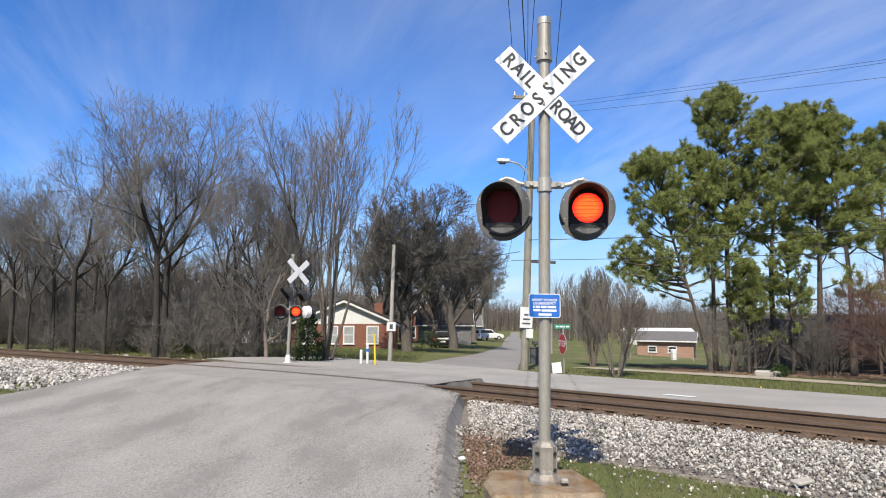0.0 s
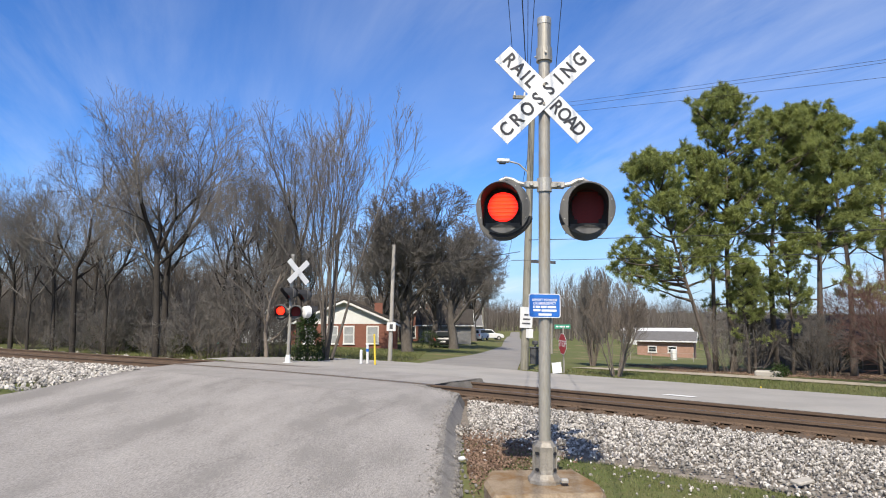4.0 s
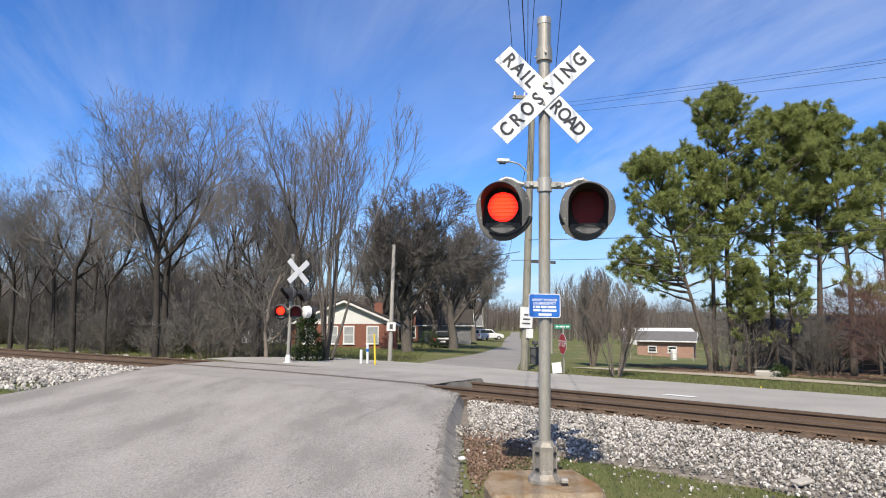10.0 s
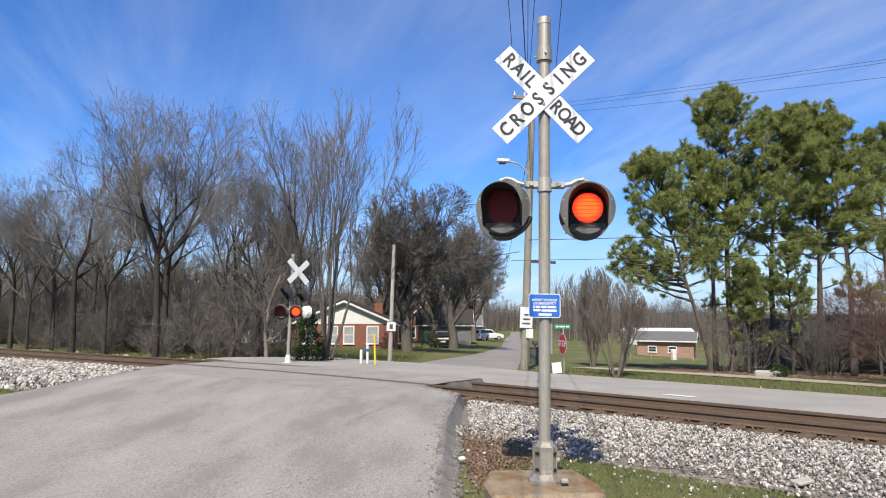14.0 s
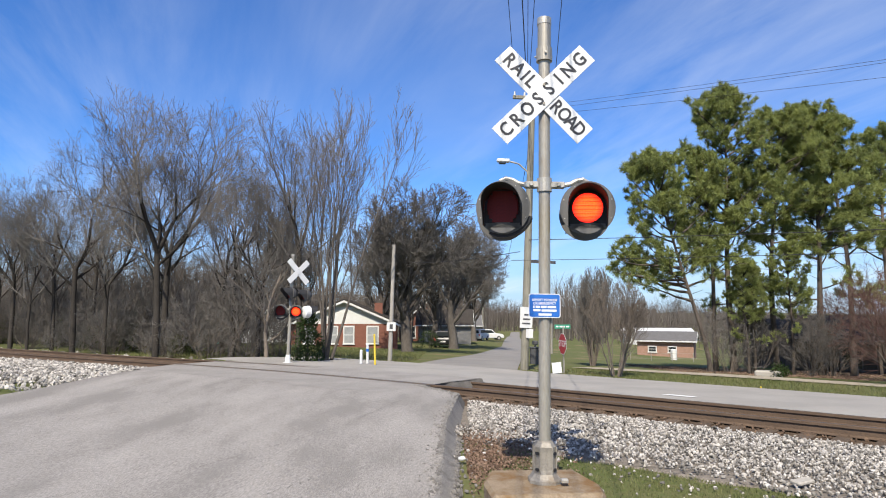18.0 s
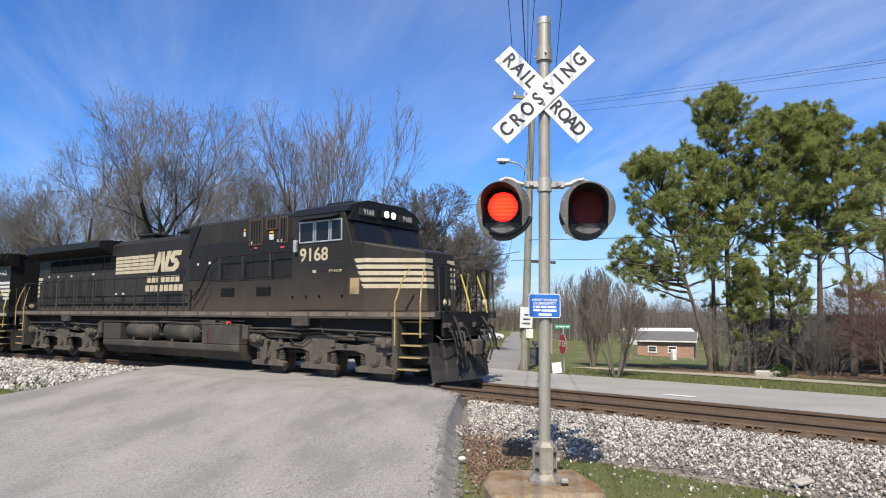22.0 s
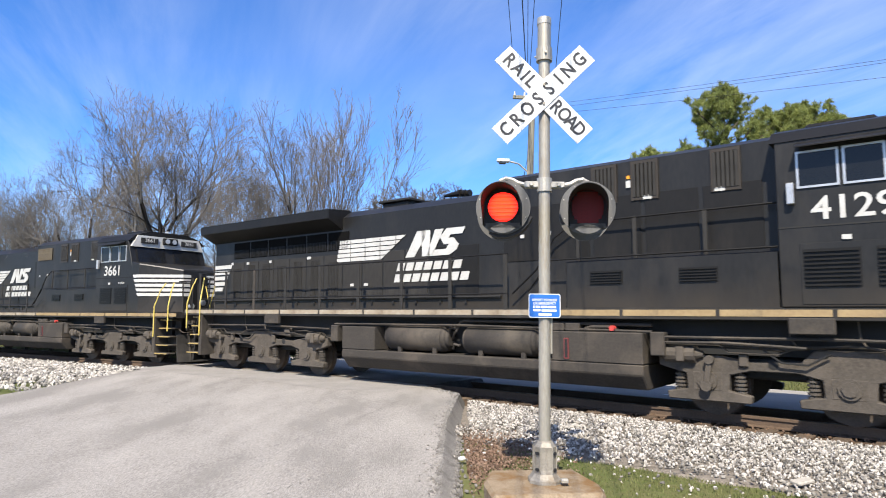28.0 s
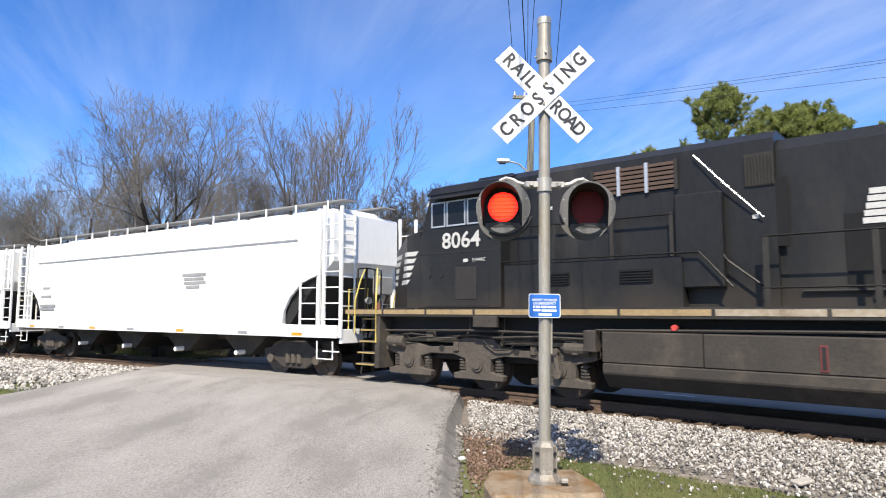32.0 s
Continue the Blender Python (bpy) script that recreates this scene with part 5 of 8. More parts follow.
        piece("handrail", "handrail_rise", lambda: pipe_bm([(1.35, 0, 2.05), (1.9, 0, 2.5), (2.3, 0, 3.1), (2.7, 0, 3.35), (6.2, 0, 3.38)], 0.019, 6), LOCO_BLACK, lo, (0, s * 1.30, 0))
        piece("handrail", "handrail_low", lambda: pipe_bm([(1.8, 0, 2.08), (2.3, 0, 2.66), (6.2, 0, 2.68)], 0.019, 6), LOCO_BLACK, lo, (0, s * 1.45, 0))
        for xx in (2.8, 3.9, 5.1):
            piece("handrail_post", "handrail_post_high", lambda: box(-0.036, 0.036, -0.014, 0.014, 2.58, 3.38, 0.006), LOCO_DUST, lo, (xx, s * 1.30, 0))
        # cab side windows
        for xx, w in ((6.78, 0.55), (7.36, 0.52), (7.86, 0.40)):
            piece("window_frame", ("window_frame", w), lambda w=w: window_bm(w, 0.56), TRIM_SILVER, lo, (xx, s * 1.505, 3.80), turn, "silver window frame")
            piece("window_pane", ("window_pane", w), lambda w=w: box(-w / 2 + 0.03, w / 2 - 0.03, -0.004, 0.004, -0.25, 0.25), CAB_GLASS, lo, (xx, s * 1.505, 3.80), turn, "dark glass pane")
        piece("drip_rail", "cab_drip_rail", lambda: extrude_poly([(0.0, 0.03), (-0.24, -0.07), (-0.24, -0.09), (0.0, -0.02)], -0.72, 0.72, "x"), LOCO_SIDE, lo, (7.25, s * 1.5, 4.19), turn)
        piece("mirror", "cab_mirror", lambda: box(-0.05, 0.05, -0.10, -0.02, -0.16, 0.16, 0.01), TRIM_SILVER, lo, (6.42, s * 1.51, 3.45), turn)
        piece("cab_door", ("cab_panel", s), lambda: box(6.50, 8.20, min(s * 1.498, s * 1.512), max(s * 1.498, s * 1.512), 1.80, 2.70, 0.005), paint, lo)
        if number in ("3661", "4129", "7713"):
            for xx in (6.9, 7.8):
                piece("cab_vent", "cab_vent", lambda: louvre_bm(0.72, 0.56, 9), LOCO_SIDE, lo, (xx, s * 1.514, 2.33), turn)
        elif not cream:
            piece("cab_vent", "cab_hatch", lambda: box(-0.28, 0.28, -0.012, 0.004, -0.34, 0.34, 0.006), LOCO_DUST, lo, (7.1, s * 1.512, 2.28), turn)
            for xx in (7.75, 8.1):
                piece("door_latch", "door_latch", lambda: box(-0.025, 0.025, -0.03, 0.0, -0.03, 0.03), SHADE_AND_BLACK, lo, (xx, s * 1.512, 2.46), turn)
        else:
            for xx in (6.3, 6.8, 7.3, 8.1):
                piece("panel_bolt", "panel_bolt", lambda: box(-0.025, 0.025, -0.02, 0.0, -0.03, 0.03), VOID, lo, (xx, s * 1.514, 2.12), turn)
            piece("cab_patch", "cab_patch", lambda: box(-0.15, 0.15, -0.004, 0.002, -0.20, 0.20), SILL_TAN, lo, (8.50, s * 1.506, 2.36), turn, "faded cream paint patch")
        piece("cab_seam", "cab_seam", lambda: box(-1.1, 1.1, -0.006, 0.0, -0.012, 0.012), SHADE_AND_BLACK, lo, (7.32, s * 1.502, 2.95), turn)
        t = part("cab_number", text_mesh(number, 0.48, pale, 0.003, 1.10, bold=0.007), pale, lo, "painted road number")
        t.matrix_basis = pose({"9168": 7.05, "4129": 7.20, "4103": 7.28}.get(number, 7.24), s * 1.506, 3.19, 0, 0, 0 if s < 0 else 180)
        t = part("class_mark", text_mesh({"d9": "D9-44CW", "c6m": "AC44C6M", "es": "ES44AC", "et": "ET44AC"}[style], 0.105, pale, 0.002), pale, lo)
        t.matrix_basis = pose(7.85 if s < 0 else 6.75, s * 1.517, 2.76, 0, 0, 0 if s < 0 else 180)
        if number == "4103":
            t = part("lettering", text_mesh("DC to AC", 0.19, pale, 0.002, bold=0.003), pale, lo)
            t.matrix_basis = pose(7.95 if s > 0 else 6.6, s * 1.517, 2.76, 0, 0, 0 if s < 0 else 180)
        piece("owner_mark", "owner_mark", lambda: box(-0.06, 0.06, -0.004, 0.0, -0.035, 0.035), pale, lo, (7.1, s * 1.517, 2.76), turn)
        if number in ("4103", "8064"):
            t = part("hood_number", text_mesh(number, 0.30, pale, 0.003, bold=0.004), pale, lo)
            t.matrix_basis = pose(-9.32, s * (hw + 0.024), 3.48, 0, 0, 0 if s < 0 else 180)
        left, size, tall, up = {"9168": (-3.70, 1.04, 1.03, 3.05), "4103": (-4.86, 1.20, 0.98, 3.01), "7713": (-3.3, 0.97, 0.90, 2.93), "4129": (-4.18, 1.04, 0.91, 2.95), "3661": (-3.52, 1.01, 0.90, 2.97), "8064": (-3.66, 0.96, 0.86, 2.97)}[number]
        logo(lo, s, hw + 0.018, up, cream, pale, left, size, tall)
        wide, shrink = (0.40, 0.06) if cream else (0.92, 0.11)
        for k in range(5):
            piece("rear_stripe", ("rear_stripe", s, k, wide, hw), lambda k=k: extrude_poly([(-9.85, 2.98 - k * 0.17), (-9.85 + wide - 0.05 - k * shrink, 2.98 - k * 0.17), (-9.85 + wide - k * shrink, 2.98 - k * 0.17 + 0.115), (-9.85, 2.98 - k * 0.17 + 0.115)], min(s * hw, s * (hw + 0.018)), max(s * hw, s * (hw + 0.018)), "y"), pale, lo)
        for k in range(5):
            z0 = 2.30 + k * 0.158
            part("nose_stripe", shared(("nose_stripe", s, k, pale.name), lambda k=k, z0=z0: nose_stripe_bm(z0, z0 + 0.10, 8.72 - k * 0.065, s, 0.09), pale), pale, lo, "painted nose stripe")
        # steps at both ends
        for end in (-1, 1):
            piece("step_well", ("step_well", end, s), lambda: extrude_poly([(end * 9.72, 0.36), (end * 9.68, 1.74), (end * 9.86, 1.74), (end * 9.86, 0.36)], min(s * 1.0, s * 1.5), max(s * 1.0, s * 1.5), "y"), LOCO_DUSTY, lo)
            piece("step_back", ("step_back", end, s), lambda: box(min(end * 9.86, end * 10.50), max(end * 9.86, end * 10.50), min(s * 0.95, s * 1.0), max(s * 0.95, s * 1.0), 0.5, 1.74), LOCO_DUSTY, lo)
            for k in range(5):
                piece("step", "loco_step", lambda: box(-0.31, 0.31, -0.16, 0.16, -0.02, 0.02, 0.006), TRUCK_GREY, lo, (end * 10.19, s * (1.34 - 0.045 * k), 0.42 + k * 0.27))
                piece("step_edge", "loco_step_edge", lambda: box(-0.31, 0.31, -0.010, 0.010, -0.016, 0.016), STEP_YELLOW, lo, (end * 10.19, s * (1.505 - 0.045 * k), 0.42 + k * 0.27), label="yellow step edge")
            for xx, z0 in ((9.80, 0.95), (10.54, 1.15)):
                piece("grab_rail", ("grab_rail", end, s, xx, cream), lambda xx=xx, z0=z0: pipe_bm([(end * xx, s * 1.53, z0), (end * xx, s * 1.53, 1.95), (end * (xx + (0.1 if xx < 10 else -0.05)), s * 1.40, 2.45), (end * (xx + 0.22 if xx < 10 else xx - 0.08), s * 1.28, 2.72)], 0.020, 6), STEP_YELLOW if cream else RAIL_YELLOW, lo, label="yellow grab rail")
            piece("end_handrail", ("end_handrail", end, s), lambda: pipe_bm([(end * 10.85, s * 0.35, 1.74), (end * 10.85, s * 0.35, 2.75), (end * 10.80, s * 0.9, 2.78), (end * 10.70, s * 1.28, 2.75)], 0.021, 6), LOCO_BLACK, lo)
            piece("end_post", ("end_post", end, s), lambda: box(end * 10.83 - 0.03, end * 10.83 + 0.03, s * 0.9 - 0.03, s * 0.9 + 0.03, 1.74, 2.78), LOCO_BLACK, lo)
            for yy in (0.62, 1.2):
                piece("end_post", ("end_stanchion", end, s, yy), lambda yy=yy: tube((end * 10.84, s * yy, 1.74), (end * 10.80, s * yy, 2.76), 0.022, seg=6), LOCO_DUST, lo)
            for k in range(3):
                piece("air_hose", ("air_hose", end, s, k), lambda k=k: pipe_bm([(end * 10.78, s * (0.45 + 0.16 * k), 1.30), (end * 11.0, s * (0.45 + 0.16 * k), 1.25), (end * 11.08, s * (0.47 + 0.16 * k), 0.95), (end * 11.0, s * (0.40 + 0.16 * k), 0.55)], 0.026, 6), SHADE_AND_BLACK if k % 2 else TRUCK_GREY, lo)
            piece("jumper_cable", ("jumper_cable", end, s), lambda: pipe_bm([(end * 10.84, s * 0.62, 1.62), (end * 10.98, s * 0.66, 1.40), (end * 11.13, s * 0.72, 1.05), (end * 11.15, s * 0.70, 0.92)], 0.035, 6), LOCO_DUST, lo, label="sagging dark jumper cable")
            piece("safety_chain", ("safety_chain", end, s), lambda: pipe_bm([(end * 10.86, s * 0.36, 2.62), (end * 11.0, s * 0.37, 2.25), (end * 11.10, s * 0.38, 1.95), (end * 11.14, s * 0.38, 1.70)], 0.016, 5), RAIL_YELLOW, lo)
            piece("marker_light", ("marker_light", end, s), lambda: tube((end * 10.75, s * 0.85, 1.95), (end * 10.84, s * 0.85, 1.95), 0.09, seg=12), LOCO_CREAM if cream else TRIM_SILVER, lo)
    # nose, cab
    piece("nose", "nose", nose_bm, paint, lo)
    piece("cab", "cab", lambda: extrude_poly(cab_profile(), -1.5, 1.5, "y", 0.012), paint, lo, label="black wide cab")
    piece("cab_roof", "cab_roof", lambda: extrude_poly([(-1.52, 4.26), (-1.30, 4.46), (-0.75, 4.62), (0.75, 4.62), (1.30, 4.46), (1.52, 4.26)], 6.15, 8.22, "x"), LOCO_BLACK, lo)
    for y in (-0.72, 0.72):
        # windscreen lies in the sloping front of the cab
        m = pose(8.278, y, 3.77, 0, -17.7, 0)
        o = part("windscreen", shared("windscreen", lambda: box(-0.008, 0.012, -0.52, 0.52, -0.32, 0.32), CAB_GLASS), CAB_GLASS, lo, "dark windscreen pane")
        o.matrix_basis = m
        o = part("windscreen_frame", shared("windscreen_frame", lambda: extrude_poly([(-0.57, -0.37), (0.57, -0.37), (0.57, 0.37), (-0.57, 0.37)], -0.012, 0.004, "x"), LOCO_BLACK), LOCO_BLACK, lo)
        o.matrix_basis = m
    brow = LOCO_WHITE if style in ("es", "et") or number == "4129" else LOCO_BLACK
    piece("number_panel", ("number_panel", brow.name), lambda: extrude_poly([(-1.46, 4.04), (1.46, 4.04), (1.24, 4.45), (-1.24, 4.45)], 8.14, 8.26, "x"), brow, lo)
    for y in (-0.80, 0.80):
        piece("number_board", "number_board", lambda: box(-0.03, 0.03, -0.33, 0.33, -0.10, 0.10, 0.01), SHADE_AND_BLACK, lo, (8.27, y, 4.27))
        t = part("board_number", text_mesh(number, 0.20, LOCO_WHITE, 0.002), LOCO_WHITE, lo)
        t.matrix_basis = pose(8.305, y, 4.28, 0, 0, 90)
    piece("headlight", "headlight", lambda: box(-0.05, 0.05, -0.3, 0.3, -0.12, 0.12, 0.03), LOCO_BLACK, lo, (8.30, 0, 4.30))
    for y in (-0.14, 0.14):
        piece("headlight_lens", "headlight_lens", lambda: tube((0.04, 0, 0), (0.06, 0, 0), 0.09, seg=14), HEAD_GLOW if cream else TRIM_SILVER, lo, (8.30, y, 4.30), label="lit headlight" if cream else "")
    piece("roof_unit", "roof_unit", lambda: box(6.5, 7.5, -0.6, 0.6, 4.58, 4.72, 0.05), LOCO_BLACK, lo)
    for x in (6.9, 7.8):
        piece("antenna", "antenna", lambda: box(-0.09, 0.09, -0.05, 0.05, 0, 0.12, 0.02), TRIM_SILVER if style != "c6m" else LOCO_BLACK, lo, (x, 0.2, 4.62))
    piece("nose_door", "nose_door", lambda: box(9.95, 10.11, -0.32, 0.30, 1.80, 2.95, 0.02), LOCO_SIDE, lo)
    piece("cowl_step", "hood_shoulder", lambda: extrude_poly([(1.0, 3.4), (1.55, 4.36), (1.0, 4.36)], -1.16, 1.16, "y"), LOCO_BLACK, lo) if thin else None
    # roof
    piece("exhaust_pipe", ("exhaust", thin), lambda: box(*((-3.1, -2.15) if thin else (-1.25, -0.35)), -0.5, 0.5, 4.2, 4.46 if thin else 4.52, 0.05), LOCO_BLACK, lo)
    if thin:
        piece("exhaust_rim", "exhaust_rim", lambda: box(-3.17, -2.08, -0.57, 0.57, 4.44, 4.50, 0.01), SHADE_AND_BLACK, lo)
    horn = bmesh.new()
    h0 = -1.35 if thin else 0.35
    for k in range(3):
        add_tube(horn, (h0 + k * 0.16, -0.1 + 0.06 * k, 4.50), (h0 + 0.5 + k * 0.1, -0.1 + 0.06 * k, 4.52), 0.03, 0.09, 10)
        add_tube(horn, (h0 + k * 0.16, -0.1 + 0.06 * k, 4.52), (h0 + k * 0.16, -0.1 + 0.06 * k, 4.24), 0.02, seg=6)
    part("horn", horn, LOCO_BLACK, lo, "black air horn")
    piece("radiator_roof", ("radiator_roof", thin), lambda: box(-9.9, -4.1 if thin else -3.6, -1.2, 1.2, 4.24, 4.33 if thin else 4.56, 0.03), LOCO_BLACK, lo)
    for x in (-9.0, -7.2, -5.4):
        piece("fan_ring", "fan_ring", lambda: tube((0, 0, 0), (0, 0, 0.08), 0.75, 0.7, 24), SHADE_AND_BLACK, lo, (x, 0, 4.30 if thin else 4.54))
    # tank and reservoirs
    def tank_right():
        bm = extrude_poly([(-1.48, 0.78), (-1.48, 0.60), (-1.25, 0.34), (1.25, 0.34), (1.48, 0.60), (1.48, 0.78)], -3.45, 4.05, "x", 0.02)
        return bm
    piece("fuel_tank", "fuel_tank", tank_right, LOCO_DUSTY, lo, label="dust-covered fuel tank")
    for k, (a, b, y0) in enumerate(((-3.45, -2.35, -1.48), (2.3, 4.05, -1.48), (-2.34, 2.29, -0.9))):
        piece("tank_section", ("tank_section", k), lambda a=a, b=b, y0=y0: box(a, b, y0, 1.48, 0.782, 1.33, 0.02), LOCO_DUSTY, lo)
    for x0, x1 in ((-2.12, -0.26), (0.12, 1.98)):
        def res(x0=x0, x1=x1):
            bm = tube((x0 + 0.14, -1.19, 1.10), (x1 - 0.14, -1.19, 1.10), 0.295, seg=24)
            for a, b, r0, r1 in ((0.0, 0.05, 0.15, 0.235), (0.05, 0.14, 0.235, 0.295)):
                add_tube(bm, (x0 + a, -1.19, 1.10), (x0 + b, -1.19, 1.10), r0, r1, 24)
                add_tube(bm, (x1 - b, -1.19, 1.10), (x1 - a, -1.19, 1.10), r1, r0, 24)
            for f in bm.faces:
                f.smooth = len(f.verts) == 4
            for x in (x0 + 0.50, x1 - 0.34):
                add_box(bm, x - 0.05, x + 0.05, -1.40, -1.36, 0.76, 0.94)
                add_tube(bm, (x, -1.40, 0.94), (x, -1.36, 0.94), 0.05, seg=10)
                add_tube(bm, (x, -1.41, 0.92), (x, -1.40, 0.92), 0.026, seg=8)
            return bm
        piece("air_reservoir", ("air_reservoir", x0), res, LOCO_DUSTY, lo, label="dusty cylindrical air reservoir")
    piece("filler_cap", "filler_cap", lambda: tube((0, -0.05, 0), (0, 0.05, 0), 0.05, seg=12), RED_PAINT, lo, (2.75, 1.42, 1.42))
    piece("filler_cap", "filler_cap", lambda: tube((0, -0.05, 0), (0, 0.05, 0), 0.05, seg=12), RED_PAINT, lo, (3.50, -1.42, 1.40))
    piece("filler_pipe", "filler_pipe", lambda: pipe_bm([(2.95, -1.38, 1.38), (3.1, -1.40, 1.42), (3.46, -1.40, 1.42), (3.6, -1.38, 1.34)], 0.03, 8), LOCO_DUSTY, lo)
    for x, w in ((2.35, 0.20), (2.72, 0.15)):
        piece("vent_box", ("vent_box", w), lambda w=w: box(-w, w, -0.1, 0.1, -0.02, 0.13, 0.02), LOCO_DUSTY, lo, (x, -1.35, 1.35))
    piece("reservoir_pipe", "reservoir_pipe", lambda: pipe_bm([(-0.24, -1.2, 1.10), (-0.12, -1.3, 1.22), (-0.02, -1.36, 1.28), (0.10, -1.38, 1.46), (0.2, -1.38, 1.50), (4.2, -1.38, 1.46)], 0.028, 8), LOCO_DUSTY, lo)
    for k, (x, z) in enumerate(((-0.16, 1.30), (-0.05, 0.95), (2.10, 1.10))):
        piece("drain_valve", ("drain_valve", k % 2), lambda k=k: pipe_bm([(-0.10, 0, -0.05), (-0.02, -0.06, 0.05), (0.06, -0.02, 0.02), (0.08, 0, 0.14 - 0.1 * (k % 2))], 0.03, 8), LOCO_DUSTY, lo, (x, -1.3, z))
    for s in (-1, 1):
        glass = piece("sight_glass", "sight_glass", lambda: box(-0.05, 0.05, -0.006, 0.006, -0.19, 0.19), SIGHT_RED, lo, (2.62 if s < 0 else 0.6, s * 1.488, 1.02))
        piece("glass_slot", "glass_slot", lambda: box(-0.028, 0.028, -0.009, 0.009, -0.165, 0.165), SHADE_AND_BLACK, glass)
        for k, (x0, x1, z) in enumerate(((-9.5, -4.0, 1.28), (-3.8, 4.2, 1.38), (4.4, 9.6, 1.27), (4.3, 6.5, 1.18))):
            piece("brake_pipe", ("brake_pipe", s, k), lambda x0=x0, x1=x1, z=z: pipe_bm([(x0, s * 1.40, z), ((x0 + x1) / 2, s * 1.42, z + 0.02), (x1, s * 1.40, z - 0.03)], 0.026, 6), LOCO_DUSTY, lo)
        for x in (-3.75, 4.3):
            piece("sand_box", "valve_box", lambda: box(-0.12, 0.12, -0.12, 0.12, -0.2, 0.2, 0.02), LOCO_DUSTY, lo, (x, s * 1.36, 1.15))
        for x in (-6.2, 6.6):
            piece("jacking_pad", "jacking_pad", lambda: box(-0.30, 0.30, -0.05, 0.05, -0.10, 0.14, 0.015), LOCO_DUSTY, lo, (x, s * 1.50, 1.46))
    for end in (-1, 1):
        piece("pilot", ("pilot", end), lambda: box(min(end * 10.72, end * 10.80), max(end * 10.72, end * 10.80), -0.98, 0.98, 1.15, 1.74, 0.01), LOCO_SIDE, lo)
        def blade():
            bm = bmesh.new()
            rows = []
            for z, push in ((1.02, 0.0), (0.72, 0.03), (0.42, 0.10), (0.14, 0.22)):
                line = [(10.60 + push * 0.4, -1.20), (10.66 + push * 0.7, -0.85), (10.74 + push, -0.45), (10.78 + push * 1.05, 0.0), (10.74 + push, 0.45), (10.66 + push * 0.7, 0.85), (10.60 + push * 0.4, 1.20)]
                rows.append([bm.verts.new((end * x, y, z)) for x, y in line] + [bm.verts.new((end * (x - 0.05), y, z)) for x, y in reversed(line)])
            for p, q in zip(rows, rows[1:]):
                for j in range(14):
                    bm.faces.new((p[j], p[(j + 1) % 14], q[(j + 1) % 14], q[j]))
            bm.faces.new(rows[0])
            bm.faces.new(rows[-1][::-1])
            bmesh.ops.recalc_face_normals(bm, faces=bm.faces)
            return bm
        piece("plow", ("plow", end), blade, LOCO_DUST, lo, label="dirty steel snow plow")
        for yy in (-0.8, -0.3, 0.3, 0.8):
            piece("plow_rib", ("plow_rib", end, yy), lambda yy=yy: extrude_poly([(end * (10.80 - 0.13 * abs(yy)), 1.05), (end * (10.84 - 0.13 * abs(yy)), 0.72), (end * (11.0 - 0.20 * abs(yy)), 0.18), (end * (10.70 - 0.1 * abs(yy)), 0.18), (end * (10.66 - 0.1 * abs(yy)), 1.05)], yy - 0.015, yy + 0.015, "y"), LOCO_DUSTY, lo)
        # hoses and cables that hang between the couplers
        for j, (yy, drop, lean) in enumerate(((-0.95, 0.52, 0.05), (-0.78, 0.40, -0.06), (-0.30, 0.62, 0.08), (0.30, 0.58, -0.05), (0.75, 0.45, 0.06), (0.95, 0.50, -0.04))):
            piece("end_hose", ("end_hose", end, j), lambda yy=yy, drop=drop, lean=lean: pipe_bm([(end * 10.80, yy, 1.42), (end * 10.95, yy + lean * 0.5, 1.36), (end * 11.05, yy + lean, 1.36 - drop * 0.5), (end * 11.10, yy + lean * 1.5, 1.36 - drop), (end * 11.17, yy + lean, 1.36 - drop * 1.15)], 0.024, 6), VOID if j % 2 else SHADE_AND_BLACK, lo)
            piece("hose_bracket", ("hose_bracket", end, j), lambda yy=yy: box(min(end * 10.78, end * 10.86), max(end * 10.78, end * 10.86), yy - 0.05, yy + 0.05, 1.36, 1.48, 0.01), TRUCK_GREY, lo)
        piece("cut_lever", ("cut_lever", end), lambda: pipe_bm([(end * 10.82, -1.3, 1.20), (end * 10.90, -1.2, 1.10), (end * 10.92, -0.5, 1.12), (end * 10.95, -0.1, 1.16)], 0.016, 6), TRUCK_GREY, lo)
        def coup():
            bm = box(min(end * 10.75, end * 11.0), max(end * 10.75, end * 11.0), -0.13, 0.13, 0.78, 1.02, 0.02)
            add_box(bm, min(end * 10.98, end * 11.16), max(end * 10.98, end * 11.16), -0.20, 0.16, 0.70, 1.08, 0.04)
            return bm
        piece("coupler", ("coupler", end), coup, TRUCK_GREY, lo)
    loco_truck(lo, -7.0)
    loco_truck(lo, 7.0)
    return lo


TRAIN = []
for number, style, rev in (("9168", "d9", 0), ("4103", "c6m", 1), ("7713", "es", 0), ("4129", "c6m", 0), ("3661", "et", 0), ("8064", "es", 1)):
    TRAIN.append((make_loco(number, style), rev, 7.0, 22.3))


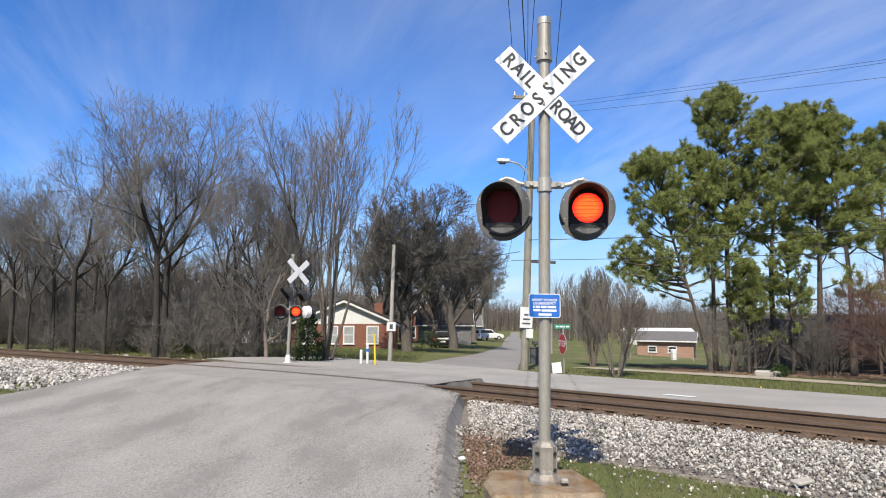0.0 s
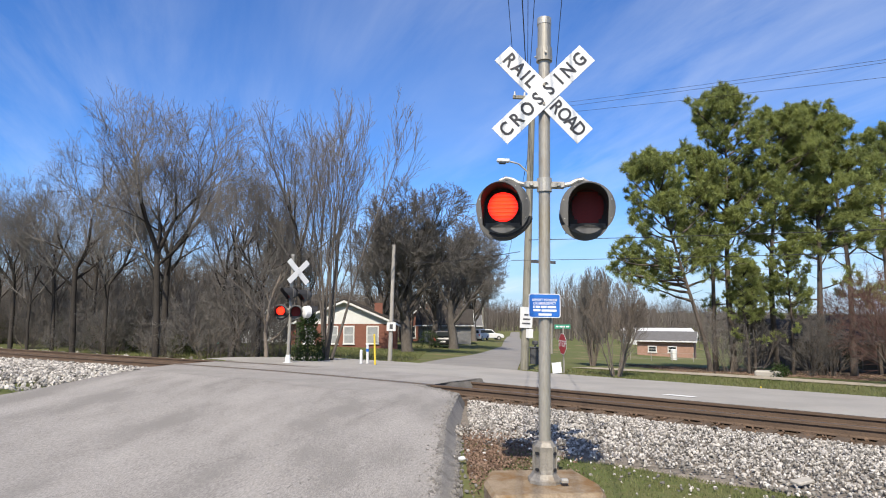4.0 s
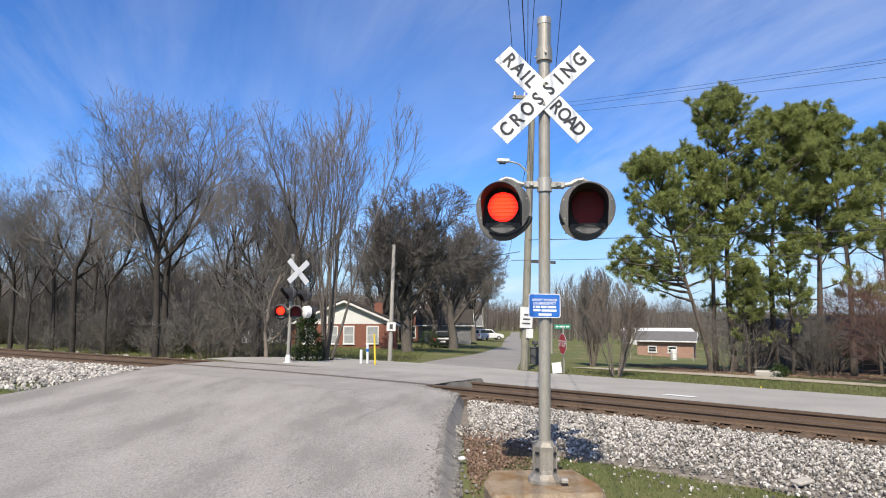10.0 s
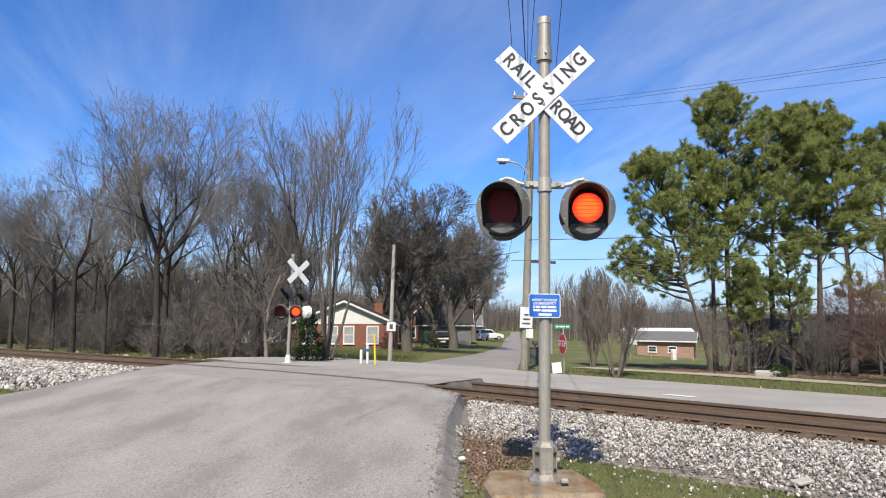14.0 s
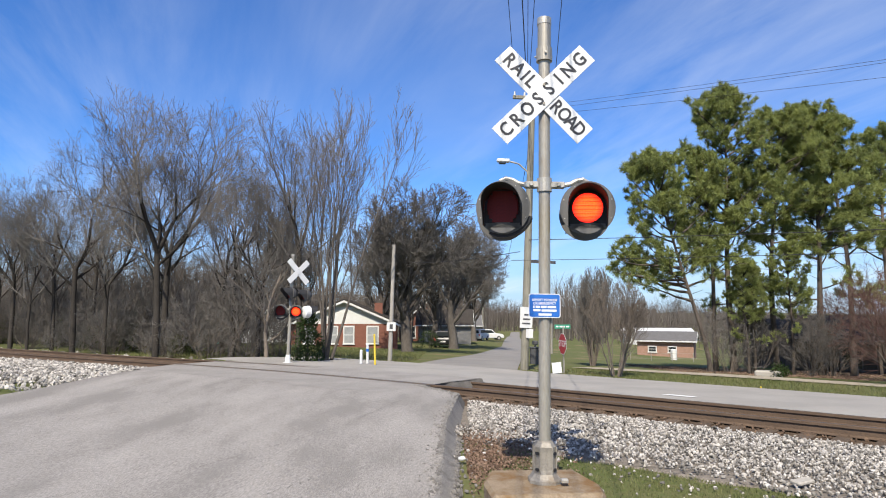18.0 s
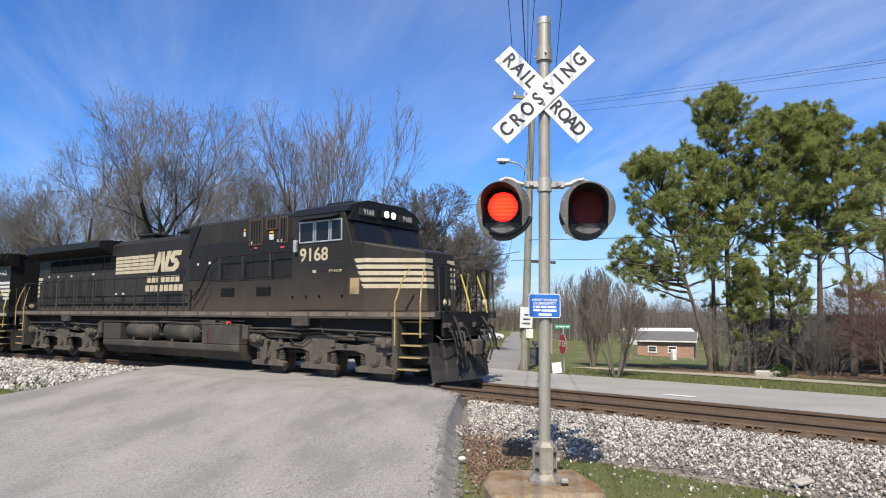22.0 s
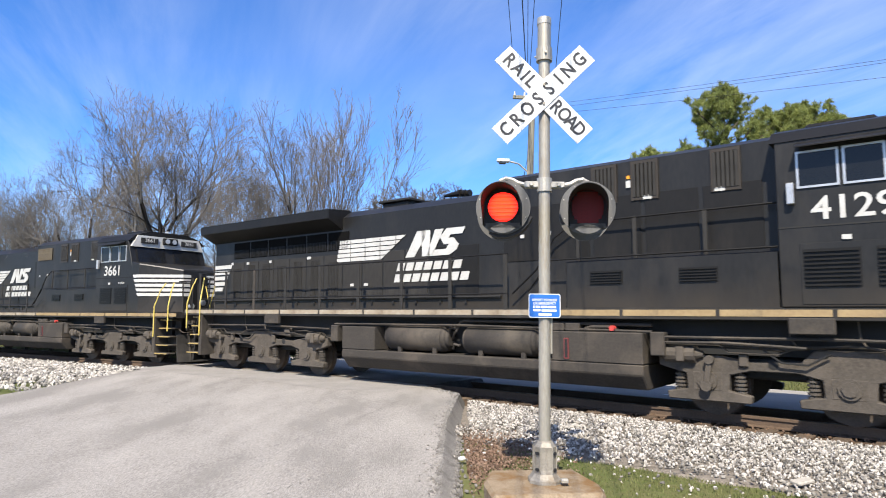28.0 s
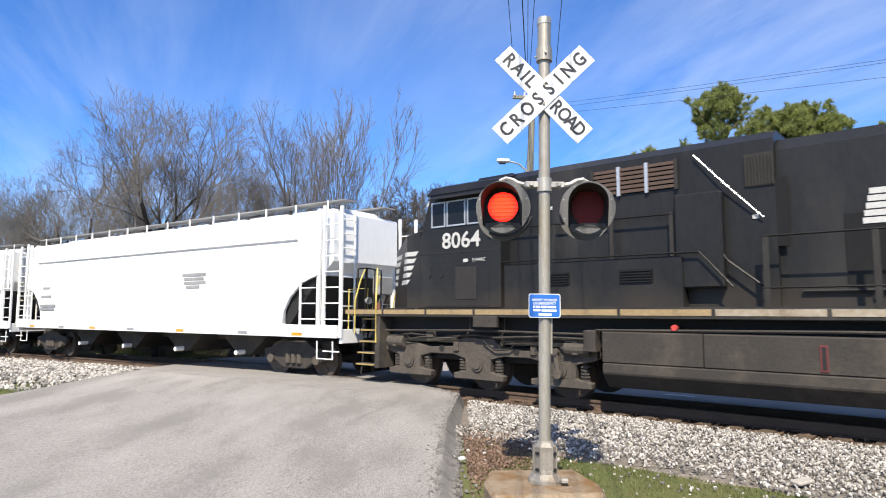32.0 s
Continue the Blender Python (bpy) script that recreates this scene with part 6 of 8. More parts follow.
# ---- covered hoppers ----
def make_hopper():
    h = thing("hopper_car", pose(0, 0, 0), "white covered hopper freight car with grey ends on the rails", "freight car", "freight cars of the train")
    L = 9.0
    def shell():
        # side sheets bulge a little; ends slope in under the body
        bm = bmesh.new()
        sec = [(-1.50, 1.18), (-1.55, 1.6), (-1.58, 2.6), (-1.52, 3.7), (-1.20, 4.38), (-0.6, 4.52), (0.6, 4.52), (1.20, 4.38), (1.52, 3.7), (1.58, 2.6), (1.55, 1.6), (1.50, 1.18)]
        rings = [[bm.verts.new((x, y, z)) for y, z in sec] for x in (-L + 2.02, -L + 2.021, 0, L - 2.021, L - 2.02)]
        for a, b in zip(rings, rings[1:]):
            for k in range(len(sec)):
                bm.faces.new((a[k], a[(k + 1) % len(sec)], b[(k + 1) % len(sec)], b[k]))
        bm.faces.new(rings[0][::-1])
        bm.faces.new(rings[-1])
        bmesh.ops.recalc_face_normals(bm, faces=bm.faces)
        return bm
    part("body", shell(), HOPPER_WHITE, h, "white steel hopper body")
    for e in (-1, 1):
        top = [(-1.575, 2.68), (-1.52, 3.7), (-1.20, 4.38), (-0.6, 4.52), (0.6, 4.52), (1.20, 4.38), (1.52, 3.7), (1.575, 2.68)]
        part("end_bay", extrude_poly(top, min(e * (L - 2.021), e * (L - 0.70)), max(e * (L - 2.021), e * (L - 0.70)), "x"), HOPPER_WHITE, h, "white upper end of the body")
        up = extrude_poly([(e * (L - 0.70), 2.75), (e * (L - 0.42), 3.05), (e * (L - 0.42), 4.32), (e * (L - 0.70), 4.42)], -1.30, 1.30, "y")
        part("end_sheet", up, HOPPER_WHITE, h, "white end sheet")
        # sheet coloured near-black for the shade below the white end
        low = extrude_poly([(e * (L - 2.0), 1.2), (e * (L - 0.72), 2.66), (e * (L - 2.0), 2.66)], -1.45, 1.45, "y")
        part("slope_sheet", low, SHADE_AND_BLACK, h, "sloping end sheet coloured dark for its shade")
        for s in (-1, 1):
            web = [(e * (L - 0.71), 2.68), (e * (L - 1.30), 2.48), (e * (L - 1.72), 2.12), (e * (L - 1.95), 1.75), (e * (L - 2.02), 1.40), (e * (L - 2.02), 2.68)]
            part("side_web", extrude_poly(web, min(s * 1.50, s * 1.58), max(s * 1.50, s * 1.58), "y"), HOPPER_WHITE, h)
        part("end_grab_rail", pipe_bm([(e * (L + 0.05), -1.2, 1.22), (e * (L + 0.05), -1.2, 2.3), (e * (L + 0.05), -0.5, 2.35), (e * (L + 0.05), -0.5, 1.22)], 0.018, 6), RAIL_YELLOW, h, "yellow end grab rail")
        part("brake_housing", box(min(e * (L - 0.40), e * (L - 0.15)), max(e * (L - 0.40), e * (L - 0.15)), 0.2, 0.8, 2.2, 2.7, 0.03), HOPPER_GREY, h)
        for yy in (-1.05, -0.55):
            part("end_ladder_post", box(e * (L - 0.36) - 0.02, e * (L - 0.36) + 0.02, yy - 0.02, yy + 0.02, 1.2, 4.45), HOPPER_WHITE, h)
        for k in range(8):
            part("end_ladder_rung", tube((e * (L - 0.34), -1.05, 1.5 + 0.38 * k), (e * (L - 0.34), -0.55, 1.5 + 0.38 * k), 0.016, seg=6), HOPPER_WHITE, h)
        part("end_platform", box(min(e * (L - 1.5), e * (L + 0.1)), max(e * (L - 1.5), e * (L + 0.1)), -1.5, 1.5, 1.08, 1.22, 0.02), HOPPER_GREY, h)
        part("end_sill", box(min(e * (L + 0.02), e * (L + 0.12)), max(e * (L + 0.02), e * (L + 0.12)), -1.5, 1.5, 0.95, 1.30, 0.01), HOPPER_WHITE, h)
        for s in (-1, 1):
            # corner frame, ladder, grabs
            for x in (L + 0.10, L - 0.50):
                part("ladder_post", box(e * x - 0.04, e * x + 0.04, s * 1.54 - 0.03, s * 1.54 + 0.03, 1.1, 4.40 if x > L - 0.3 else 4.46), HOPPER_WHITE, h)
            for k in range(9):
                part("ladder_rung", shared("hopper_rung", lambda: tube((-0.28, 0, 0), (0.28, 0, 0), 0.016, seg=6), HOPPER_WHITE), HOPPER_WHITE, h).location = (e * (L - 0.20), s * 1.56, 0.75 + k * 0.40)
            part("corner_post", box(e * (L - 0.72) - 0.05, e * (L - 0.72) + 0.05, s * 1.50 - 0.04, s * 1.50 + 0.04, 1.1, 4.40), HOPPER_WHITE, h)
            part("side_ladder_post", box(e * (L - 1.27) - 0.025, e * (L - 1.27) + 0.025, s * 1.62 - 0.02, s * 1.62 + 0.02, 1.2, 2.5), HOPPER_WHITE, h)
            for k in range(3):
                part("side_grab", tube((e * (L - 1.27), s * 1.62, 1.55 + 0.4 * k), (e * (L - 0.72), s * 1.62, 1.55 + 0.4 * k), 0.016, seg=6), HOPPER_WHITE, h)
            part("stirrup", pipe_bm([(e * (L - 0.75), s * 1.5, 1.0), (e * (L - 0.75), s * 1.5, 0.55), (e * (L - 0.2), s * 1.5, 0.55), (e * (L - 0.2), s * 1.5, 1.0)], 0.022, 6), HOPPER_WHITE, h)
    for s in (-1, 1):
        part("side_sill", box(-L + 0.0, L - 0.0, min(s * 1.50, s * 1.60), max(s * 1.50, s * 1.60), 1.08, 1.40, 0.01), HOPPER_WHITE, h, "white side sill")
        part("roof_seam", box(-L + 1.5, L - 1.5, min(s * 1.545, s * 1.56), max(s * 1.545, s * 1.56), 3.62, 3.65), HOPPER_GREY, h)
        part("running_board", box(-L + 0.3, L - 0.3, min(s * 0.55, s * 1.05), max(s * 0.55, s * 1.05), 4.665, 4.69), HOPPER_GREY, h, "grey roof running board")
        for k in range(14):
            x = -L + 0.9 + k * (2 * L - 1.8) / 13
            part("board_bracket", shared("board_bracket", lambda: box(-0.018, 0.018, -0.018, 0.018, 4.30, 4.70), HOPPER_WHITE), HOPPER_WHITE, h).location = (x, s * 1.05, 0)
        for i, x in enumerate((-7.6, -5.2, -2.9, -0.4, 2.4, 5.4, 7.6)):
            part("reflector", box(x - 0.2, x + 0.2, min(s * 1.60, s * 1.606), max(s * 1.60, s * 1.606), 1.12, 1.20), ORANGE_DECAL if i % 2 == 0 else HOPPER_GREY, h, "orange reflector strip")
        for x0, x1, z in ((-6.9, -6.3, 2.62), (-7.0, -6.2, 2.30), (-7.1, -5.8, 1.95), (-7.1, -5.9, 1.82), (2.4, 3.6, 2.85), (2.5, 3.5, 2.72), (2.5, 3.6, 2.60), (2.6, 3.3, 2.48), (1.2, 1.9, 1.25)):
            part("text_bar", box(s * -x0 if s > 0 else x0, s * -x1 if s > 0 else x1, s * 1.586 - 0.003, s * 1.586 + 0.003, z - 0.045, z + 0.045), HOPPER_GREY, h)
    part("center_sill", box(-L, L, -0.25, 0.25, 0.85, 1.15), LOCO_DUSTY, h)
    for x in (-4.6, -1.55, 1.55, 4.6):
        o = extrude_poly([(x - 1.25, 1.2), (x - 0.28, 0.48), (x + 0.28, 0.48), (x + 1.25, 1.2)], -0.9, 0.9, "y")
        part("outlet_hopper", o, LOCO_DUSTY, h, "dark outlet chute")
        for s in (-1, 1):
            part("gate_handle", tube((x, s * 0.9, 0.55), (x, s * 1.2, 0.55), 0.07, seg=10), HOPPER_WHITE, h)
    for k in range(8):
        x = -L + 2.2 + k * (2 * L - 4.4) / 7
        part("roof_hatch", box(x - 0.85, x + 0.85, -0.38, 0.38, 4.50, 4.62, 0.03), HOPPER_WHITE, h)
    for e in (-1, 1):
        t = new("truck")
        t.parent = h
        t.location = (e * 7.0, 0, 0)
        prof = [(-1.25, 0.62), (-1.2, 0.72), (-0.75, 0.78), (-0.45, 0.95), (0.45, 0.95), (0.75, 0.78), (1.2, 0.72), (1.25, 0.62), (1.1, 0.42), (0.72, 0.38), (0.42, 0.22), (-0.42, 0.22), (-0.72, 0.38), (-1.1, 0.42)]
        for s in (-1, 1):
            part("side_frame", shared("hopper_side_frame", lambda: extrude_poly(prof, -0.07, 0.07, "y", 0.015), LOCO_DUSTY), LOCO_DUSTY, t).location = (0, s * 1.05, 0)
            for k in (-1, 1):
                part("bearing_cap", shared("bearing_cap", lambda: tube((0, -0.1, 0), (0, 0.1, 0), 0.12, seg=14), TRUCK_GREY), TRUCK_GREY, t).location = (k * 0.89, s * 1.10, 0.46)
            for dx in (-0.22, 0, 0.22):
                part("coil_spring", shared("hopper_spring", lambda: tube((0, 0, 0.36), (0, 0, 0.62), 0.09, seg=10), TRUCK_GREY), TRUCK_GREY, t).location = (dx, s * 1.12, 0)
        part("bolster", box(-0.25, 0.25, -1.1, 1.1, 0.55, 0.85), LOCO_DUSTY, t)
        for k in (-1, 1):
            w = part("wheelset", shared("wheelset_hopper", lambda: wheelset_bm(0.46), WHEEL_STEEL), WHEEL_STEEL, t)
            w.location = (k * 0.89, 0, 0.46)
            WHEELSETS.append((w, h, k * 0.89, 0.46))
    for e in (-1, 1):
        bm = box(min(e * (L - 0.1), e * (L + 0.4)), max(e * (L - 0.1), e * (L + 0.4)), -0.12, 0.12, 0.78, 1.0, 0.02)
        add_box(bm, min(e * (L + 0.36), e * (L + 0.54)), max(e * (L + 0.36), e * (L + 0.54)), -0.2, 0.16, 0.70, 1.06, 0.04)
        part("coupler", bm, TRUCK_GREY, h)
    return h


HOPPER_LENGTH = 19.0
hopper = make_hopper()
TRAIN.append((hopper, 0, 7.0, HOPPER_LENGTH))
hopper_two = copy_thing(hopper, pose(0, 0, 0))
for w in hopper_two.children_recursive:
    if w.name.startswith("wheelset"):
        WHEELSETS.append((w, hopper_two, w.location.x, 0.46))
TRAIN.append((hopper_two, 0, 7.0, HOPPER_LENGTH))

# ---- trees ----
def tubes_mesh(name, lines, material):
    """Tapered branches, given as (points, radii, sides), as one mesh."""
    verts, faces = [], []
    for pts, radii, n in lines:
        base = len(verts)
        last = None
        for i, (p, r) in enumerate(zip(pts, radii)):
            a = pts[max(i - 1, 0)]
            b = pts[min(i + 1, len(pts) - 1)]
            d = (b - a).normalized()
            ref = Vector((1, 0, 0)) if abs(d.x) < 0.8 else Vector((0, 1, 0))
            u = d.cross(ref).normalized()
            v = d.cross(u)
            for k in range(n):
                c, s = TRIG[n][k]
                verts.append((p.x + r * (u.x * c + v.x * s), p.y + r * (u.y * c + v.y * s), p.z + r * (u.z * c + v.z * s)))
        for i in range(len(pts) - 1):
            o = base + i * n
            for k in range(n):
                k2 = (k + 1) % n
                faces.append((o + k, o + k2, o + n + k2, o + n + k))
    return mesh_from(name, verts, faces, material, smooth=True)


TRIG = {n: [(math.cos(2 * math.pi * k / n), math.sin(2 * math.pi * k / n)) for k in range(n)] for n in (3, 4, 5, 6, 8)}


def grow(seed, height, r0, kids=(10, 7, 5, 4), angle=(48, 42, 40, 42), ratio=(0.55, 0.5, 0.5, 0.55), bare=0.28, up=0.10, wiggle=0.16, stems=1, fan=12, min_r=0.006, lean=(0, 0), thin=0.62, taper=0.82, env=None, inner=0.18):
    """A bare tree: branches in levels; gives trunk lines and crown lines."""
    rng = random.Random(seed)
    out = [[], []]
    def rnd():
        return Vector((rng.uniform(-1, 1), rng.uniform(-1, 1), rng.uniform(-1, 1)))
    def shoot(p, d, length, r, level):
        n = 2 if level >= len(kids) else (9, 7, 5, 4, 3)[level]
        pts, rad, dirs = [p.copy()], [r], [d.copy()]
        for i in range(n):
            d = (d + rnd() * wiggle * (0.6 if level == 0 else 1.0 if level == 1 else 1.5) + Vector((0, 0, up if level else 0.06))).normalized()
            q = p + d * (length / n)
            if env and level and ((q.x / env[1]) ** 2 + (q.y / env[1]) ** 2 + ((q.z - env[0]) / env[2]) ** 2) > 1 and q.z > env[0] - 0.6 * env[2] and i:
                break
            p = q
            pts.append(p.copy())
            dirs.append(d.copy())
            rad.append(max(min_r, r * (1 - (taper if level == 0 else 0.82) * ((i + 1) / n) ** 0.9)))
        if level == 0:
            rad[-2], rad[-1] = rad[-2] * 0.6, min(rad[-1], 0.02)
            rad[0] *= 1.35
        out[0 if level < 2 else 1].append((pts, rad, (8, 5, 4, 3, 3)[level]))
        if level >= len(kids):
            return
        c = kids[level]
        n = len(pts) - 1
        for j in range(c):
            first = bare if level == 0 else inner
            f = first + (1 - first) * ((j + rng.uniform(0.1, 0.9)) / c)
            i = min(n - 1, int(f * n))
            g = f * n - i
            q = pts[i].lerp(pts[i + 1], g)
            dd = dirs[i + 1]
            side = dd.cross(rnd()).normalized()
            a = radians(angle[level] * rng.uniform(0.65, 1.25))
            nd = (dd * math.cos(a) + side * math.sin(a)).normalized()
            shoot(q, nd, length * ratio[level] * rng.uniform(0.7, 1.25) * (1.15 - 0.55 * f), max(min_r, (rad[i] * (1 - g) + rad[i + 1] * g) * thin), level + 1)
    for s in range(stems):
        a = rng.uniform(0, 6.28)
        t = radians(fan * rng.uniform(0.4, 1.0)) if stems > 1 else 0.0
        d = Vector((math.cos(a) * math.sin(t) + lean[0], math.sin(a) * math.sin(t) + lean[1], math.cos(t))).normalized()
        shoot(Vector((math.cos(a) * 0.08 * (stems > 1), math.sin(a) * 0.08 * (stems > 1), -0.15)), d, height * rng.uniform(0.82, 1.0), r0 * (0.8 if stems > 1 else 1), 0)
    return out


def forked(seed, trunk, r0, first, spread, levels=7, limbs=(), up=0.05, wiggle=0.12, min_r=0.005, shrink=0.79):
    """A bare tree whose limbs part in two or three again and again; gives trunk lines and crown lines."""
    rng = random.Random(seed)
    out = [[], []]
    def rnd():
        return Vector((rng.uniform(-1, 1), rng.uniform(-1, 1), rng.uniform(-1, 1)))
    def bent(p, d, length, r, r1, n, w, lift):
        pts, rad = [p.copy()], [r]
        for i in range(n):
            d = (d + rnd() * w + Vector((0, 0, lift))).normalized()
            p = p + d * (length / n)
            pts.append(p.copy())
            rad.append(max(min_r * 0.8, r + (r1 - r) * (i + 1) / n))
        return pts, rad, d
    def turned(d, a, side):
        return (d * math.cos(a) + side * math.sin(a)).normalized()
    def twig(p, d, length, depth):
        pts, rad, e = bent(p, d, length, min_r * (1.15 if depth else 1.0), min_r * 0.8, 3, 0.16, 0.05)
        out[1].append((pts, rad, 3))
        for _ in range(2 if depth else 0):
            q = pts[rng.randint(1, 2)].lerp(pts[3], rng.uniform(0, 0.6))
            twig(q, turned(e, radians(rng.uniform(20, 48)), e.cross(rnd()).normalized()), length * rng.uniform(0.4, 0.65), depth - 1)
    def limb(p, d, length, r, level):
        r1 = max(min_r, r * 0.80)
        pts, rad, e = bent(p, d, length, r, r1, 4, wiggle * (0.5 + 0.13 * level), up * min(level, 4) / 4)
        out[0 if level < 3 else 1].append((pts, rad, (8, 6, 5, 4, 4, 3, 3, 3, 3)[level]))
        if level >= 3:
            for _ in range(rng.randint(1, 2)):
                k = rng.randint(0, 3)
                q = pts[k].lerp(pts[k + 1], rng.random())
                twig(q, turned(e, radians(rng.uniform(25, 60)), e.cross(rnd()).normalized()), rng.uniform(0.35, 0.85), 1)
        if level >= levels:
            twig(pts[-1], e, 0.5, 1)
            return
        side = e.cross(rnd()).normalized()
        k = 3 if rng.random() < 0.16 or level == 0 else 2
        turn0 = radians(spread * (1.25 if level == 0 else 1.0))
        for j in range(k):
            about = Matrix.Rotation(2 * math.pi * j / k + rng.uniform(-0.5, 0.5), 3, e) @ side
            a = turn0 * (rng.uniform(0.3, 0.7) if j == 0 else rng.uniform(0.75, 1.3))
            limb(pts[-1], turned(e, a, about), (first if level == 0 else length) * shrink * rng.uniform(0.78, 1.22), r1 * (0.88, 0.70, 0.60)[j], level + 1)
    limb(Vector((0, 0, -0.15)), Vector((0, 0, 1)), trunk, r0, 0)
    for z, d, length, r in limbs:
        limb(Vector((0, 0, z)), Vector(d).normalized(), length, r, 2)
    return out


def tree_kind(name, lines, bark, twig, label, category, group):
    t = thing(name, pose(0, 0, -500), label, category, group)
    part("trunk", tubes_mesh("trunk", lines[0], bark), bark, t)
    part("crown", tubes_mesh("crown", lines[1], twig), twig, t, "leafless twigs")
    return t


def plant(src, x, y, scale=1.0, turn=0.0, sink=0.0, tall=1.0, tilt=0.0):
    m = pose(x, y, ground_z(x, y) - sink, 0, tilt, turn)
    if src.location.z < -400:
        c = src
        c.matrix_basis = m
    else:
        c = copy_thing(src, m)
    c.scale = (scale, scale, scale * tall)
    return c


BIG = tree_kind("bare_tree", forked(11, 4.7, 0.155, 1.9, 27, limbs=((4.1, (0.8, -0.15, 0.62), 1.9, 0.08), (3.6, (-0.7, 0.3, 0.6), 1.5, 0.065))), BARK_DARK, TWIG, "tall leafless tree with dark bark and broadly forking limbs", "tree", "bare trees")
BIG_B = tree_kind("bare_tree", forked(29, 4.9, 0.12, 2.0, 21, levels=6, limbs=((3.4, (-0.6, -0.2, 0.7), 1.4, 0.055), (3.8, (0.65, 0.3, 0.7), 1.4, 0.055))), BARK_DARK, TWIG, "slender leafless tree with rising forked limbs at the wood's edge", "tree", "bare trees")
FAN = tree_kind("bare_tree", grow(37, 8.2, 0.075, kids=(8, 6, 5), angle=(20, 22, 26), ratio=(0.50, 0.50, 0.5), bare=0.30, up=0.12, wiggle=0.13, stems=7, fan=16, min_r=0.0055, lean=(0.16, 0)), BARK, TWIG, "leafless tree with several upright leaning stems beside the street", "tree", "bare trees")
ROUND = tree_kind("bare_tree", grow(41, 3.2, 0.22, kids=(12, 12, 10, 8), angle=(42, 42, 44, 46), ratio=(1.45, 0.56, 0.50, 0.48), bare=0.42, up=0.09, wiggle=0.20, min_r=0.0070, thin=0.58, taper=0.45, env=(4.0, 3.0, 2.5), inner=0.30), BARK, TWIG, "thick-trunked leafless tree with a dense rounded crown on the lawn", "tree", "round-crowned trees")
WOOD = tree_kind("bare_tree", grow(53, 7.2, 0.11, kids=(15, 11, 8), angle=(44, 44, 44), ratio=(0.46, 0.52, 0.5, 0.5), bare=0.12, up=0.09, wiggle=0.30, min_r=0.008), BARK_PALE, TWIG, "thin grey leafless woodland tree", "tree", "woodland trees")
WOOD_B = tree_kind("bare_tree", grow(59, 7.0, 0.13, kids=(14, 11, 8), angle=(50, 46, 44), ratio=(0.52, 0.54, 0.5, 0.5), bare=0.16, up=0.08, wiggle=0.32, min_r=0.008, lean=(0.1, 0.05)), BARK, TWIG, "dark leafless woodland tree", "tree", "woodland trees")
BRUSH = tree_kind("brush", grow(61, 2.9, 0.022, kids=(7, 6, 4), angle=(38, 42, 42), ratio=(0.5, 0.5, 0.5), bare=0.1, up=0.06, stems=9, fan=42, min_r=0.006), BARK_PALE, TWIG, "tangled leafless brush beside the track", "shrub", "brush")
VASE = tree_kind("bare_shrub", grow(67, 2.8, 0.034, kids=(8, 7, 5), angle=(30, 32, 32), ratio=(0.52, 0.50, 0.52), bare=0.26, up=0.10, wiggle=0.10, stems=11, fan=26, min_r=0.0040, env=(1.75, 1.15, 1.6)), BARK_PALE, BARK_PALE, "bare multi-stemmed ornamental shrub with pale trunks on the verge", "shrub", "")
DOME = tree_kind("bare_shrub", grow(73, 4.1, 0.030, kids=(9, 7, 4), angle=(20, 26, 30), ratio=(0.42, 0.50, 0.52), bare=0.15, up=0.12, wiggle=0.08, stems=22, fan=15, min_r=0.0050, env=(2.6, 1.4, 2.3)), BARK_PALE, TWIG, "dense upright leafless shrub with a rounded top on the lawn", "shrub", "")
RED = tree_kind("bare_shrub", grow(71, 3.9, 0.035, kids=(10, 8, 5), angle=(38, 38, 38), ratio=(0.62, 0.52, 0.5), bare=0.12, up=0.02, wiggle=0.2, stems=9, fan=42, min_r=0.004), BARK_PALE, TWIG_RED, "bare spreading shrub with reddish twigs beside the path", "shrub", "")

plant(BIG, -12.1, 26.9, 0.98, 0)
plant(BIG, -12.6, 28.8, 0.98, 150)
plant(BIG_B, -9.4, 33.0, 0.92, 280)
plant(BIG_B, -20.2, 33.0, 0.80, 30)
plant(BIG, -17.4, 30.0, 0.86, 75)
plant(BIG, -15.7, 29.6, 0.70, 140)
plant(BIG_B, -5.9, 26.0, 0.94, 100)
plant(FAN, -4.5, 24.8, 1.08, 0)
plant(BIG_B, -9.3, 28.2, 0.80, 160)
plant(BIG, -7.6, 26.2, 0.66, 250)
plant(WOOD_B, -8.9, 26.6, 0.85, 30)
plant(WOOD, -7.0, 25.4, 0.80, 80, tilt=4)
plant(ROUND, -2.45, 44.5, 1.95, 40)
plant(ROUND, 0.95, 57.5, 2.0, 130)
plant(ROUND, -0.9, 64.0, 1.95, 310)
plant(ROUND, -6.5, 66.0, 2.0, 200)
plant(ROUND, 4.2, 86.0, 2.0, 15)
plant(ROUND, -15.5, 66.0, 2.0, 290)
plant(BIG, -14.3, 32.4, 0.80, 110)
plant(BIG_B, -10.6, 30.6, 0.80, 220)
plant(BIG, -22.5, 33.2, 0.73, 320)
plant(BIG_B, -25.4, 34.0, 0.74, 10)
plant(BIG_B, -19.0, 34.5, 0.82, 200)
plant(BIG_B, -7.6, 31.5, 0.86, 40)
plant(BIG_B, -24.0, 35.5, 0.76, 120)
plant(BIG, -27.0, 38.5, 0.74, 200)
plant(BIG_B, -20.5, 31.5, 0.6, 300)
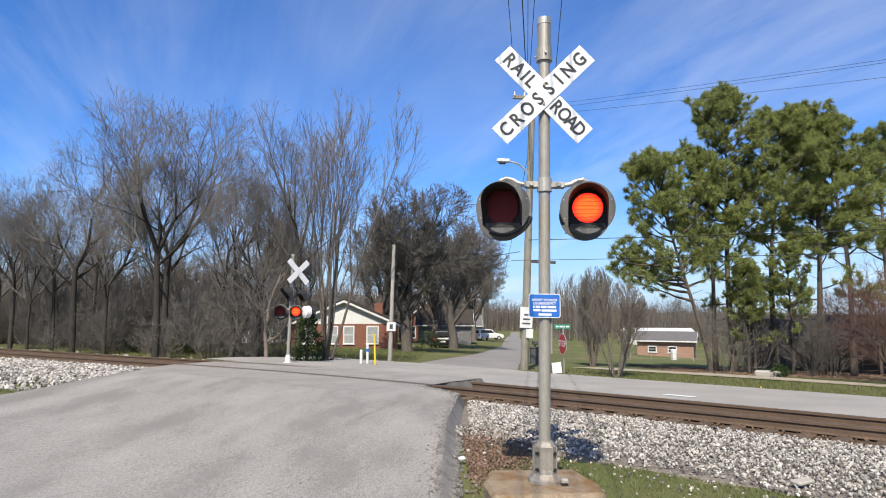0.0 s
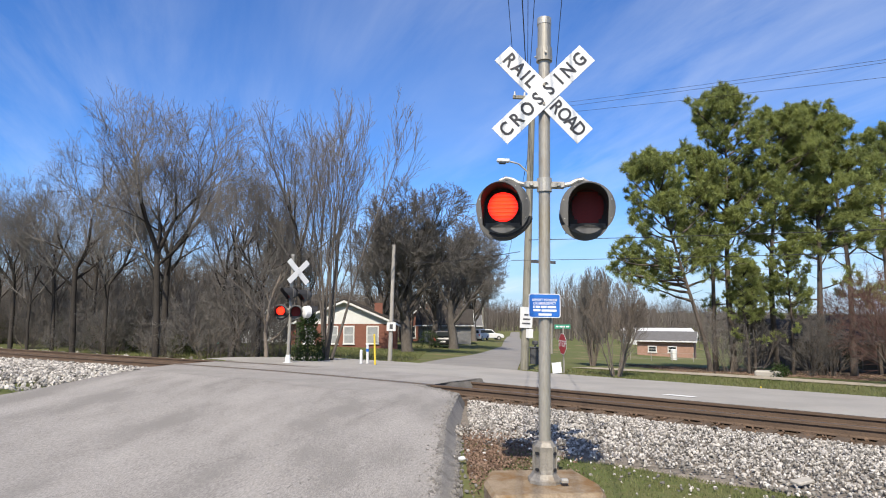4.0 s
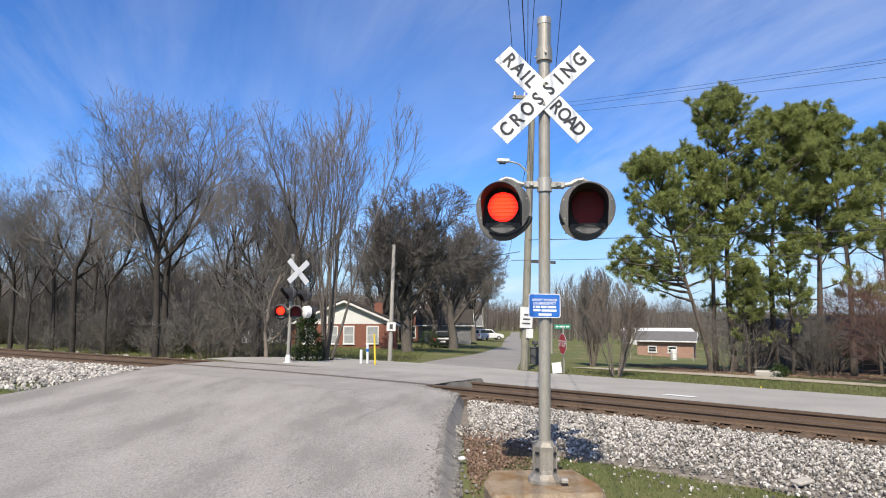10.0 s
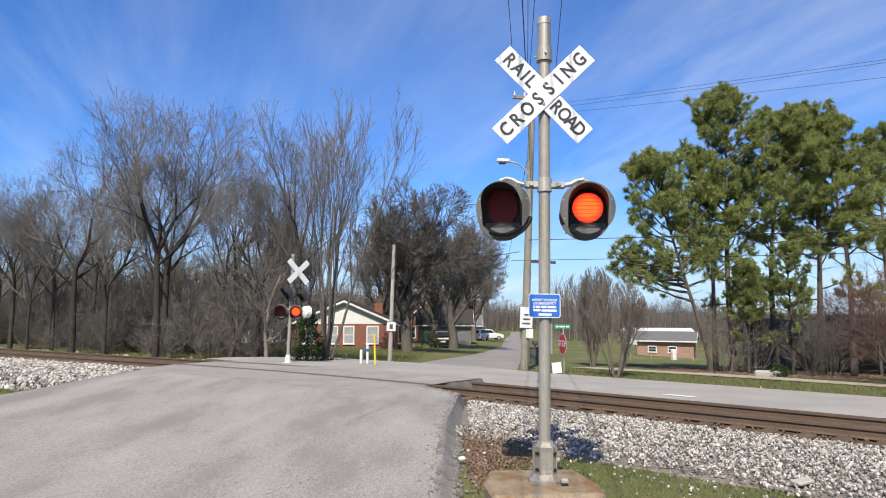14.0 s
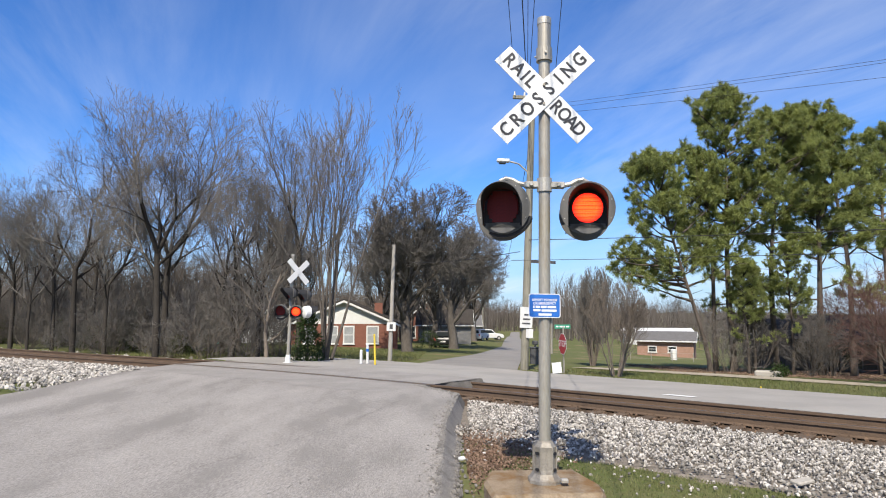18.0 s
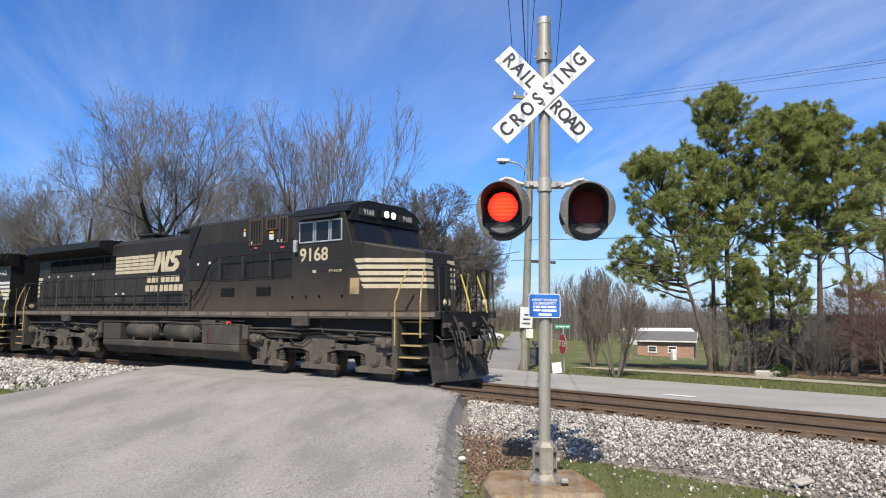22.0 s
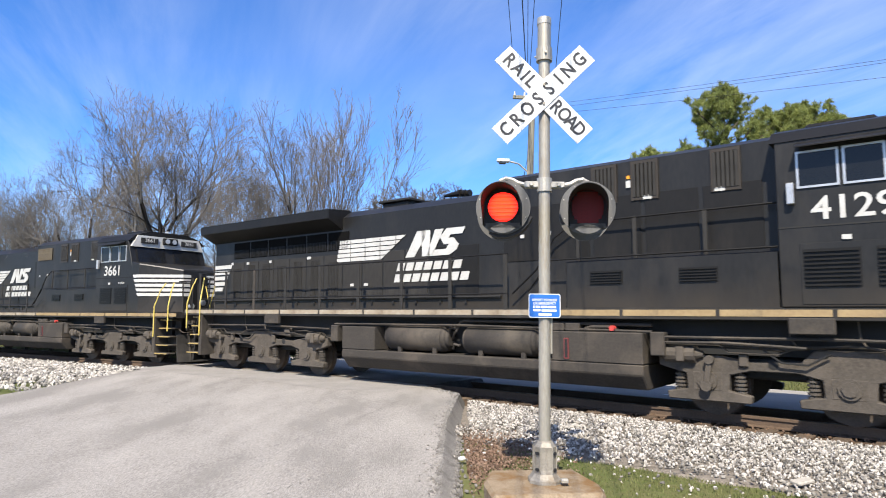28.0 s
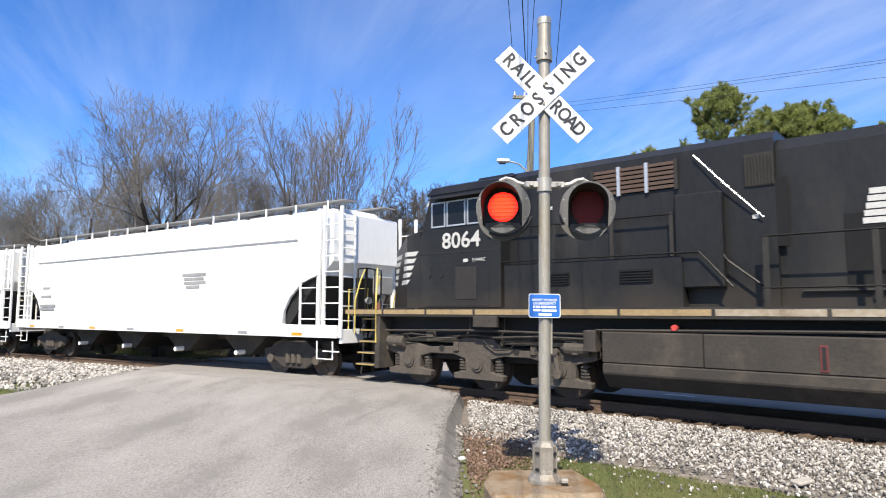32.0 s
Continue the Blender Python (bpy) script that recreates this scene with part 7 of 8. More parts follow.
for x, y, turn in ((-12.3, 27.2, 0), (-11.7, 27.3, 90), (-15.6, 29.9, 200), (-17.3, 30.3, 40), (-14.2, 30.4, 130), (-10.5, 28.4, 300), (-19.2, 31.6, 250)):
    plant(BRUSH, x, y, 0.5, turn)
plant(VASE, 5.62, 20.9, 1.0, 15)
plant(DOME, 7.1, 30.4, 1.0, 0)
for x, y, sc, turn in ((12.3, 27.6, 0.85, 20), (13.9, 28.4, 0.95, 140), (15.6, 27.2, 0.8, 260), (17.4, 28.6, 1.05, 60)):
    plant(BRUSH, x, y, sc, turn)
plant(RED, 15.6, 21.6, 0.98, 60)
plant(RED, 17.8, 24.0, 1.0, 200)
rng = random.Random(77)
for i in range(56):
    s, q = rng.uniform(-82, -20.5), rng.uniform(4.5, 38)
    x, y, _ = on_track(s, q)
    if x > -9.5 + (y - 26) * -0.25:
        continue
    plant((WOOD, WOOD_B)[i % 2], x, y, rng.uniform(0.7, 1.15), rng.uniform(0, 360), tilt=rng.uniform(-5, 5))
for i in range(66):
    s, q = rng.uniform(-72, -20.8), rng.uniform(3.0, 7.5)
    x, y, _ = on_track(s, q)
    plant(BRUSH, x, y, rng.uniform(0.65, 1.25), rng.uniform(0, 360), sink=0.1)
# far woods along the end of the street and behind the houses
for i in range(30):
    x = rng.uniform(-110, 150)
    y = rng.uniform(95, 190)
    if abs(x - 0.117 * y) < 9:
        continue
    plant((WOOD, WOOD_B)[i % 2], x, y, rng.uniform(1.0, 1.9), rng.uniform(0, 360))


def tree_line(name, n, x0, x1, y0, y1, h0, h1, seed, label, thin=1.0, keep=None, twigs=0):
    """A far belt of bare woods: many thin upright stems with short side twigs."""
    r = random.Random(seed)
    v, f = [], []
    for _ in range(n):
        x, y = r.uniform(x0, x1), r.uniform(y0, y1)
        if abs(x - 0.117 * y) < 7 and y < 230 or keep and not keep(x, y):
            continue
        z = ground_z(x, y) - 0.3
        h = r.uniform(h0, h1) * (0.85 + 0.3 * noise.noise((x * 0.03, y * 0.03, 9)))
        for k in range(9):
            w = (0.10 if k == 0 else 0.05) * thin
            a = r.uniform(-1, 1) * 0.45 * (k > 0)
            b = z + (0 if k == 0 else h * r.uniform(0.15, 0.7))
            L = h if k == 0 else h * r.uniform(0.25, 0.5)
            o = len(v)
            v += [(x - w, y, b), (x + w, y + w, b), (x + a * L, y + r.uniform(-0.3, 0.3) * L, min(b + L, z + h * 1.05))]
            f.append((o, o + 1, o + 2))
            end = Vector(v[-1])
            base = Vector(v[o])
            for _ in range(twigs):
                p = base.lerp(end, r.uniform(0.25, 0.95))
                d = Vector((r.uniform(-1, 1), r.uniform(-1, 1), r.uniform(0.1, 1.2))) * r.uniform(0.25, 0.7)
                j = len(v)
                v += [tuple(p - Vector((0.007, 0, 0))), tuple(p + Vector((0.007, 0.004, 0))), tuple(p + d)]
                f.append((j, j + 1, j + 2))
    tagged(new(name, mesh_from(name, v, f, FAR_WOOD)), label, "woods", kind="stuff")


def thicket_at(x, y):
    s, q = to_track(x, y)
    return q > 5.0 and s < -20 and x < -0.30 * y - 0.5


tree_line("thicket", 2600, -62, -8, 27, 78, 2.2, 7.5, 31, "tangled thicket of bare grey stems behind the track", thin=0.32, keep=thicket_at, twigs=7)
tree_line("thicket", 900, -40, 8, 70, 98, 5.0, 10.5, 32, "bare grey woods behind the houses", thin=0.6, keep=lambda x, y: x < 0.06 * y, twigs=7)
tree_line("far_woods", 5200, -150, 30, 110, 260, 9, 15, 21, "distant belt of bare brown woods")
tree_line("far_woods", 4600, 20, 260, 150, 330, 8, 14, 22, "distant belt of bare brown woods")


def leaf_cloud(rng, centre, radius, count, size, flat=1.0):
    """Loose small leaves about a point, as vertices and triangles."""
    v, f = [], []
    for _ in range(count):
        d = Vector((rng.gauss(0, 1), rng.gauss(0, 1), rng.gauss(0, 1))).normalized() * radius * rng.uniform(0.2, 1.0)
        p = centre + Vector((d.x, d.y, d.z * flat))
        a = Vector((rng.gauss(0, 1), rng.gauss(0, 1), rng.gauss(0, 1))).normalized() * size
        b = a.cross(Vector((rng.gauss(0, 1), rng.gauss(0, 1), rng.gauss(0, 1)))).normalized() * size * 0.45
        n = len(v)
        v += [p - a, p + b, p + a, p - b]
        f.append((n, n + 1, n + 2, n + 3))
    return v, f


def pine(seed, height, radius, lean, start=0.30, limbs=46, low=()):
    """A pine: bare lower trunk, rising limbs, side shoots that end in brushes of needles. low: extra low limbs (height share, heading, reach)."""
    rng = random.Random(seed)
    lines, nv, nf = [], [], []
    pts, rad = [], []
    n = 12
    for i in range(n + 1):
        f = i / n
        pts.append(Vector((lean[0] * height * f ** 1.5 + 0.10 * math.sin(f * 7 + seed), lean[1] * height * f ** 1.5 + 0.08 * math.cos(f * 6 + seed), -0.2 + (height + 0.2) * f)))
        rad.append(0.155 * (1 - 0.84 * f) * (1.3 if i == 0 else 1) * height / 12)
    lines.append((pts, rad, 8))
    def at(f):
        i = min(n - 1, int(f * n))
        return pts[i].lerp(pts[i + 1], f * n - i)
    def gauss():
        return Vector((rng.gauss(0, 1), rng.gauss(0, 1), rng.gauss(0, 1)))
    def brush(o, d):
        # needles stand out round the end of a shoot
        for _ in range(44):
            a = (d * rng.uniform(0.1, 1.0) + gauss() * 0.62).normalized()
            side = a.cross(gauss()).normalized() * 0.0105
            q = o - d * rng.uniform(0, 0.16)
            b = len(nv)
            nv.extend((q - side, q + side, q + a * rng.uniform(0.15, 0.25)))
            nf.append((b, b + 1, b + 2))
    def limb(f, heading, reach, rise):
        p = at(min(f, 0.985))
        d = Vector((math.cos(heading), math.sin(heading), rise)).normalized()
        lp, lr, m = [p], [0.018 + 0.016 * reach], 6
        for j in range(m):
            d = (d + gauss() * 0.14 + Vector((0, 0, 0.07))).normalized()
            lp.append(lp[-1] + d * reach / m)
            lr.append(max(0.010, lr[0] * (1 - 0.8 * (j + 1) / m)))
        lines.append((lp, lr, 4))
        for j in range(2, m + 1):
            for _ in range((0, 0, 1, 2, 3, 4, 5)[j]):
                sd = (d + gauss() * 0.75 + Vector((0, 0, 0.35))).normalized()
                e = lp[j] + sd * rng.uniform(0.20, 0.55) * min(1.0, 0.5 + reach * 0.3)
                lines.append(([lp[j], e], [0.011, 0.007], 3))
                for _ in range(3):
                    td = (sd * 0.6 + gauss() * 0.6 + Vector((0, 0, 0.45))).normalized()
                    t = e + td * rng.uniform(0.05, 0.26)
                    brush(t, td)
    for k in range(limbs):
        f = start + (1 - start) * ((k + rng.random()) / limbs) ** 0.80
        g = (f - start) / (1 - start)
        reach = radius * (0.30 + 0.70 * math.sin(math.pi * min(1, 0.30 + 0.62 * g)) ** 0.8) * rng.uniform(0.55, 1.15) * (1.0 if g < 0.86 else 0.75)
        limb(f, k * 2.4 + rng.uniform(-0.6, 0.6), reach, rng.uniform(0.05, 0.35) + 0.75 * g ** 2)
    for f, heading, reach in low:
        limb(f, radians(heading), reach, 0.08)
    # dead stubs below the crown
    for k in range(9):
        p = at(rng.uniform(0.18, start + 0.1))
        a = rng.uniform(0, 6.28)
        lines.append(([p, p + Vector((math.cos(a), math.sin(a), rng.uniform(-0.2, 0.3))) * rng.uniform(0.4, 1.5)], [0.016, 0.006], 3))
    t = thing("pine_tree", pose(0, 0, -500), "tall pine with rough grey trunk and clumped green needles", "tree", "pine trees")
    part("trunk", tubes_mesh("trunk", lines, BARK_PINE), BARK_PINE, t)
    part("crown", mesh_from("crown", nv, nf, NEEDLE), NEEDLE, t, "clumps of green needles")
    return t


PINE_A = pine(3, 12.4, 2.3, (0.01, 0.0), 0.40, 58, ((0.30, 300, 1.5), (0.34, 60, 1.4)))
PINE_B = pine(8, 9.0, 2.3, (-0.28, 0.0), 0.42, 42, ((0.52, 175, 3.0), (0.46, 190, 3.0), (0.42, 215, 2.6), (0.36, 195, 2.6), (0.44, 178, 3.1), (0.48, 168, 2.7), (0.40, 184, 2.9), (0.45, 203, 2.3), (0.42, 160, 2.4), (0.50, 186, 2.2)))
PINE_C = pine(14, 11.6, 2.0, (0.05, 0.02), 0.44, 44, ((0.30, 250, 1.6), (0.33, 120, 1.6)))
for src, across, y, sc, turn in ((PINE_B, 0.414, 27.6, 0.98, 0), (PINE_A, 0.452, 28.6, 0.99, 30), (PINE_C, 0.428, 28.9, 0.82, 200), (PINE_A, 0.476, 27.6, 0.38, 120), (PINE_C, 0.487, 27.9, 0.40, 60),
                                 (PINE_C, 0.517, 28.8, 0.99, 300), (PINE_A, 0.547, 27.6, 0.44, 200), (PINE_A, 0.594, 29.0, 0.96, 250), (PINE_C, 0.645, 29.2, 1.0, 140), (PINE_C, 0.70, 31.0, 1.02, 20)):
    plant(src, across * y, y, sc, turn)


IVY = mat("ivy_leaves", (0.075, 0.085, 0.025), 0.6, col2=(0.045, 0.055, 0.02), scale=0.8, fine=6, bump=0, island=0.35, spec=0.2)


def leafy_bush(name, x, y, w, h, count, label, material=None):
    rng = random.Random(int(abs(x) * 100))
    material = material or EVERGREEN
    v, f = [], []
    for k in range(count):
        z = rng.random()
        r = w * 0.5 * (1 - 0.75 * z ** 1.6) * rng.uniform(0.55, 1.0)
        a = rng.uniform(0, 6.283)
        c = Vector((r * math.cos(a), r * math.sin(a), 0.1 + z * h))
        lv, lf = leaf_cloud(rng, c, 0.20, 12, 0.055)
        b = len(v)
        v += lv
        f += [tuple(i + b for i in q) for q in lf]
    t = thing(name, pose(x, y, ground_z(x, y)), label, "shrub")
    part("leaves", mesh_from("leaves", v, f, material), material, t)
    part("stem", tube((0, 0, -0.1), (0, 0, h * 0.7), 0.05, 0.015, 6), BARK, t)


leafy_bush("evergreen_shrub", -4.95, 23.4, 1.15, 2.0, 240, "dark evergreen shrub beside the crossing signal")
leafy_bush("evergreen_shrub", -16.6, 33.2, 1.6, 1.2, 120, "dusty green shrub at the wood's edge")
leafy_bush("evergreen_shrub", -18.6, 34.4, 2.2, 1.1, 140, "dusty green shrub at the wood's edge")
for k, (s, q, w, h) in enumerate(((-52, 6.0, 3.2, 1.5), (-45, 5.5, 2.6, 1.3), (-38.5, 5.4, 2.2, 1.5), (-34.5, 5.0, 1.6, 1.1), (-31.2, 4.8, 1.5, 1.2), (-27.5, 4.8, 1.4, 0.7))):
    bx, by, _ = on_track(s, q)
    leafy_bush("undergrowth_shrub", bx, by, w, h, 130, "dull green leafy undergrowth at the wood's edge", IVY)
leafy_bush("evergreen_shrub", 20.2, 26.9, 2.2, 1.3, 140, "dark green shrub beside the dark house")
leafy_bush("evergreen_shrub", -1.2, 56.0, 2.6, 1.4, 120, "dark hedge in front of the houses")
leafy_bush("evergreen_shrub", 12.9, 24.6, 0.9, 0.3, 40, "low dark clump at the foot of the pines")


# ---- stones, grass and leaves on the ground ----
def scatter_stones(name, n, place, size, seed, material, label):
    rng = np.random.default_rng(seed)
    bm = bmesh.new()
    bmesh.ops.create_icosphere(bm, subdivisions=1, radius=1.0)
    base = np.array([v.co[:] for v in bm.verts])
    tris = [tuple(v.index for v in f.verts) for f in bm.faces]
    bm.free()
    verts, faces = [], []
    r2 = random.Random(seed)
    for i in range(n):
        p = place(r2)
        if p is None:
            continue
        k = size * (0.6 + 0.8 * rng.random())
        q = base * (1 + rng.uniform(-0.40, 0.40, (len(base), 1))) * (k * rng.uniform(0.6, 1.15, 3))
        a = rng.uniform(0, 6.28)
        c, s = math.cos(a), math.sin(a)
        q = q @ np.array([[c, -s, 0], [s, c, 0], [0, 0, 1]]) + np.array(p)
        o = len(verts)
        verts.extend(q.tolist())
        faces.extend([(x + o, y + o, z + o) for x, y, z in tris])
    tagged(new(name, mesh_from(name, verts, faces, material)), label, "stones", kind="stuff")


def shoulder_z(s, q):
    """Top of the loose stones beside the track."""
    if q > -1.5:
        return -0.19 + rail_z(s)
    return -0.19 + rail_z(s) - 0.055 * step(-1.6, -3.4, q)


def near_right(r):
    s = r.uniform(-8.9, 13)
    q = -1.28 - abs(r.gauss(0, 1)) * 1.75
    edge = -4.1 + 0.35 * noise.noise((s * 0.9, 0, 0))
    if q < edge and r.random() < 0.80 or q < -5.6:
        return None
    x, y, _ = on_track(s, q)
    if x < 0.45 - 0.5 * (y < 11) + 0.05 * max(0, y - 12) and y < 17:
        return None
    return x, y, max(shoulder_z(s, q), ground_z(x, y)) + r.uniform(-0.015, 0.03)


def near_left(r):
    s = r.uniform(-60, -16.5) if r.random() < 0.6 else r.uniform(-30, -16.5)
    q = -1.28 - abs(r.gauss(0, 1)) * 2.6
    if q < -6.4:
        return None
    x, y, _ = on_track(s, q)
    if x > np.interp(y, [e[1] for e in LEFT_EDGE], [e[0] for e in LEFT_EDGE]) + r.gauss(-0.05, 0.08):
        return None
    return x, y, rail_z(s) - 0.17 + 0.06 * step(-1.5, -2.5, q) - 0.08 * step(-4, -6.5, q) + r.uniform(-0.02, 0.04)


def between(r):
    s = r.choice((r.uniform(-8.6, 13), r.uniform(-55, -20)))
    q = r.uniform(-1.3, 1.1)
    x, y, _ = on_track(s, q)
    return x, y, rail_z(s) + cross_level(s, q) - 0.185 + r.uniform(-0.01, 0.015)


def far_left(r):
    s = r.uniform(-60, -20.5)
    x, y, _ = on_track(s, 1.3 + abs(r.gauss(0, 0.7)))
    return x, y, rail_z(s) - 0.24 + r.uniform(-0.03, 0.03)


STONE_RUST = mat("rusty_stone", (0.14, 0.093, 0.062), 0.95, col2=(0.09, 0.06, 0.042), scale=6, fine=40, bump=0.2, island=0.35, spec=0.15)
scatter_stones("ballast_stones", 46000, near_right, 0.0195, 1, STONE, "loose pale grey crushed stones beside the rails")
scatter_stones("ballast_stones", 13000, near_left, 0.050, 2, STONE, "loose pale grey crushed stones beside the rails")
scatter_stones("rusty_stones", 7000, between, 0.024, 3, STONE_RUST, "rust-stained crushed stones between the ties")
scatter_stones("ballast_stones", 1800, far_left, 0.055, 4, STONE, "loose grey stones on the far shoulder")


def scatter_blades(name, n, place, h, w, seed, material, label, category, lie=0.0):
    r = random.Random(seed)
    v, f = [], []
    for _ in range(n):
        p = place(r)
        if p is None:
            continue
        x, y, z = p
        a = r.uniform(0, 6.283)
        k = h * r.uniform(0.5, 1.3)
        dx, dy = math.cos(a) * w, math.sin(a) * w
        lx, ly = r.uniform(-0.6, 0.6) * k, r.uniform(-0.6, 0.6) * k
        b = len(v)
        if lie:
            v += [(x - dx, y - dy, z), (x + lx * 0.6, y + ly * 0.6, z + r.uniform(0, lie)), (x + dx, y + dy, z + r.uniform(0, lie)), (x - lx * 0.6, y - ly * 0.6, z)]
            f.append((b, b + 1, b + 2, b + 3))
        else:
            v += [(x - dx, y - dy, z), (x + dx, y + dy, z), (x + lx, y + ly, z + k)]
            f.append((b, b + 1, b + 2))
    tagged(new(name, mesh_from(name, v, f, material)), label, category, kind="stuff")


def verge_near(r):
    x, y = r.uniform(0.9, 9.5), r.uniform(3.2, 12.5)
    s, q = to_track(x, y)
    if q > -3.3 or noise.noise((x * 0.9, y * 0.9, 5)) + 0.55 * (-3.8 - q) < r.uniform(-0.3, 0.5):
        return None
    return x, y, ground_z(x, y)


def verge_far(r):
    s, q = r.uniform(-11, 22), r.uniform(6.15, 11.65)
    x, y, _ = on_track(s, q)
    if abs(x - 0.11 * y) < 2.1 and x < 2.6:
        return None
    return x, y, ground_z(x, y)


def lawn_left(r):
    x, y = r.uniform(-16, -1.2), r.uniform(23, 50)
    s, q = to_track(x, y)
    if q < 2.5 or x > -1.6 + 0.08 * (y - 24):
        return None
    return x, y, ground_z(x, y)


def litter_at(r):
    x, y = 0.30 + abs(r.gauss(0, 0.5)), r.gauss(8.6, 0.8)
    s, q = to_track(x, y)
    if q > -3.0 or x > 1.9 or y < 6.9:
        return None
    return x, y, max(ground_z(x, y), -0.24) + 0.01


scatter_blades("grass", 60000, verge_near, 0.045, 0.005, 11, BLADE, "short patchy green grass on the near verge", "grass")
scatter_blades("grass", 30000, verge_far, 0.07, 0.012, 12, BLADE, "mown green grass verge beside the side street", "grass")
scatter_blades("grass", 26000, lawn_left, 0.11, 0.016, 13, BLADE, "green spring lawn before the brick house", "grass")
scatter_blades("dead_leaves", 5200, litter_at, 0.055, 0.015, 14, LEAF_LITTER, "scattered brown dead leaves by the road edge", "leaves", lie=0.03)


def under_pines(r):
    x, y = r.uniform(9.5, 24), r.uniform(24.6, 34)
    s, q = to_track(x, y)
    if q < 13.9 or noise.noise((x * 0.4, y * 0.4, 8)) < r.uniform(-0.75, 0.25):
        return None
    return x, y, ground_z(x, y) + 0.015


scatter_blades("needle_litter", 30000, under_pines, 0.12, 0.03, 15, LEAF_LITTER, "brown fallen needles under the pines", "leaves", lie=0.03)


def crumbs(r):
    f = r.random()
    pts = RIGHT_EDGE[1:6]
    i = min(3, int(f * 4))
    a, b = pts[i], pts[i + 1]
    g = f * 4 - i
    x, y = a[0] + (b[0] - a[0]) * g + r.gauss(0.06, 0.12), a[1] + (b[1] - a[1]) * g
    return x, y, ground_z(x, y) + 0.03 if x > a[0] + (b[0] - a[0]) * g else road_z(x, y) + 0.002


scatter_stones("asphalt_crumbs", 2600, crumbs, 0.017, 6, EDGE_ASPHALT, "dark broken crumbs along the asphalt edge")

# ---- houses, poles, signs ----
BRICK = mat("red_brick", (0.21, 0.092, 0.064), 0.9, col2=(0.155, 0.068, 0.05), scale=3, fine=12, bump=0.2, spec=0.2)
BRICK_TAN = mat("tan_brick", (0.34, 0.21, 0.165), 0.9, col2=(0.24, 0.15, 0.105), scale=3, fine=12, bump=0.2, spec=0.2)
SIDING = mat("white_siding", (0.60, 0.60, 0.585), 0.6, col2=(0.52, 0.52, 0.50), scale=2, fine=20, bump=0.1)
SIDING_GREY = mat("weathered_siding", (0.27, 0.26, 0.245), 0.7, col2=(0.2, 0.19, 0.18), scale=2, fine=20, bump=0.1)
# wall colour darkened to stand in for the shade under the pines
SIDING_DARK = mat("shade_dark_siding", (0.105, 0.086, 0.07), 0.95, col2=(0.07, 0.058, 0.048), scale=2, fine=20, bump=0.1, spec=0.05)
SHINGLE = mat("roof_shingle", (0.060, 0.053, 0.047), 0.95, col2=(0.038, 0.034, 0.031), scale=2, fine=16, bump=0.3, spec=0.05)
SHINGLE_PALE = mat("roof_shingle_pale", (0.14, 0.136, 0.132), 0.9, col2=(0.105, 0.10, 0.097), scale=2, fine=16, bump=0.3, spec=0.2)
HOUSE_GLASS = mat("house_glass", (0.03, 0.035, 0.04), 0.08, bump=0)
CURTAIN = mat("pale_curtain_glass", (0.36, 0.37, 0.37), 0.2, col2=(0.2, 0.21, 0.22), scale=2, bump=0)
POLE_PALE = mat("pale_pole", (0.34, 0.32, 0.29), 0.9, col2=(0.25, 0.235, 0.21), scale=3, fine=25, stretch=(1, 1, 0.15), bump=0.3, spec=0.15)
POLE_WOOD = mat("pole_wood", (0.25, 0.235, 0.19), 0.9, col2=(0.165, 0.155, 0.125), scale=3, fine=25, stretch=(1, 1, 0.15), bump=0.4, spec=0.15)
# trim darkened likewise, for the shaded house
TRIM_DARK = mat("dark_trim", (0.10, 0.09, 0.08), 0.8, bump=0.1)
WIRE_BLACK = mat("wire", (0.02, 0.02, 0.022), 0.6, bump=0)
STOP_RED = mat("sign_red", (0.36, 0.03, 0.035), 0.5, col2=(0.30, 0.025, 0.03), bump=0.02)
SIGN_GREEN = mat("sign_green", (0.02, 0.28, 0.16), 0.5, bump=0.02)
YELLOW_POST = mat("yellow_post", (0.70, 0.52, 0.05), 0.5, bump=0.02)
WOOD_PLAY = mat("play_wood", (0.22, 0.12, 0.07), 0.8, bump=0.2)
SLIDE_GREEN = mat("slide_green", (0.15, 0.48, 0.38), 0.4, bump=0)
CAR_DARK = mat("car_dark", (0.015, 0.015, 0.018), 0.25, bump=0, spec=0.6)
TYRE = mat("tyre", (0.02, 0.02, 0.02), 0.85, bump=0.1)


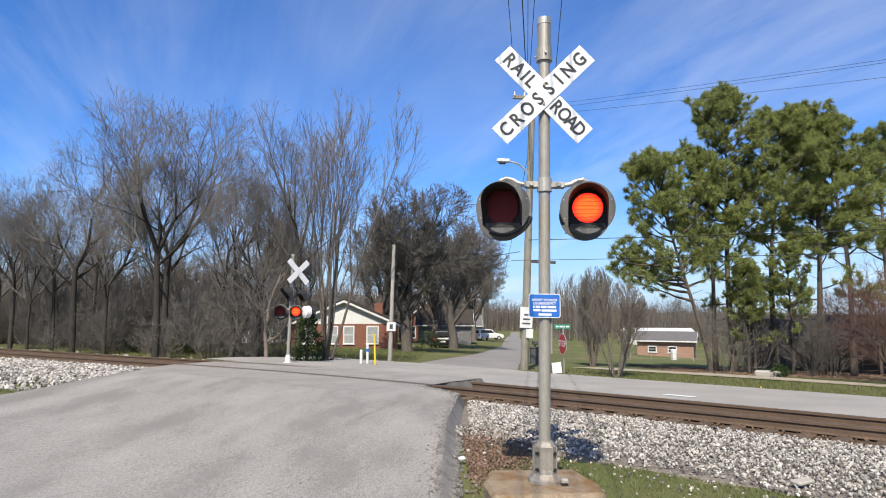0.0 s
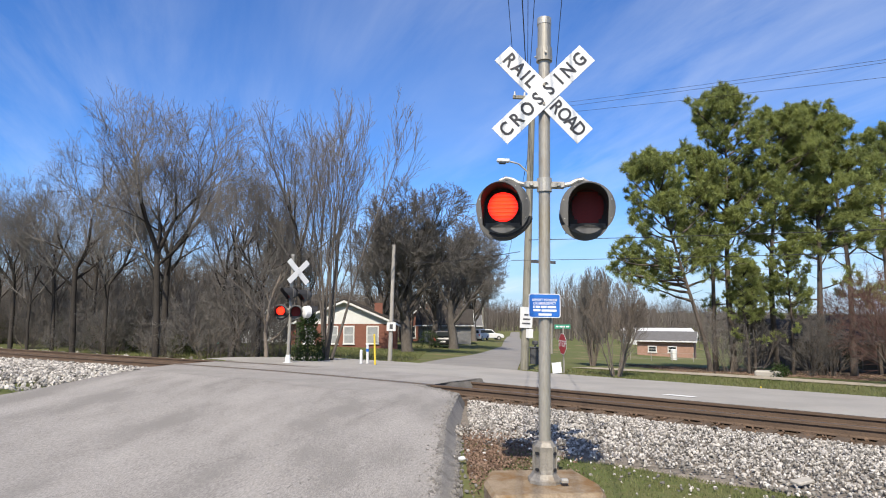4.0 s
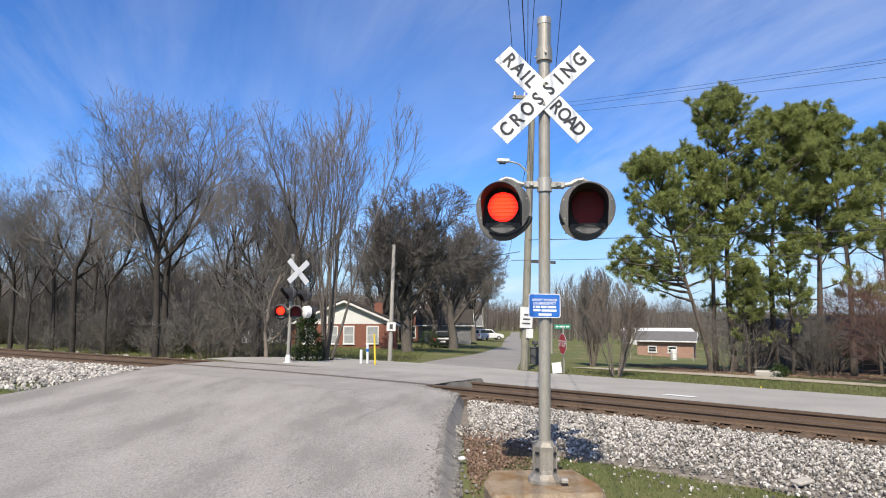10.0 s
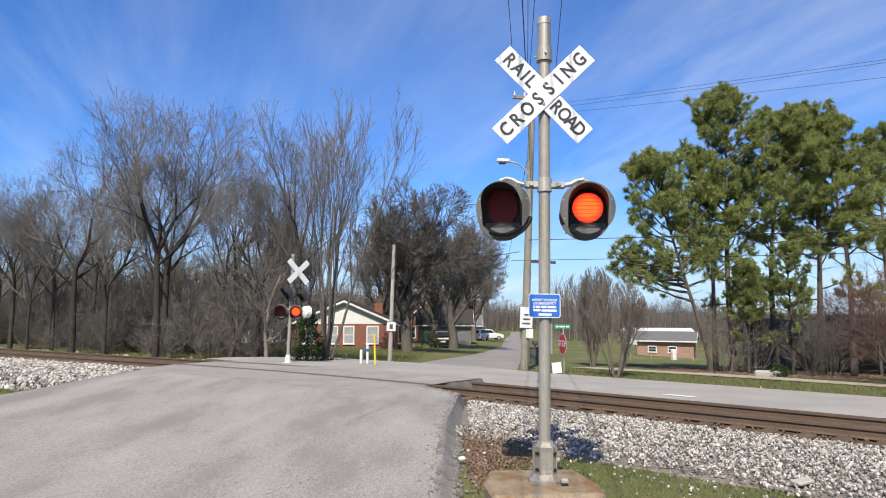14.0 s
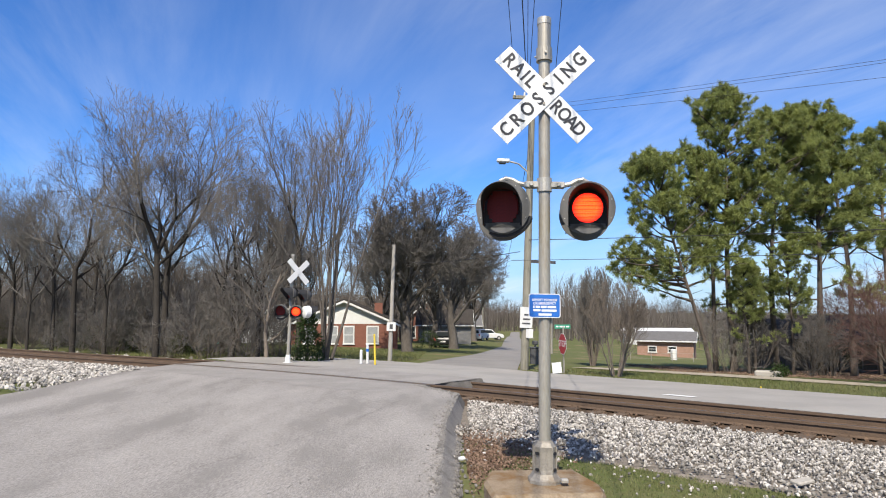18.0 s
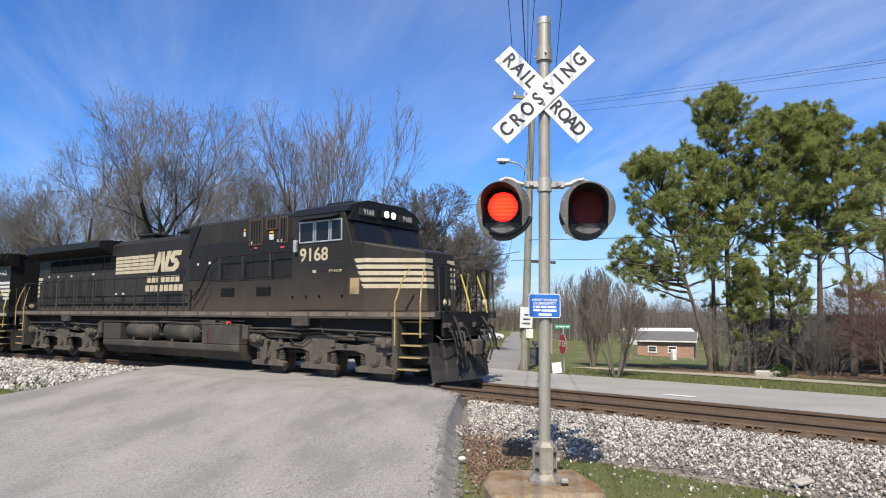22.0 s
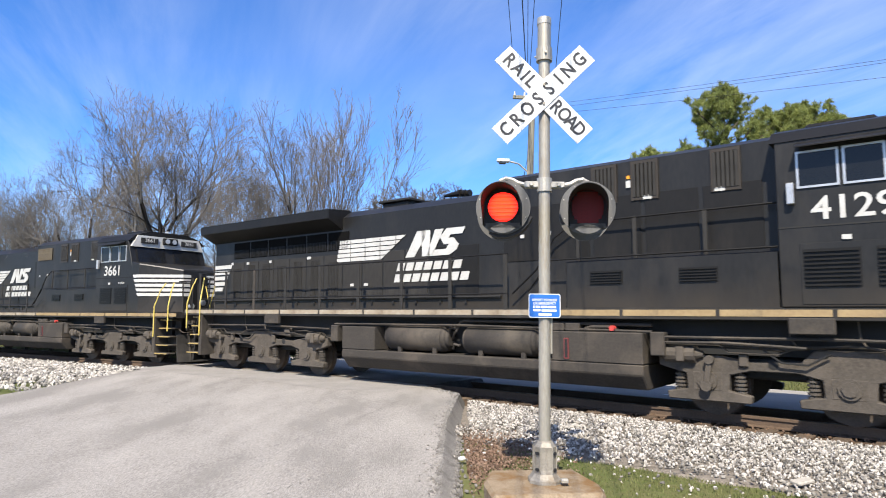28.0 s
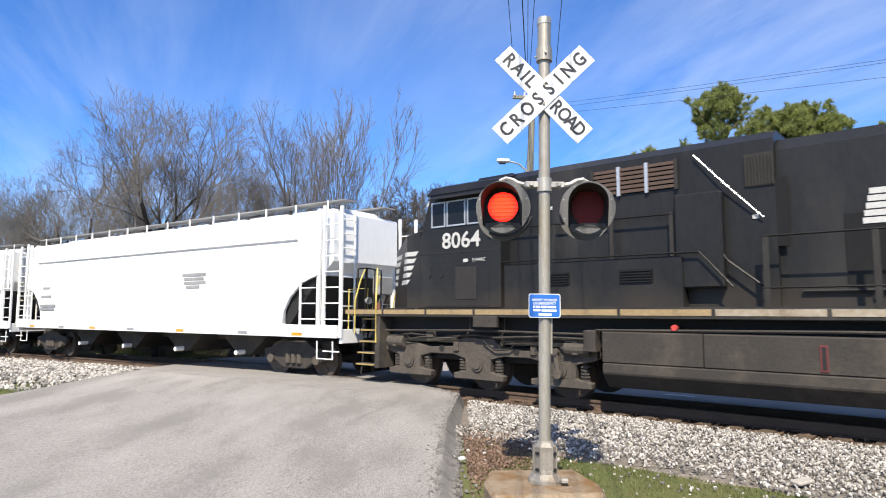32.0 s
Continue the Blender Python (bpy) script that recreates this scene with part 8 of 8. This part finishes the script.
def house(x, y, turn, w, d, wall_h, roof_h, wall, roof, label, windows=(), gable=None, sink=0.6, over=0.35, chimney=None, z=None, trim=None, glass=None):
    """A gabled house: ridge along its local y, its gable end facing local -y. windows: (face, along, sill, width, height, kind)."""
    base = ground_z(x, y) if z is None else z
    trim = trim or SIDING
    glass = glass or HOUSE_GLASS
    h = thing("house", pose(x, y, base, 0, 0, turn), label, "house")
    t = 0.2
    part("wall", box(-w / 2, w / 2, -d / 2, -d / 2 + t, -sink, wall_h), wall, h)
    part("wall", box(-w / 2, w / 2, d / 2 - t, d / 2, -sink, wall_h), wall, h)
    part("wall", box(-w / 2, -w / 2 + t, -d / 2 + t, d / 2 - t, -sink, wall_h), wall, h)
    part("wall", box(w / 2 - t, w / 2, -d / 2 + t, d / 2 - t, -sink, wall_h), wall, h)
    for yy in (-d / 2 + 0.02, d / 2 - 0.17):
        part("gable", extrude_poly([(-w / 2, wall_h), (w / 2, wall_h), (0, wall_h + roof_h)], yy, yy + 0.15, "y"), gable or wall, h)
    k = roof_h / (w / 2)
    for s in (-1, 1):
        slope = extrude_poly([(s * (w / 2 + over), wall_h - over * k), (0, wall_h + roof_h), (0, wall_h + roof_h + 0.16), (s * (w / 2 + over), wall_h - over * k + 0.16)], -d / 2 - over, d / 2 + over, "y")
        part("roof", slope, roof, h)
        barge = extrude_poly([(s * (w / 2 + over), wall_h - over * k - 0.12), (0, wall_h + roof_h - 0.12), (0, wall_h + roof_h + 0.05), (s * (w / 2 + over), wall_h - over * k + 0.05)], -d / 2 - over - 0.05, -d / 2 - over - 0.01, "y")
        part("barge_board", barge, trim, h)
        part("gutter", box(min(s * (w / 2 + over), s * (w / 2 + over + 0.12)), max(s * (w / 2 + over), s * (w / 2 + over + 0.12)), -d / 2 - over, d / 2 + over, wall_h - over * k - 0.02, wall_h - over * k + 0.12), trim, h)
    for face, a, sill, ww, hh, kind in windows:
        m = {"f": pose(a, -d / 2, sill, 0, 0, 0), "l": pose(-w / 2, a, sill, 0, 0, -90), "r": pose(w / 2, a, sill, 0, 0, 90)}[face]
        win = part("door" if kind == "door" else "window", box(-ww / 2 - 0.1, ww / 2 + 0.1, -0.06, 0.02, -0.08, hh + 0.1), trim, h)
        win.matrix_basis = m
        if kind == "door":
            part("door_leaf", box(-ww / 2, ww / 2, -0.075, -0.05, 0, hh), trim, win)
        else:
            part("pane", box(-ww / 2, ww / 2, -0.075, -0.05, 0, hh / 2 - 0.03), glass, win)
            part("pane", box(-ww / 2, ww / 2, -0.075, -0.05, hh / 2 + 0.03, hh), glass, win)
            part("sill", box(-ww / 2 - 0.15, ww / 2 + 0.15, -0.12, 0, -0.14, -0.08), trim, win)
    if chimney:
        cx, cy, ct = chimney
        part("chimney", box(cx - 0.35, cx + 0.35, cy - 0.3, cy + 0.3, wall_h * 0.8, ct), wall, h)
    return h


house(-8.3, 56.0, 4, 8.6, 9.5, 1.95, 1.85, BRICK, SHINGLE, "red brick house with a white gable beside the street",
      (("f", -0.9, 0.45, 0.7, 1.25, "w"), ("f", 0.4, 0.45, 0.7, 1.25, "w"), ("f", 2.3, 0.45, 0.8, 1.25, "w"), ("f", -2.8, 0.45, 0.8, 1.25, "w")), gable=SIDING, chimney=(2.6, 0.5, 3.7), glass=CURTAIN)
house(-14.6, 59.0, 0, 6.0, 8.0, 1.9, 1.3, SIDING, SHINGLE, "white-sided wing of the brick house", (("f", 1.2, 0.5, 0.8, 1.2, "w"), ("f", -1.2, 0.5, 0.8, 1.2, "w")))
house(0.2, 76.0, 90, 6.0, 6.0, 2.2, 1.6, SIDING_GREY, SHINGLE, "weathered pale house among bare trees", (("f", 1.5, 0.6, 0.8, 1.1, "w"),))
house(-2.4, 83.0, 6, 6.4, 8.0, 2.4, 2.6, BRICK, SHINGLE, "red brick house with a steep dark roof", (("f", -2, 0.6, 1.0, 1.3, "w"), ("f", 2, 0.6, 1.0, 1.3, "w")))
house(3.4, 112.0, 90, 7.0, 6.0, 2.4, 1.6, SIDING_GREY, SHINGLE_PALE, "small weathered house at the end of the street", (("l", 0, 0.6, 1.0, 1.2, "w"),))
house(27.0, 77.0, 66, 6.2, 6.2, 2.0, 0.85, BRICK_TAN, SHINGLE_PALE, "low tan brick house with a grey roof on the lawn",
      (("l", 1.4, 0.75, 0.8, 0.55, "w"), ("l", -0.8, 0.75, 0.8, 0.55, "w")), sink=1.5)
house(42.6, 128.0, 80, 9, 13.0, 2.7, 0.8, SIDING, SIDING, "long white building behind the tan house", (("l", -3, 1, 1, 1, "w"), ("l", 2, 1, 1, 1, "w")), sink=2)
dark = house(26.0, 38.6, 84, 7.5, 12.5, 2.45, 1.0, SIDING_DARK, SHINGLE, "house coloured dark for pine shade, with a deep porch", (("l", 3.2, 0.7, 1.0, 1.2, "w"), ("l", -2.0, 0.7, 1.0, 1.2, "w"), ("l", 0.6, 0.0, 1.0, 2.0, "door")), sink=1.0, z=-2.2, trim=TRIM_DARK)
part("porch_roof", box(-6.2, -3.6, -6.2, 6.2, 2.15, 2.28), SHINGLE, dark)
for k in range(5):
    part("porch_post", box(-6.1, -5.95, -6.0 + k * 2.95, -5.85 + k * 2.95, -0.8, 2.36), SIDING_DARK, dark)
part("porch_floor", box(-6.2, -3.7, -6.2, 6.2, -0.6, 0.12), PALE_CONCRETE, dark)
part("end_wall", box(-6.0, -3.6, -6.25, -6.1, -0.5, 2.4), SIDING, dark)


def kit(name, x, y, label, category, z=None, turn=0, tilt=0, group=""):
    return thing(name, pose(x, y, ground_z(x, y) if z is None else z, 0, tilt, turn), label, category, group)


# tall pole with street lamp
p = kit("utility_pole", 3.01, 23.74, "tall leaning wooden utility pole with a street lamp", "utility pole", tilt=2.4)
part("pole", tube((0, 0, -0.4), (0, 0, 10.9), 0.155, 0.115, 14), POLE_WOOD, p)
part("lamp_arm", pipe_bm([(0, 0, 7.05), (-0.12, -0.05, 7.45), (-0.45, -0.1, 7.72), (-0.85, -0.15, 7.80)], 0.032, 8), ALU, p)
lh = box(-1.30, -0.80, -0.26, -0.06, 7.74, 7.88, 0.04)
part("lamp_head", lh, SIDING, p, "pale street lamp head")
part("lamp_lens", box(-1.22, -0.95, -0.24, -0.08, 7.68, 7.75, 0.02), HOUSE_GLASS, p)
part("crossarm", box(-0.75, 0.75, -0.06, 0.06, 10.30, 10.42), POLE_WOOD, p)
for x in (-0.68, -0.3, 0.35, 0.7):
    part("insulator", tube((x, 0, 10.42), (x, 0, 10.58), 0.045, 0.03, 8), SIDING, p)
part("equipment_arm", box(0.1, 1.05, -0.06, 0.06, 3.98, 4.08), HOOD_PAINT, p)
part("bracket", box(-0.5, 0.0, -0.04, 0.04, 9.95, 10.05), GALV, p)
part("pole_sign", box(-0.24, 0.22, -0.20, -0.18, 1.55, 2.32), SIDING, p, "white notice board")
for k in range(3):
    part("text_bar", box(-0.16 + 0.03 * k, 0.14, -0.206, -0.2, 1.68 + 0.16 * k, 1.74 + 0.16 * k), HOOD_PAINT, p)
part("pole_sign", box(0.0, 0.26, -0.19, -0.175, 1.18, 1.52), SIDING, p)
part("guy_guard", tube((0.75, 0.2, -0.4), (0.68, 0.2, 2.0), 0.04, seg=8), YELLOW_POST, p)
p = kit("utility_pole", -2.2, 26.5, "thin pale wooden pole with a small white notice", "utility pole", tilt=1.6)
part("pole", tube((0, 0, -0.3), (0, 0, 4.9), 0.095, 0.07, 10), POLE_PALE, p)
part("notice", box(-0.17, 0.20, -0.13, -0.11, 1.30, 1.66), SIDING, p, "small white notice")
part("notice_mark", box(-0.05, 0.08, -0.136, -0.13, 1.38, 1.58), HOOD_PAINT, p)
for x, y, h in ((13.2, 150.0, 8.5), (10.2, 112.0, 8.0), (7.2, 92.0, 7.5), (3.9, 76.0, 7.0)):
    p = kit("utility_pole", x - 3.2, y, "distant wooden utility pole along the street", "utility pole", group="distant poles")
    part("pole", tube((0, 0, -0.3), (0, 0, h), 0.15, 0.1, 8), POLE_WOOD, p)
    part("crossarm", box(-0.9, 0.9, -0.06, 0.06, h - 0.6, h - 0.48), POLE_WOOD, p)


def wire(a, b, sag, r, name="overhead_wire"):
    a, b = Vector(a), Vector(b)
    pts = [a.lerp(b, k / 14) - Vector((0, 0, sag * 4 * (k / 14) * (1 - k / 14))) for k in range(15)]
    tagged(part(name, pipe_bm(pts, r, 5), WIRE_BLACK), "thin dark overhead utility wire", "wire", "overhead wires")


def beyond(a, b, k):
    a, b = Vector(a), Vector(b)
    return a + (b - a) * k


for a, b, r in (((2.39, 21.0, 10.49), (1.58, 15.0, 9.9), 0.010), ((2.83, 21.0, 10.2), (1.94, 15.0, 9.9), 0.017), ((2.90, 21.0, 9.9), (1.97, 14.0, 9.2), 0.009), ((2.96, 21.0, 9.6), (1.98, 13.0, 8.6), 0.009), ((3.87, 21.0, 9.99), (2.94, 15.0, 9.36), 0.010)):
    wire(beyond(a, b, -0.43), beyond(a, b, 5.5), 0.0, r)
for a, b, r in (((3.28, 23.7, 9.48), (12.33, 17.0, 8.87), 0.006), ((3.28, 23.7, 9.32), (12.32, 17.0, 8.78), 0.006), ((3.28, 23.7, 9.12), (12.29, 17.0, 8.36), 0.006), ((3.11, 23.7, 4.34), (12.01, 17.0, 4.11), 0.012), ((2.57, 23.7, 3.57), (11.96, 17.0, 3.49), 0.010)):
    wire(a, beyond(a, b, 3.0), 0.25, r)
wire((2.9, 23.7, 3.9), (-6.6, 52.0, 6.2), 0.5, 0.012)
wire((3.5, 23.7, 8.9), (6.9, 76.0, 3.9), 0.3, 0.012)

# stop sign with a street name plate
p = kit("stop_sign", 4.1, 21.88, "red octagonal stop sign on a post with green street plate", "stop sign", turn=-80)
part("post", box(-0.03, 0.03, 0.0, 0.04, -0.3, 1.62), GALV, p)
oc = [(0.38 * math.cos(radians(22.5 + 45 * k)), 0.38 * math.sin(radians(22.5 + 45 * k))) for k in range(8)]
o = part("sign_border", extrude_poly(oc, -0.012, -0.006, "y"), WHITE_SHEET, p)
o.location = (0, 0, 1.01)
o = part("sign_face", extrude_poly([(a * 0.94, b * 0.94) for a, b in oc], -0.016, -0.012, "y"), STOP_RED, p, "red sign face")
o.location = (0, 0, 1.01)
o = part("lettering", text_mesh("STOP", 0.30, WHITE_SHEET, 0.002), WHITE_SHEET, p)
o.location = (0, -0.018, 1.01)
nm = box(-0.27, 0.27, -0.01, 0.01, -0.07, 0.07)
o = part("street_plate", nm, SIGN_GREEN, p, "green street name plate")
o.matrix_basis = pose(0, 0, 1.60, 0, 0, 80)
for x0, x1 in ((-0.22, -0.14), (-0.10, 0.08), (0.12, 0.22)):
    b = part("text_bar", box(x0, x1, -0.016, -0.011, -0.025, 0.025), WHITE_SHEET, p)
    b.matrix_basis = pose(0, 0, 1.60, 0, 0, 80)
p = kit("yard_sign", 3.62, 20.3, "small white yard sign leaning on the verge", "sign", z=-0.36, tilt=-6)
part("panel", box(-0.14, 0.16, -0.01, 0.01, 0.08, 0.42, 0.004), SIDING, p)
for x in (-0.12, 0.14):
    part("stake", tube((x, 0, -0.1), (x, 0, 0.1), 0.008, seg=5), GALV, p)
for x, y, h, m, lab in ((-2.87, 22.45, 0.65, SIDING, "short white marker post"), (-2.69, 22.8, 0.83, SIDING, "white marker post with a blue band"), (-2.31, 21.9, 1.22, YELLOW_POST, "tall yellow pipeline marker post")):
    p = kit("marker_post", x, y, lab + " in the grass", "post", tilt=-2 if m is YELLOW_POST else 0)
    part("post", tube((0, 0, -0.2), (0, 0, h), 0.05 if m is SIDING else 0.035, seg=10), m, p)
    part("cap", tube((0, 0, h), (0, 0, h + 0.04), 0.055 if m is SIDING else 0.04, 0.03, 10), m, p)
    if "blue" in lab:
        part("band", tube((0, 0, h - 0.22), (0, 0, h - 0.12), 0.052, seg=10), SIGN_BLUE, p)
p = kit("mailbox", 4.75, 33.0, "dark mailbox on a wooden post beside the street", "mailbox")
part("post", box(-0.05, 0.05, -0.05, 0.05, -0.2, 0.9), POLE_WOOD, p)
mb = box(-0.12, 0.12, -0.25, 0.25, 0.9, 1.1, 0.03)
part("box", mb, HOOD_PAINT, p)
p = kit("roadside_cabinet", 4.35, 30.5, "dark utility cabinet beside the street", "cabinet")
part("body", box(-0.2, 0.2, -0.15, 0.15, -0.1, 0.75, 0.03), HOOD_PAINT, p)
part("lid", box(-0.22, 0.22, -0.17, 0.17, 0.75, 0.80, 0.01), HOOD_PAINT, p)
p = tagged(part("kerb_block", box(-0.5, 0.45, -0.2, 0.2, -0.2, 0.22, 0.05), PALE_CONCRETE), "worn pale concrete block under the pines", "concrete block")
p.matrix_basis = pose(12.55, 24.7, ground_z(12.55, 24.7), 0, 0, -30)
p = kit("garden_tank", 20.0, 55.5, "white propane tank beside the tan house", "tank", turn=20)
part("tank", tube((0, 0, 0.0), (0, 0, 0.85), 0.26, 0.25, 14), SIDING, p)
part("dome", tube((0, 0, 0.85), (0, 0, 0.93), 0.25, 0.12, 14), SIDING, p)
# garden fence
p = kit("wire_fence", 17.5, 49.5, "thin wire garden fence on the lawn", "fence")
for k in range(7):
    part("fence_post", tube((k * 1.5 - 3, -k * 0.3, -0.5), (k * 1.5 - 3, -k * 0.3, 0.7), 0.03, seg=6), GALV, p)
for z in (0.25, 0.62):
    part("fence_wire", tube((-3, 0, z), (6, -1.8, z), 0.008, seg=4), GALV, p)
# children's climbing frame with a slide
p = kit("climbing_frame", -18.6, 45.5, "brown wooden climbing frame with a pale green slide", "climbing frame", turn=20)
for x in (-0.6, 0.6):
    for y in (-0.6, 0.6):
        part("leg", box(x - 0.06, x + 0.06, y - 0.06, y + 0.06, -0.3, 1.9), WOOD_PLAY, p)
part("deck", box(-0.7, 0.7, -0.7, 0.7, 0.85, 0.95), WOOD_PLAY, p)
for s in (-1, 1):
    part("roof_side", extrude_poly([(s * 0.85, 1.75), (0, 2.35), (0, 2.42), (s * 0.85, 1.82)], -0.8, 0.8, "y"), WOOD_PLAY, p)
    part("railing", box(-0.7, 0.7, s * 0.66 - 0.03, s * 0.66 + 0.03, 1.2, 1.5), WOOD_PLAY, p)
part("slide", extrude_poly([(0.65, 0.95), (2.5, 0.02), (2.9, 0.0), (2.9, 0.10), (2.5, 0.14), (0.65, 1.08)], -0.25, 0.25, "y"), SLIDE_GREEN, p, "pale green slide")


def parked_car(x, y, turn, paint, label):
    c = kit("car", x, y, label, "car", turn=turn)
    part("body", extrude_poly([(-2.2, 0.35), (2.2, 0.35), (2.25, 0.75), (1.9, 0.95), (1.0, 1.05), (-2.15, 1.05), (-2.25, 0.8)], -0.88, 0.88, "y", 0.06), paint, c)
    part("cabin", extrude_poly([(-2.05, 1.03), (1.0, 1.03), (0.35, 1.62), (-1.85, 1.64)], -0.76, 0.76, "y", 0.06), paint, c)
    for s in (-1, 1):
        part("side_glass", extrude_poly([(-1.8, 1.10), (0.75, 1.10), (0.25, 1.54), (-1.7, 1.55)], min(s * 0.762, s * 0.772), max(s * 0.762, s * 0.772), "y"), HOUSE_GLASS, c)
        for xx in (-1.4, 1.4):
            w = part("wheel", tube((xx, s * 0.70, 0.34), (xx, s * 0.90, 0.34), 0.34, seg=16), TYRE, c)
            part("rim", tube((xx, s * 0.895, 0.34), (xx, s * 0.91, 0.34), 0.2, seg=12), ALU, w)
    part("rear_glass", extrude_poly([(-0.62, 1.12), (0.62, 1.12), (0.55, 1.52), (-0.55, 1.52)], -2.10, -2.02, "x"), HOUSE_GLASS, c)
    for s in (-1, 1):
        part("tail_light", box(-2.27, -2.2, s * 0.7 - 0.1, s * 0.7 + 0.1, 0.78, 0.98), RED_PAINT, c)
    part("plate_bar", box(-2.28, -2.24, -0.25, 0.25, 0.6, 0.72), SIDING, c)


parked_car(0.3, 60.5, 82, CAR_DARK, "black sport utility car parked by the houses")
parked_car(5.2, 92.0, 70, SIDING, "white car parked far along the street")
parked_car(7.0, 98.0, 10, SIDING, "white car parked far along the street")

# small marks beside the streets
p = kit("edge_marker", 8.5, 17.2, "small yellow marker stub at the street edge", "marker", z=ground_z(8.5, 17.2))
part("stub", tube((0, 0, -0.05), (0, 0, 0.08), 0.024, 0.02, 8), YELLOW_POST, p)
part("cap", tube((0, 0, 0.08), (0, 0, 0.09), 0.022, 0.012, 8), YELLOW_POST, p)
p = tagged(part("paint_mark", extrude_poly([(-0.36, -0.05), (0.30, -0.06), (0.36, 0.03), (-0.20, 0.06)], 0.0, 0.004, "z"), WHITE_SHEET), "short worn white paint mark on the side street", "road marking")
p.matrix_basis = pose(5.05, 13.75, -0.105, 2, 0, -41)
crumple = bmesh.new()
bmesh.ops.create_icosphere(crumple, subdivisions=2, radius=0.05)
for v in crumple.verts:
    v.co *= 1 + 0.35 * noise.noise(v.co * 40)
    v.co.z *= 0.55
p = tagged(part("paper_scrap", crumple, SIDING), "crumpled pale paper scrap by the road edge", "litter")
p.matrix_basis = pose(0.24, 8.3, -0.17, 0, 0, 30)

# loose slabs on the near verge
for x, y, w, turn, lab in ((4.05, 7.35, 0.12, 20, "flat grey broken slab lying in the grass"), (1.50, 7.40, 0.10, -8, "small white slab beside the footing"), (2.12, 10.75, 0.15, 10, "flat pale slab among the stones")):
    p = tagged(part("stone_slab", box(-w, w, -w * 0.55, w * 0.55, -0.02, 0.022, 0.012), PALE_CONCRETE), lab, "stone slab")
    p.matrix_basis = pose(x, y, max(ground_z(x, y), -0.235) + 0.025, 3, -4, turn)

# ---- what moves ----
def front_at(t):
    """How far along the track the leading coupler is."""
    early = min(3.0, max(0.0, 22.2 - t))
    return 57.61 + 13.066 * (t - 27) - 0.0115 * (t - 27) ** 2 + 0.16 * early ** 2


def vehicle_pose(s, half, rev):
    ax, ay, _ = on_track(s + half)
    bx, by, _ = on_track(s - half)
    h = math.degrees(math.atan2(ay - by, ax - bx)) + (180 if rev else 0)
    return pose((ax + bx) / 2, (ay + by) / 2, (rail_z(s + half) + rail_z(s - half)) / 2, 0, 0, h)


def motions():
    behind = 0.0
    for ob, rev, half, length in TRAIN:
        rows = []
        if ob is hopper:
            behind -= 0.42
        for i in range(161):
            t = i * 0.2
            rows.append((t, vehicle_pose(front_at(t) - behind - length / 2, half, rev)))
        # wheels roll while the vehicle is near the crossing
        first, last = ((-48 + behind), (34 + behind))
        times = [i / 30 for i in range(961) if first < front_at(i / 30) < last]
        sign = -1 if rev else 1
        for w, owner, x, r in WHEELSETS:
            if owner is ob and times:
                turns = [(0.0, 0.0)] + [(t, math.degrees((front_at(t) - front_at(times[0])) / r) * sign) for t in times]
                keys = turns + ([(32.0, turns[-1][1])] if turns[-1][0] < 31.99 else [])
                walk(w, [(t, pose(x, 0, r, 0, a, 0)) for t, a in keys])
        behind += length
        walk(ob, rows)
    # flashers: added slats cover and bare each steady lamp face, left and right by turns
    for slat, z, side in BLINK_SLATS:
        shut, wide = pose(0, -0.034, z), pose(0, -0.034, z, -82, 0, 0)
        lit = side == "R"
        rows = [(0.0, wide if lit else shut)]
        t, k = 0.655, 0
        while t < 31.9:
            # the lit side is shut just before the other opens
            step_at = round(t * FPS)
            pair = ((-1, wide), (0, shut)) if lit else ((0, shut), (1, wide))
            rows += [((step_at + d) / FPS, m) for d, m in pair]
            lit = not lit
            k += 1
            t = 0.655 + k * 0.7435
        rows.append((32.0, wide if lit else shut))
        walk(slat, rows)


motions()
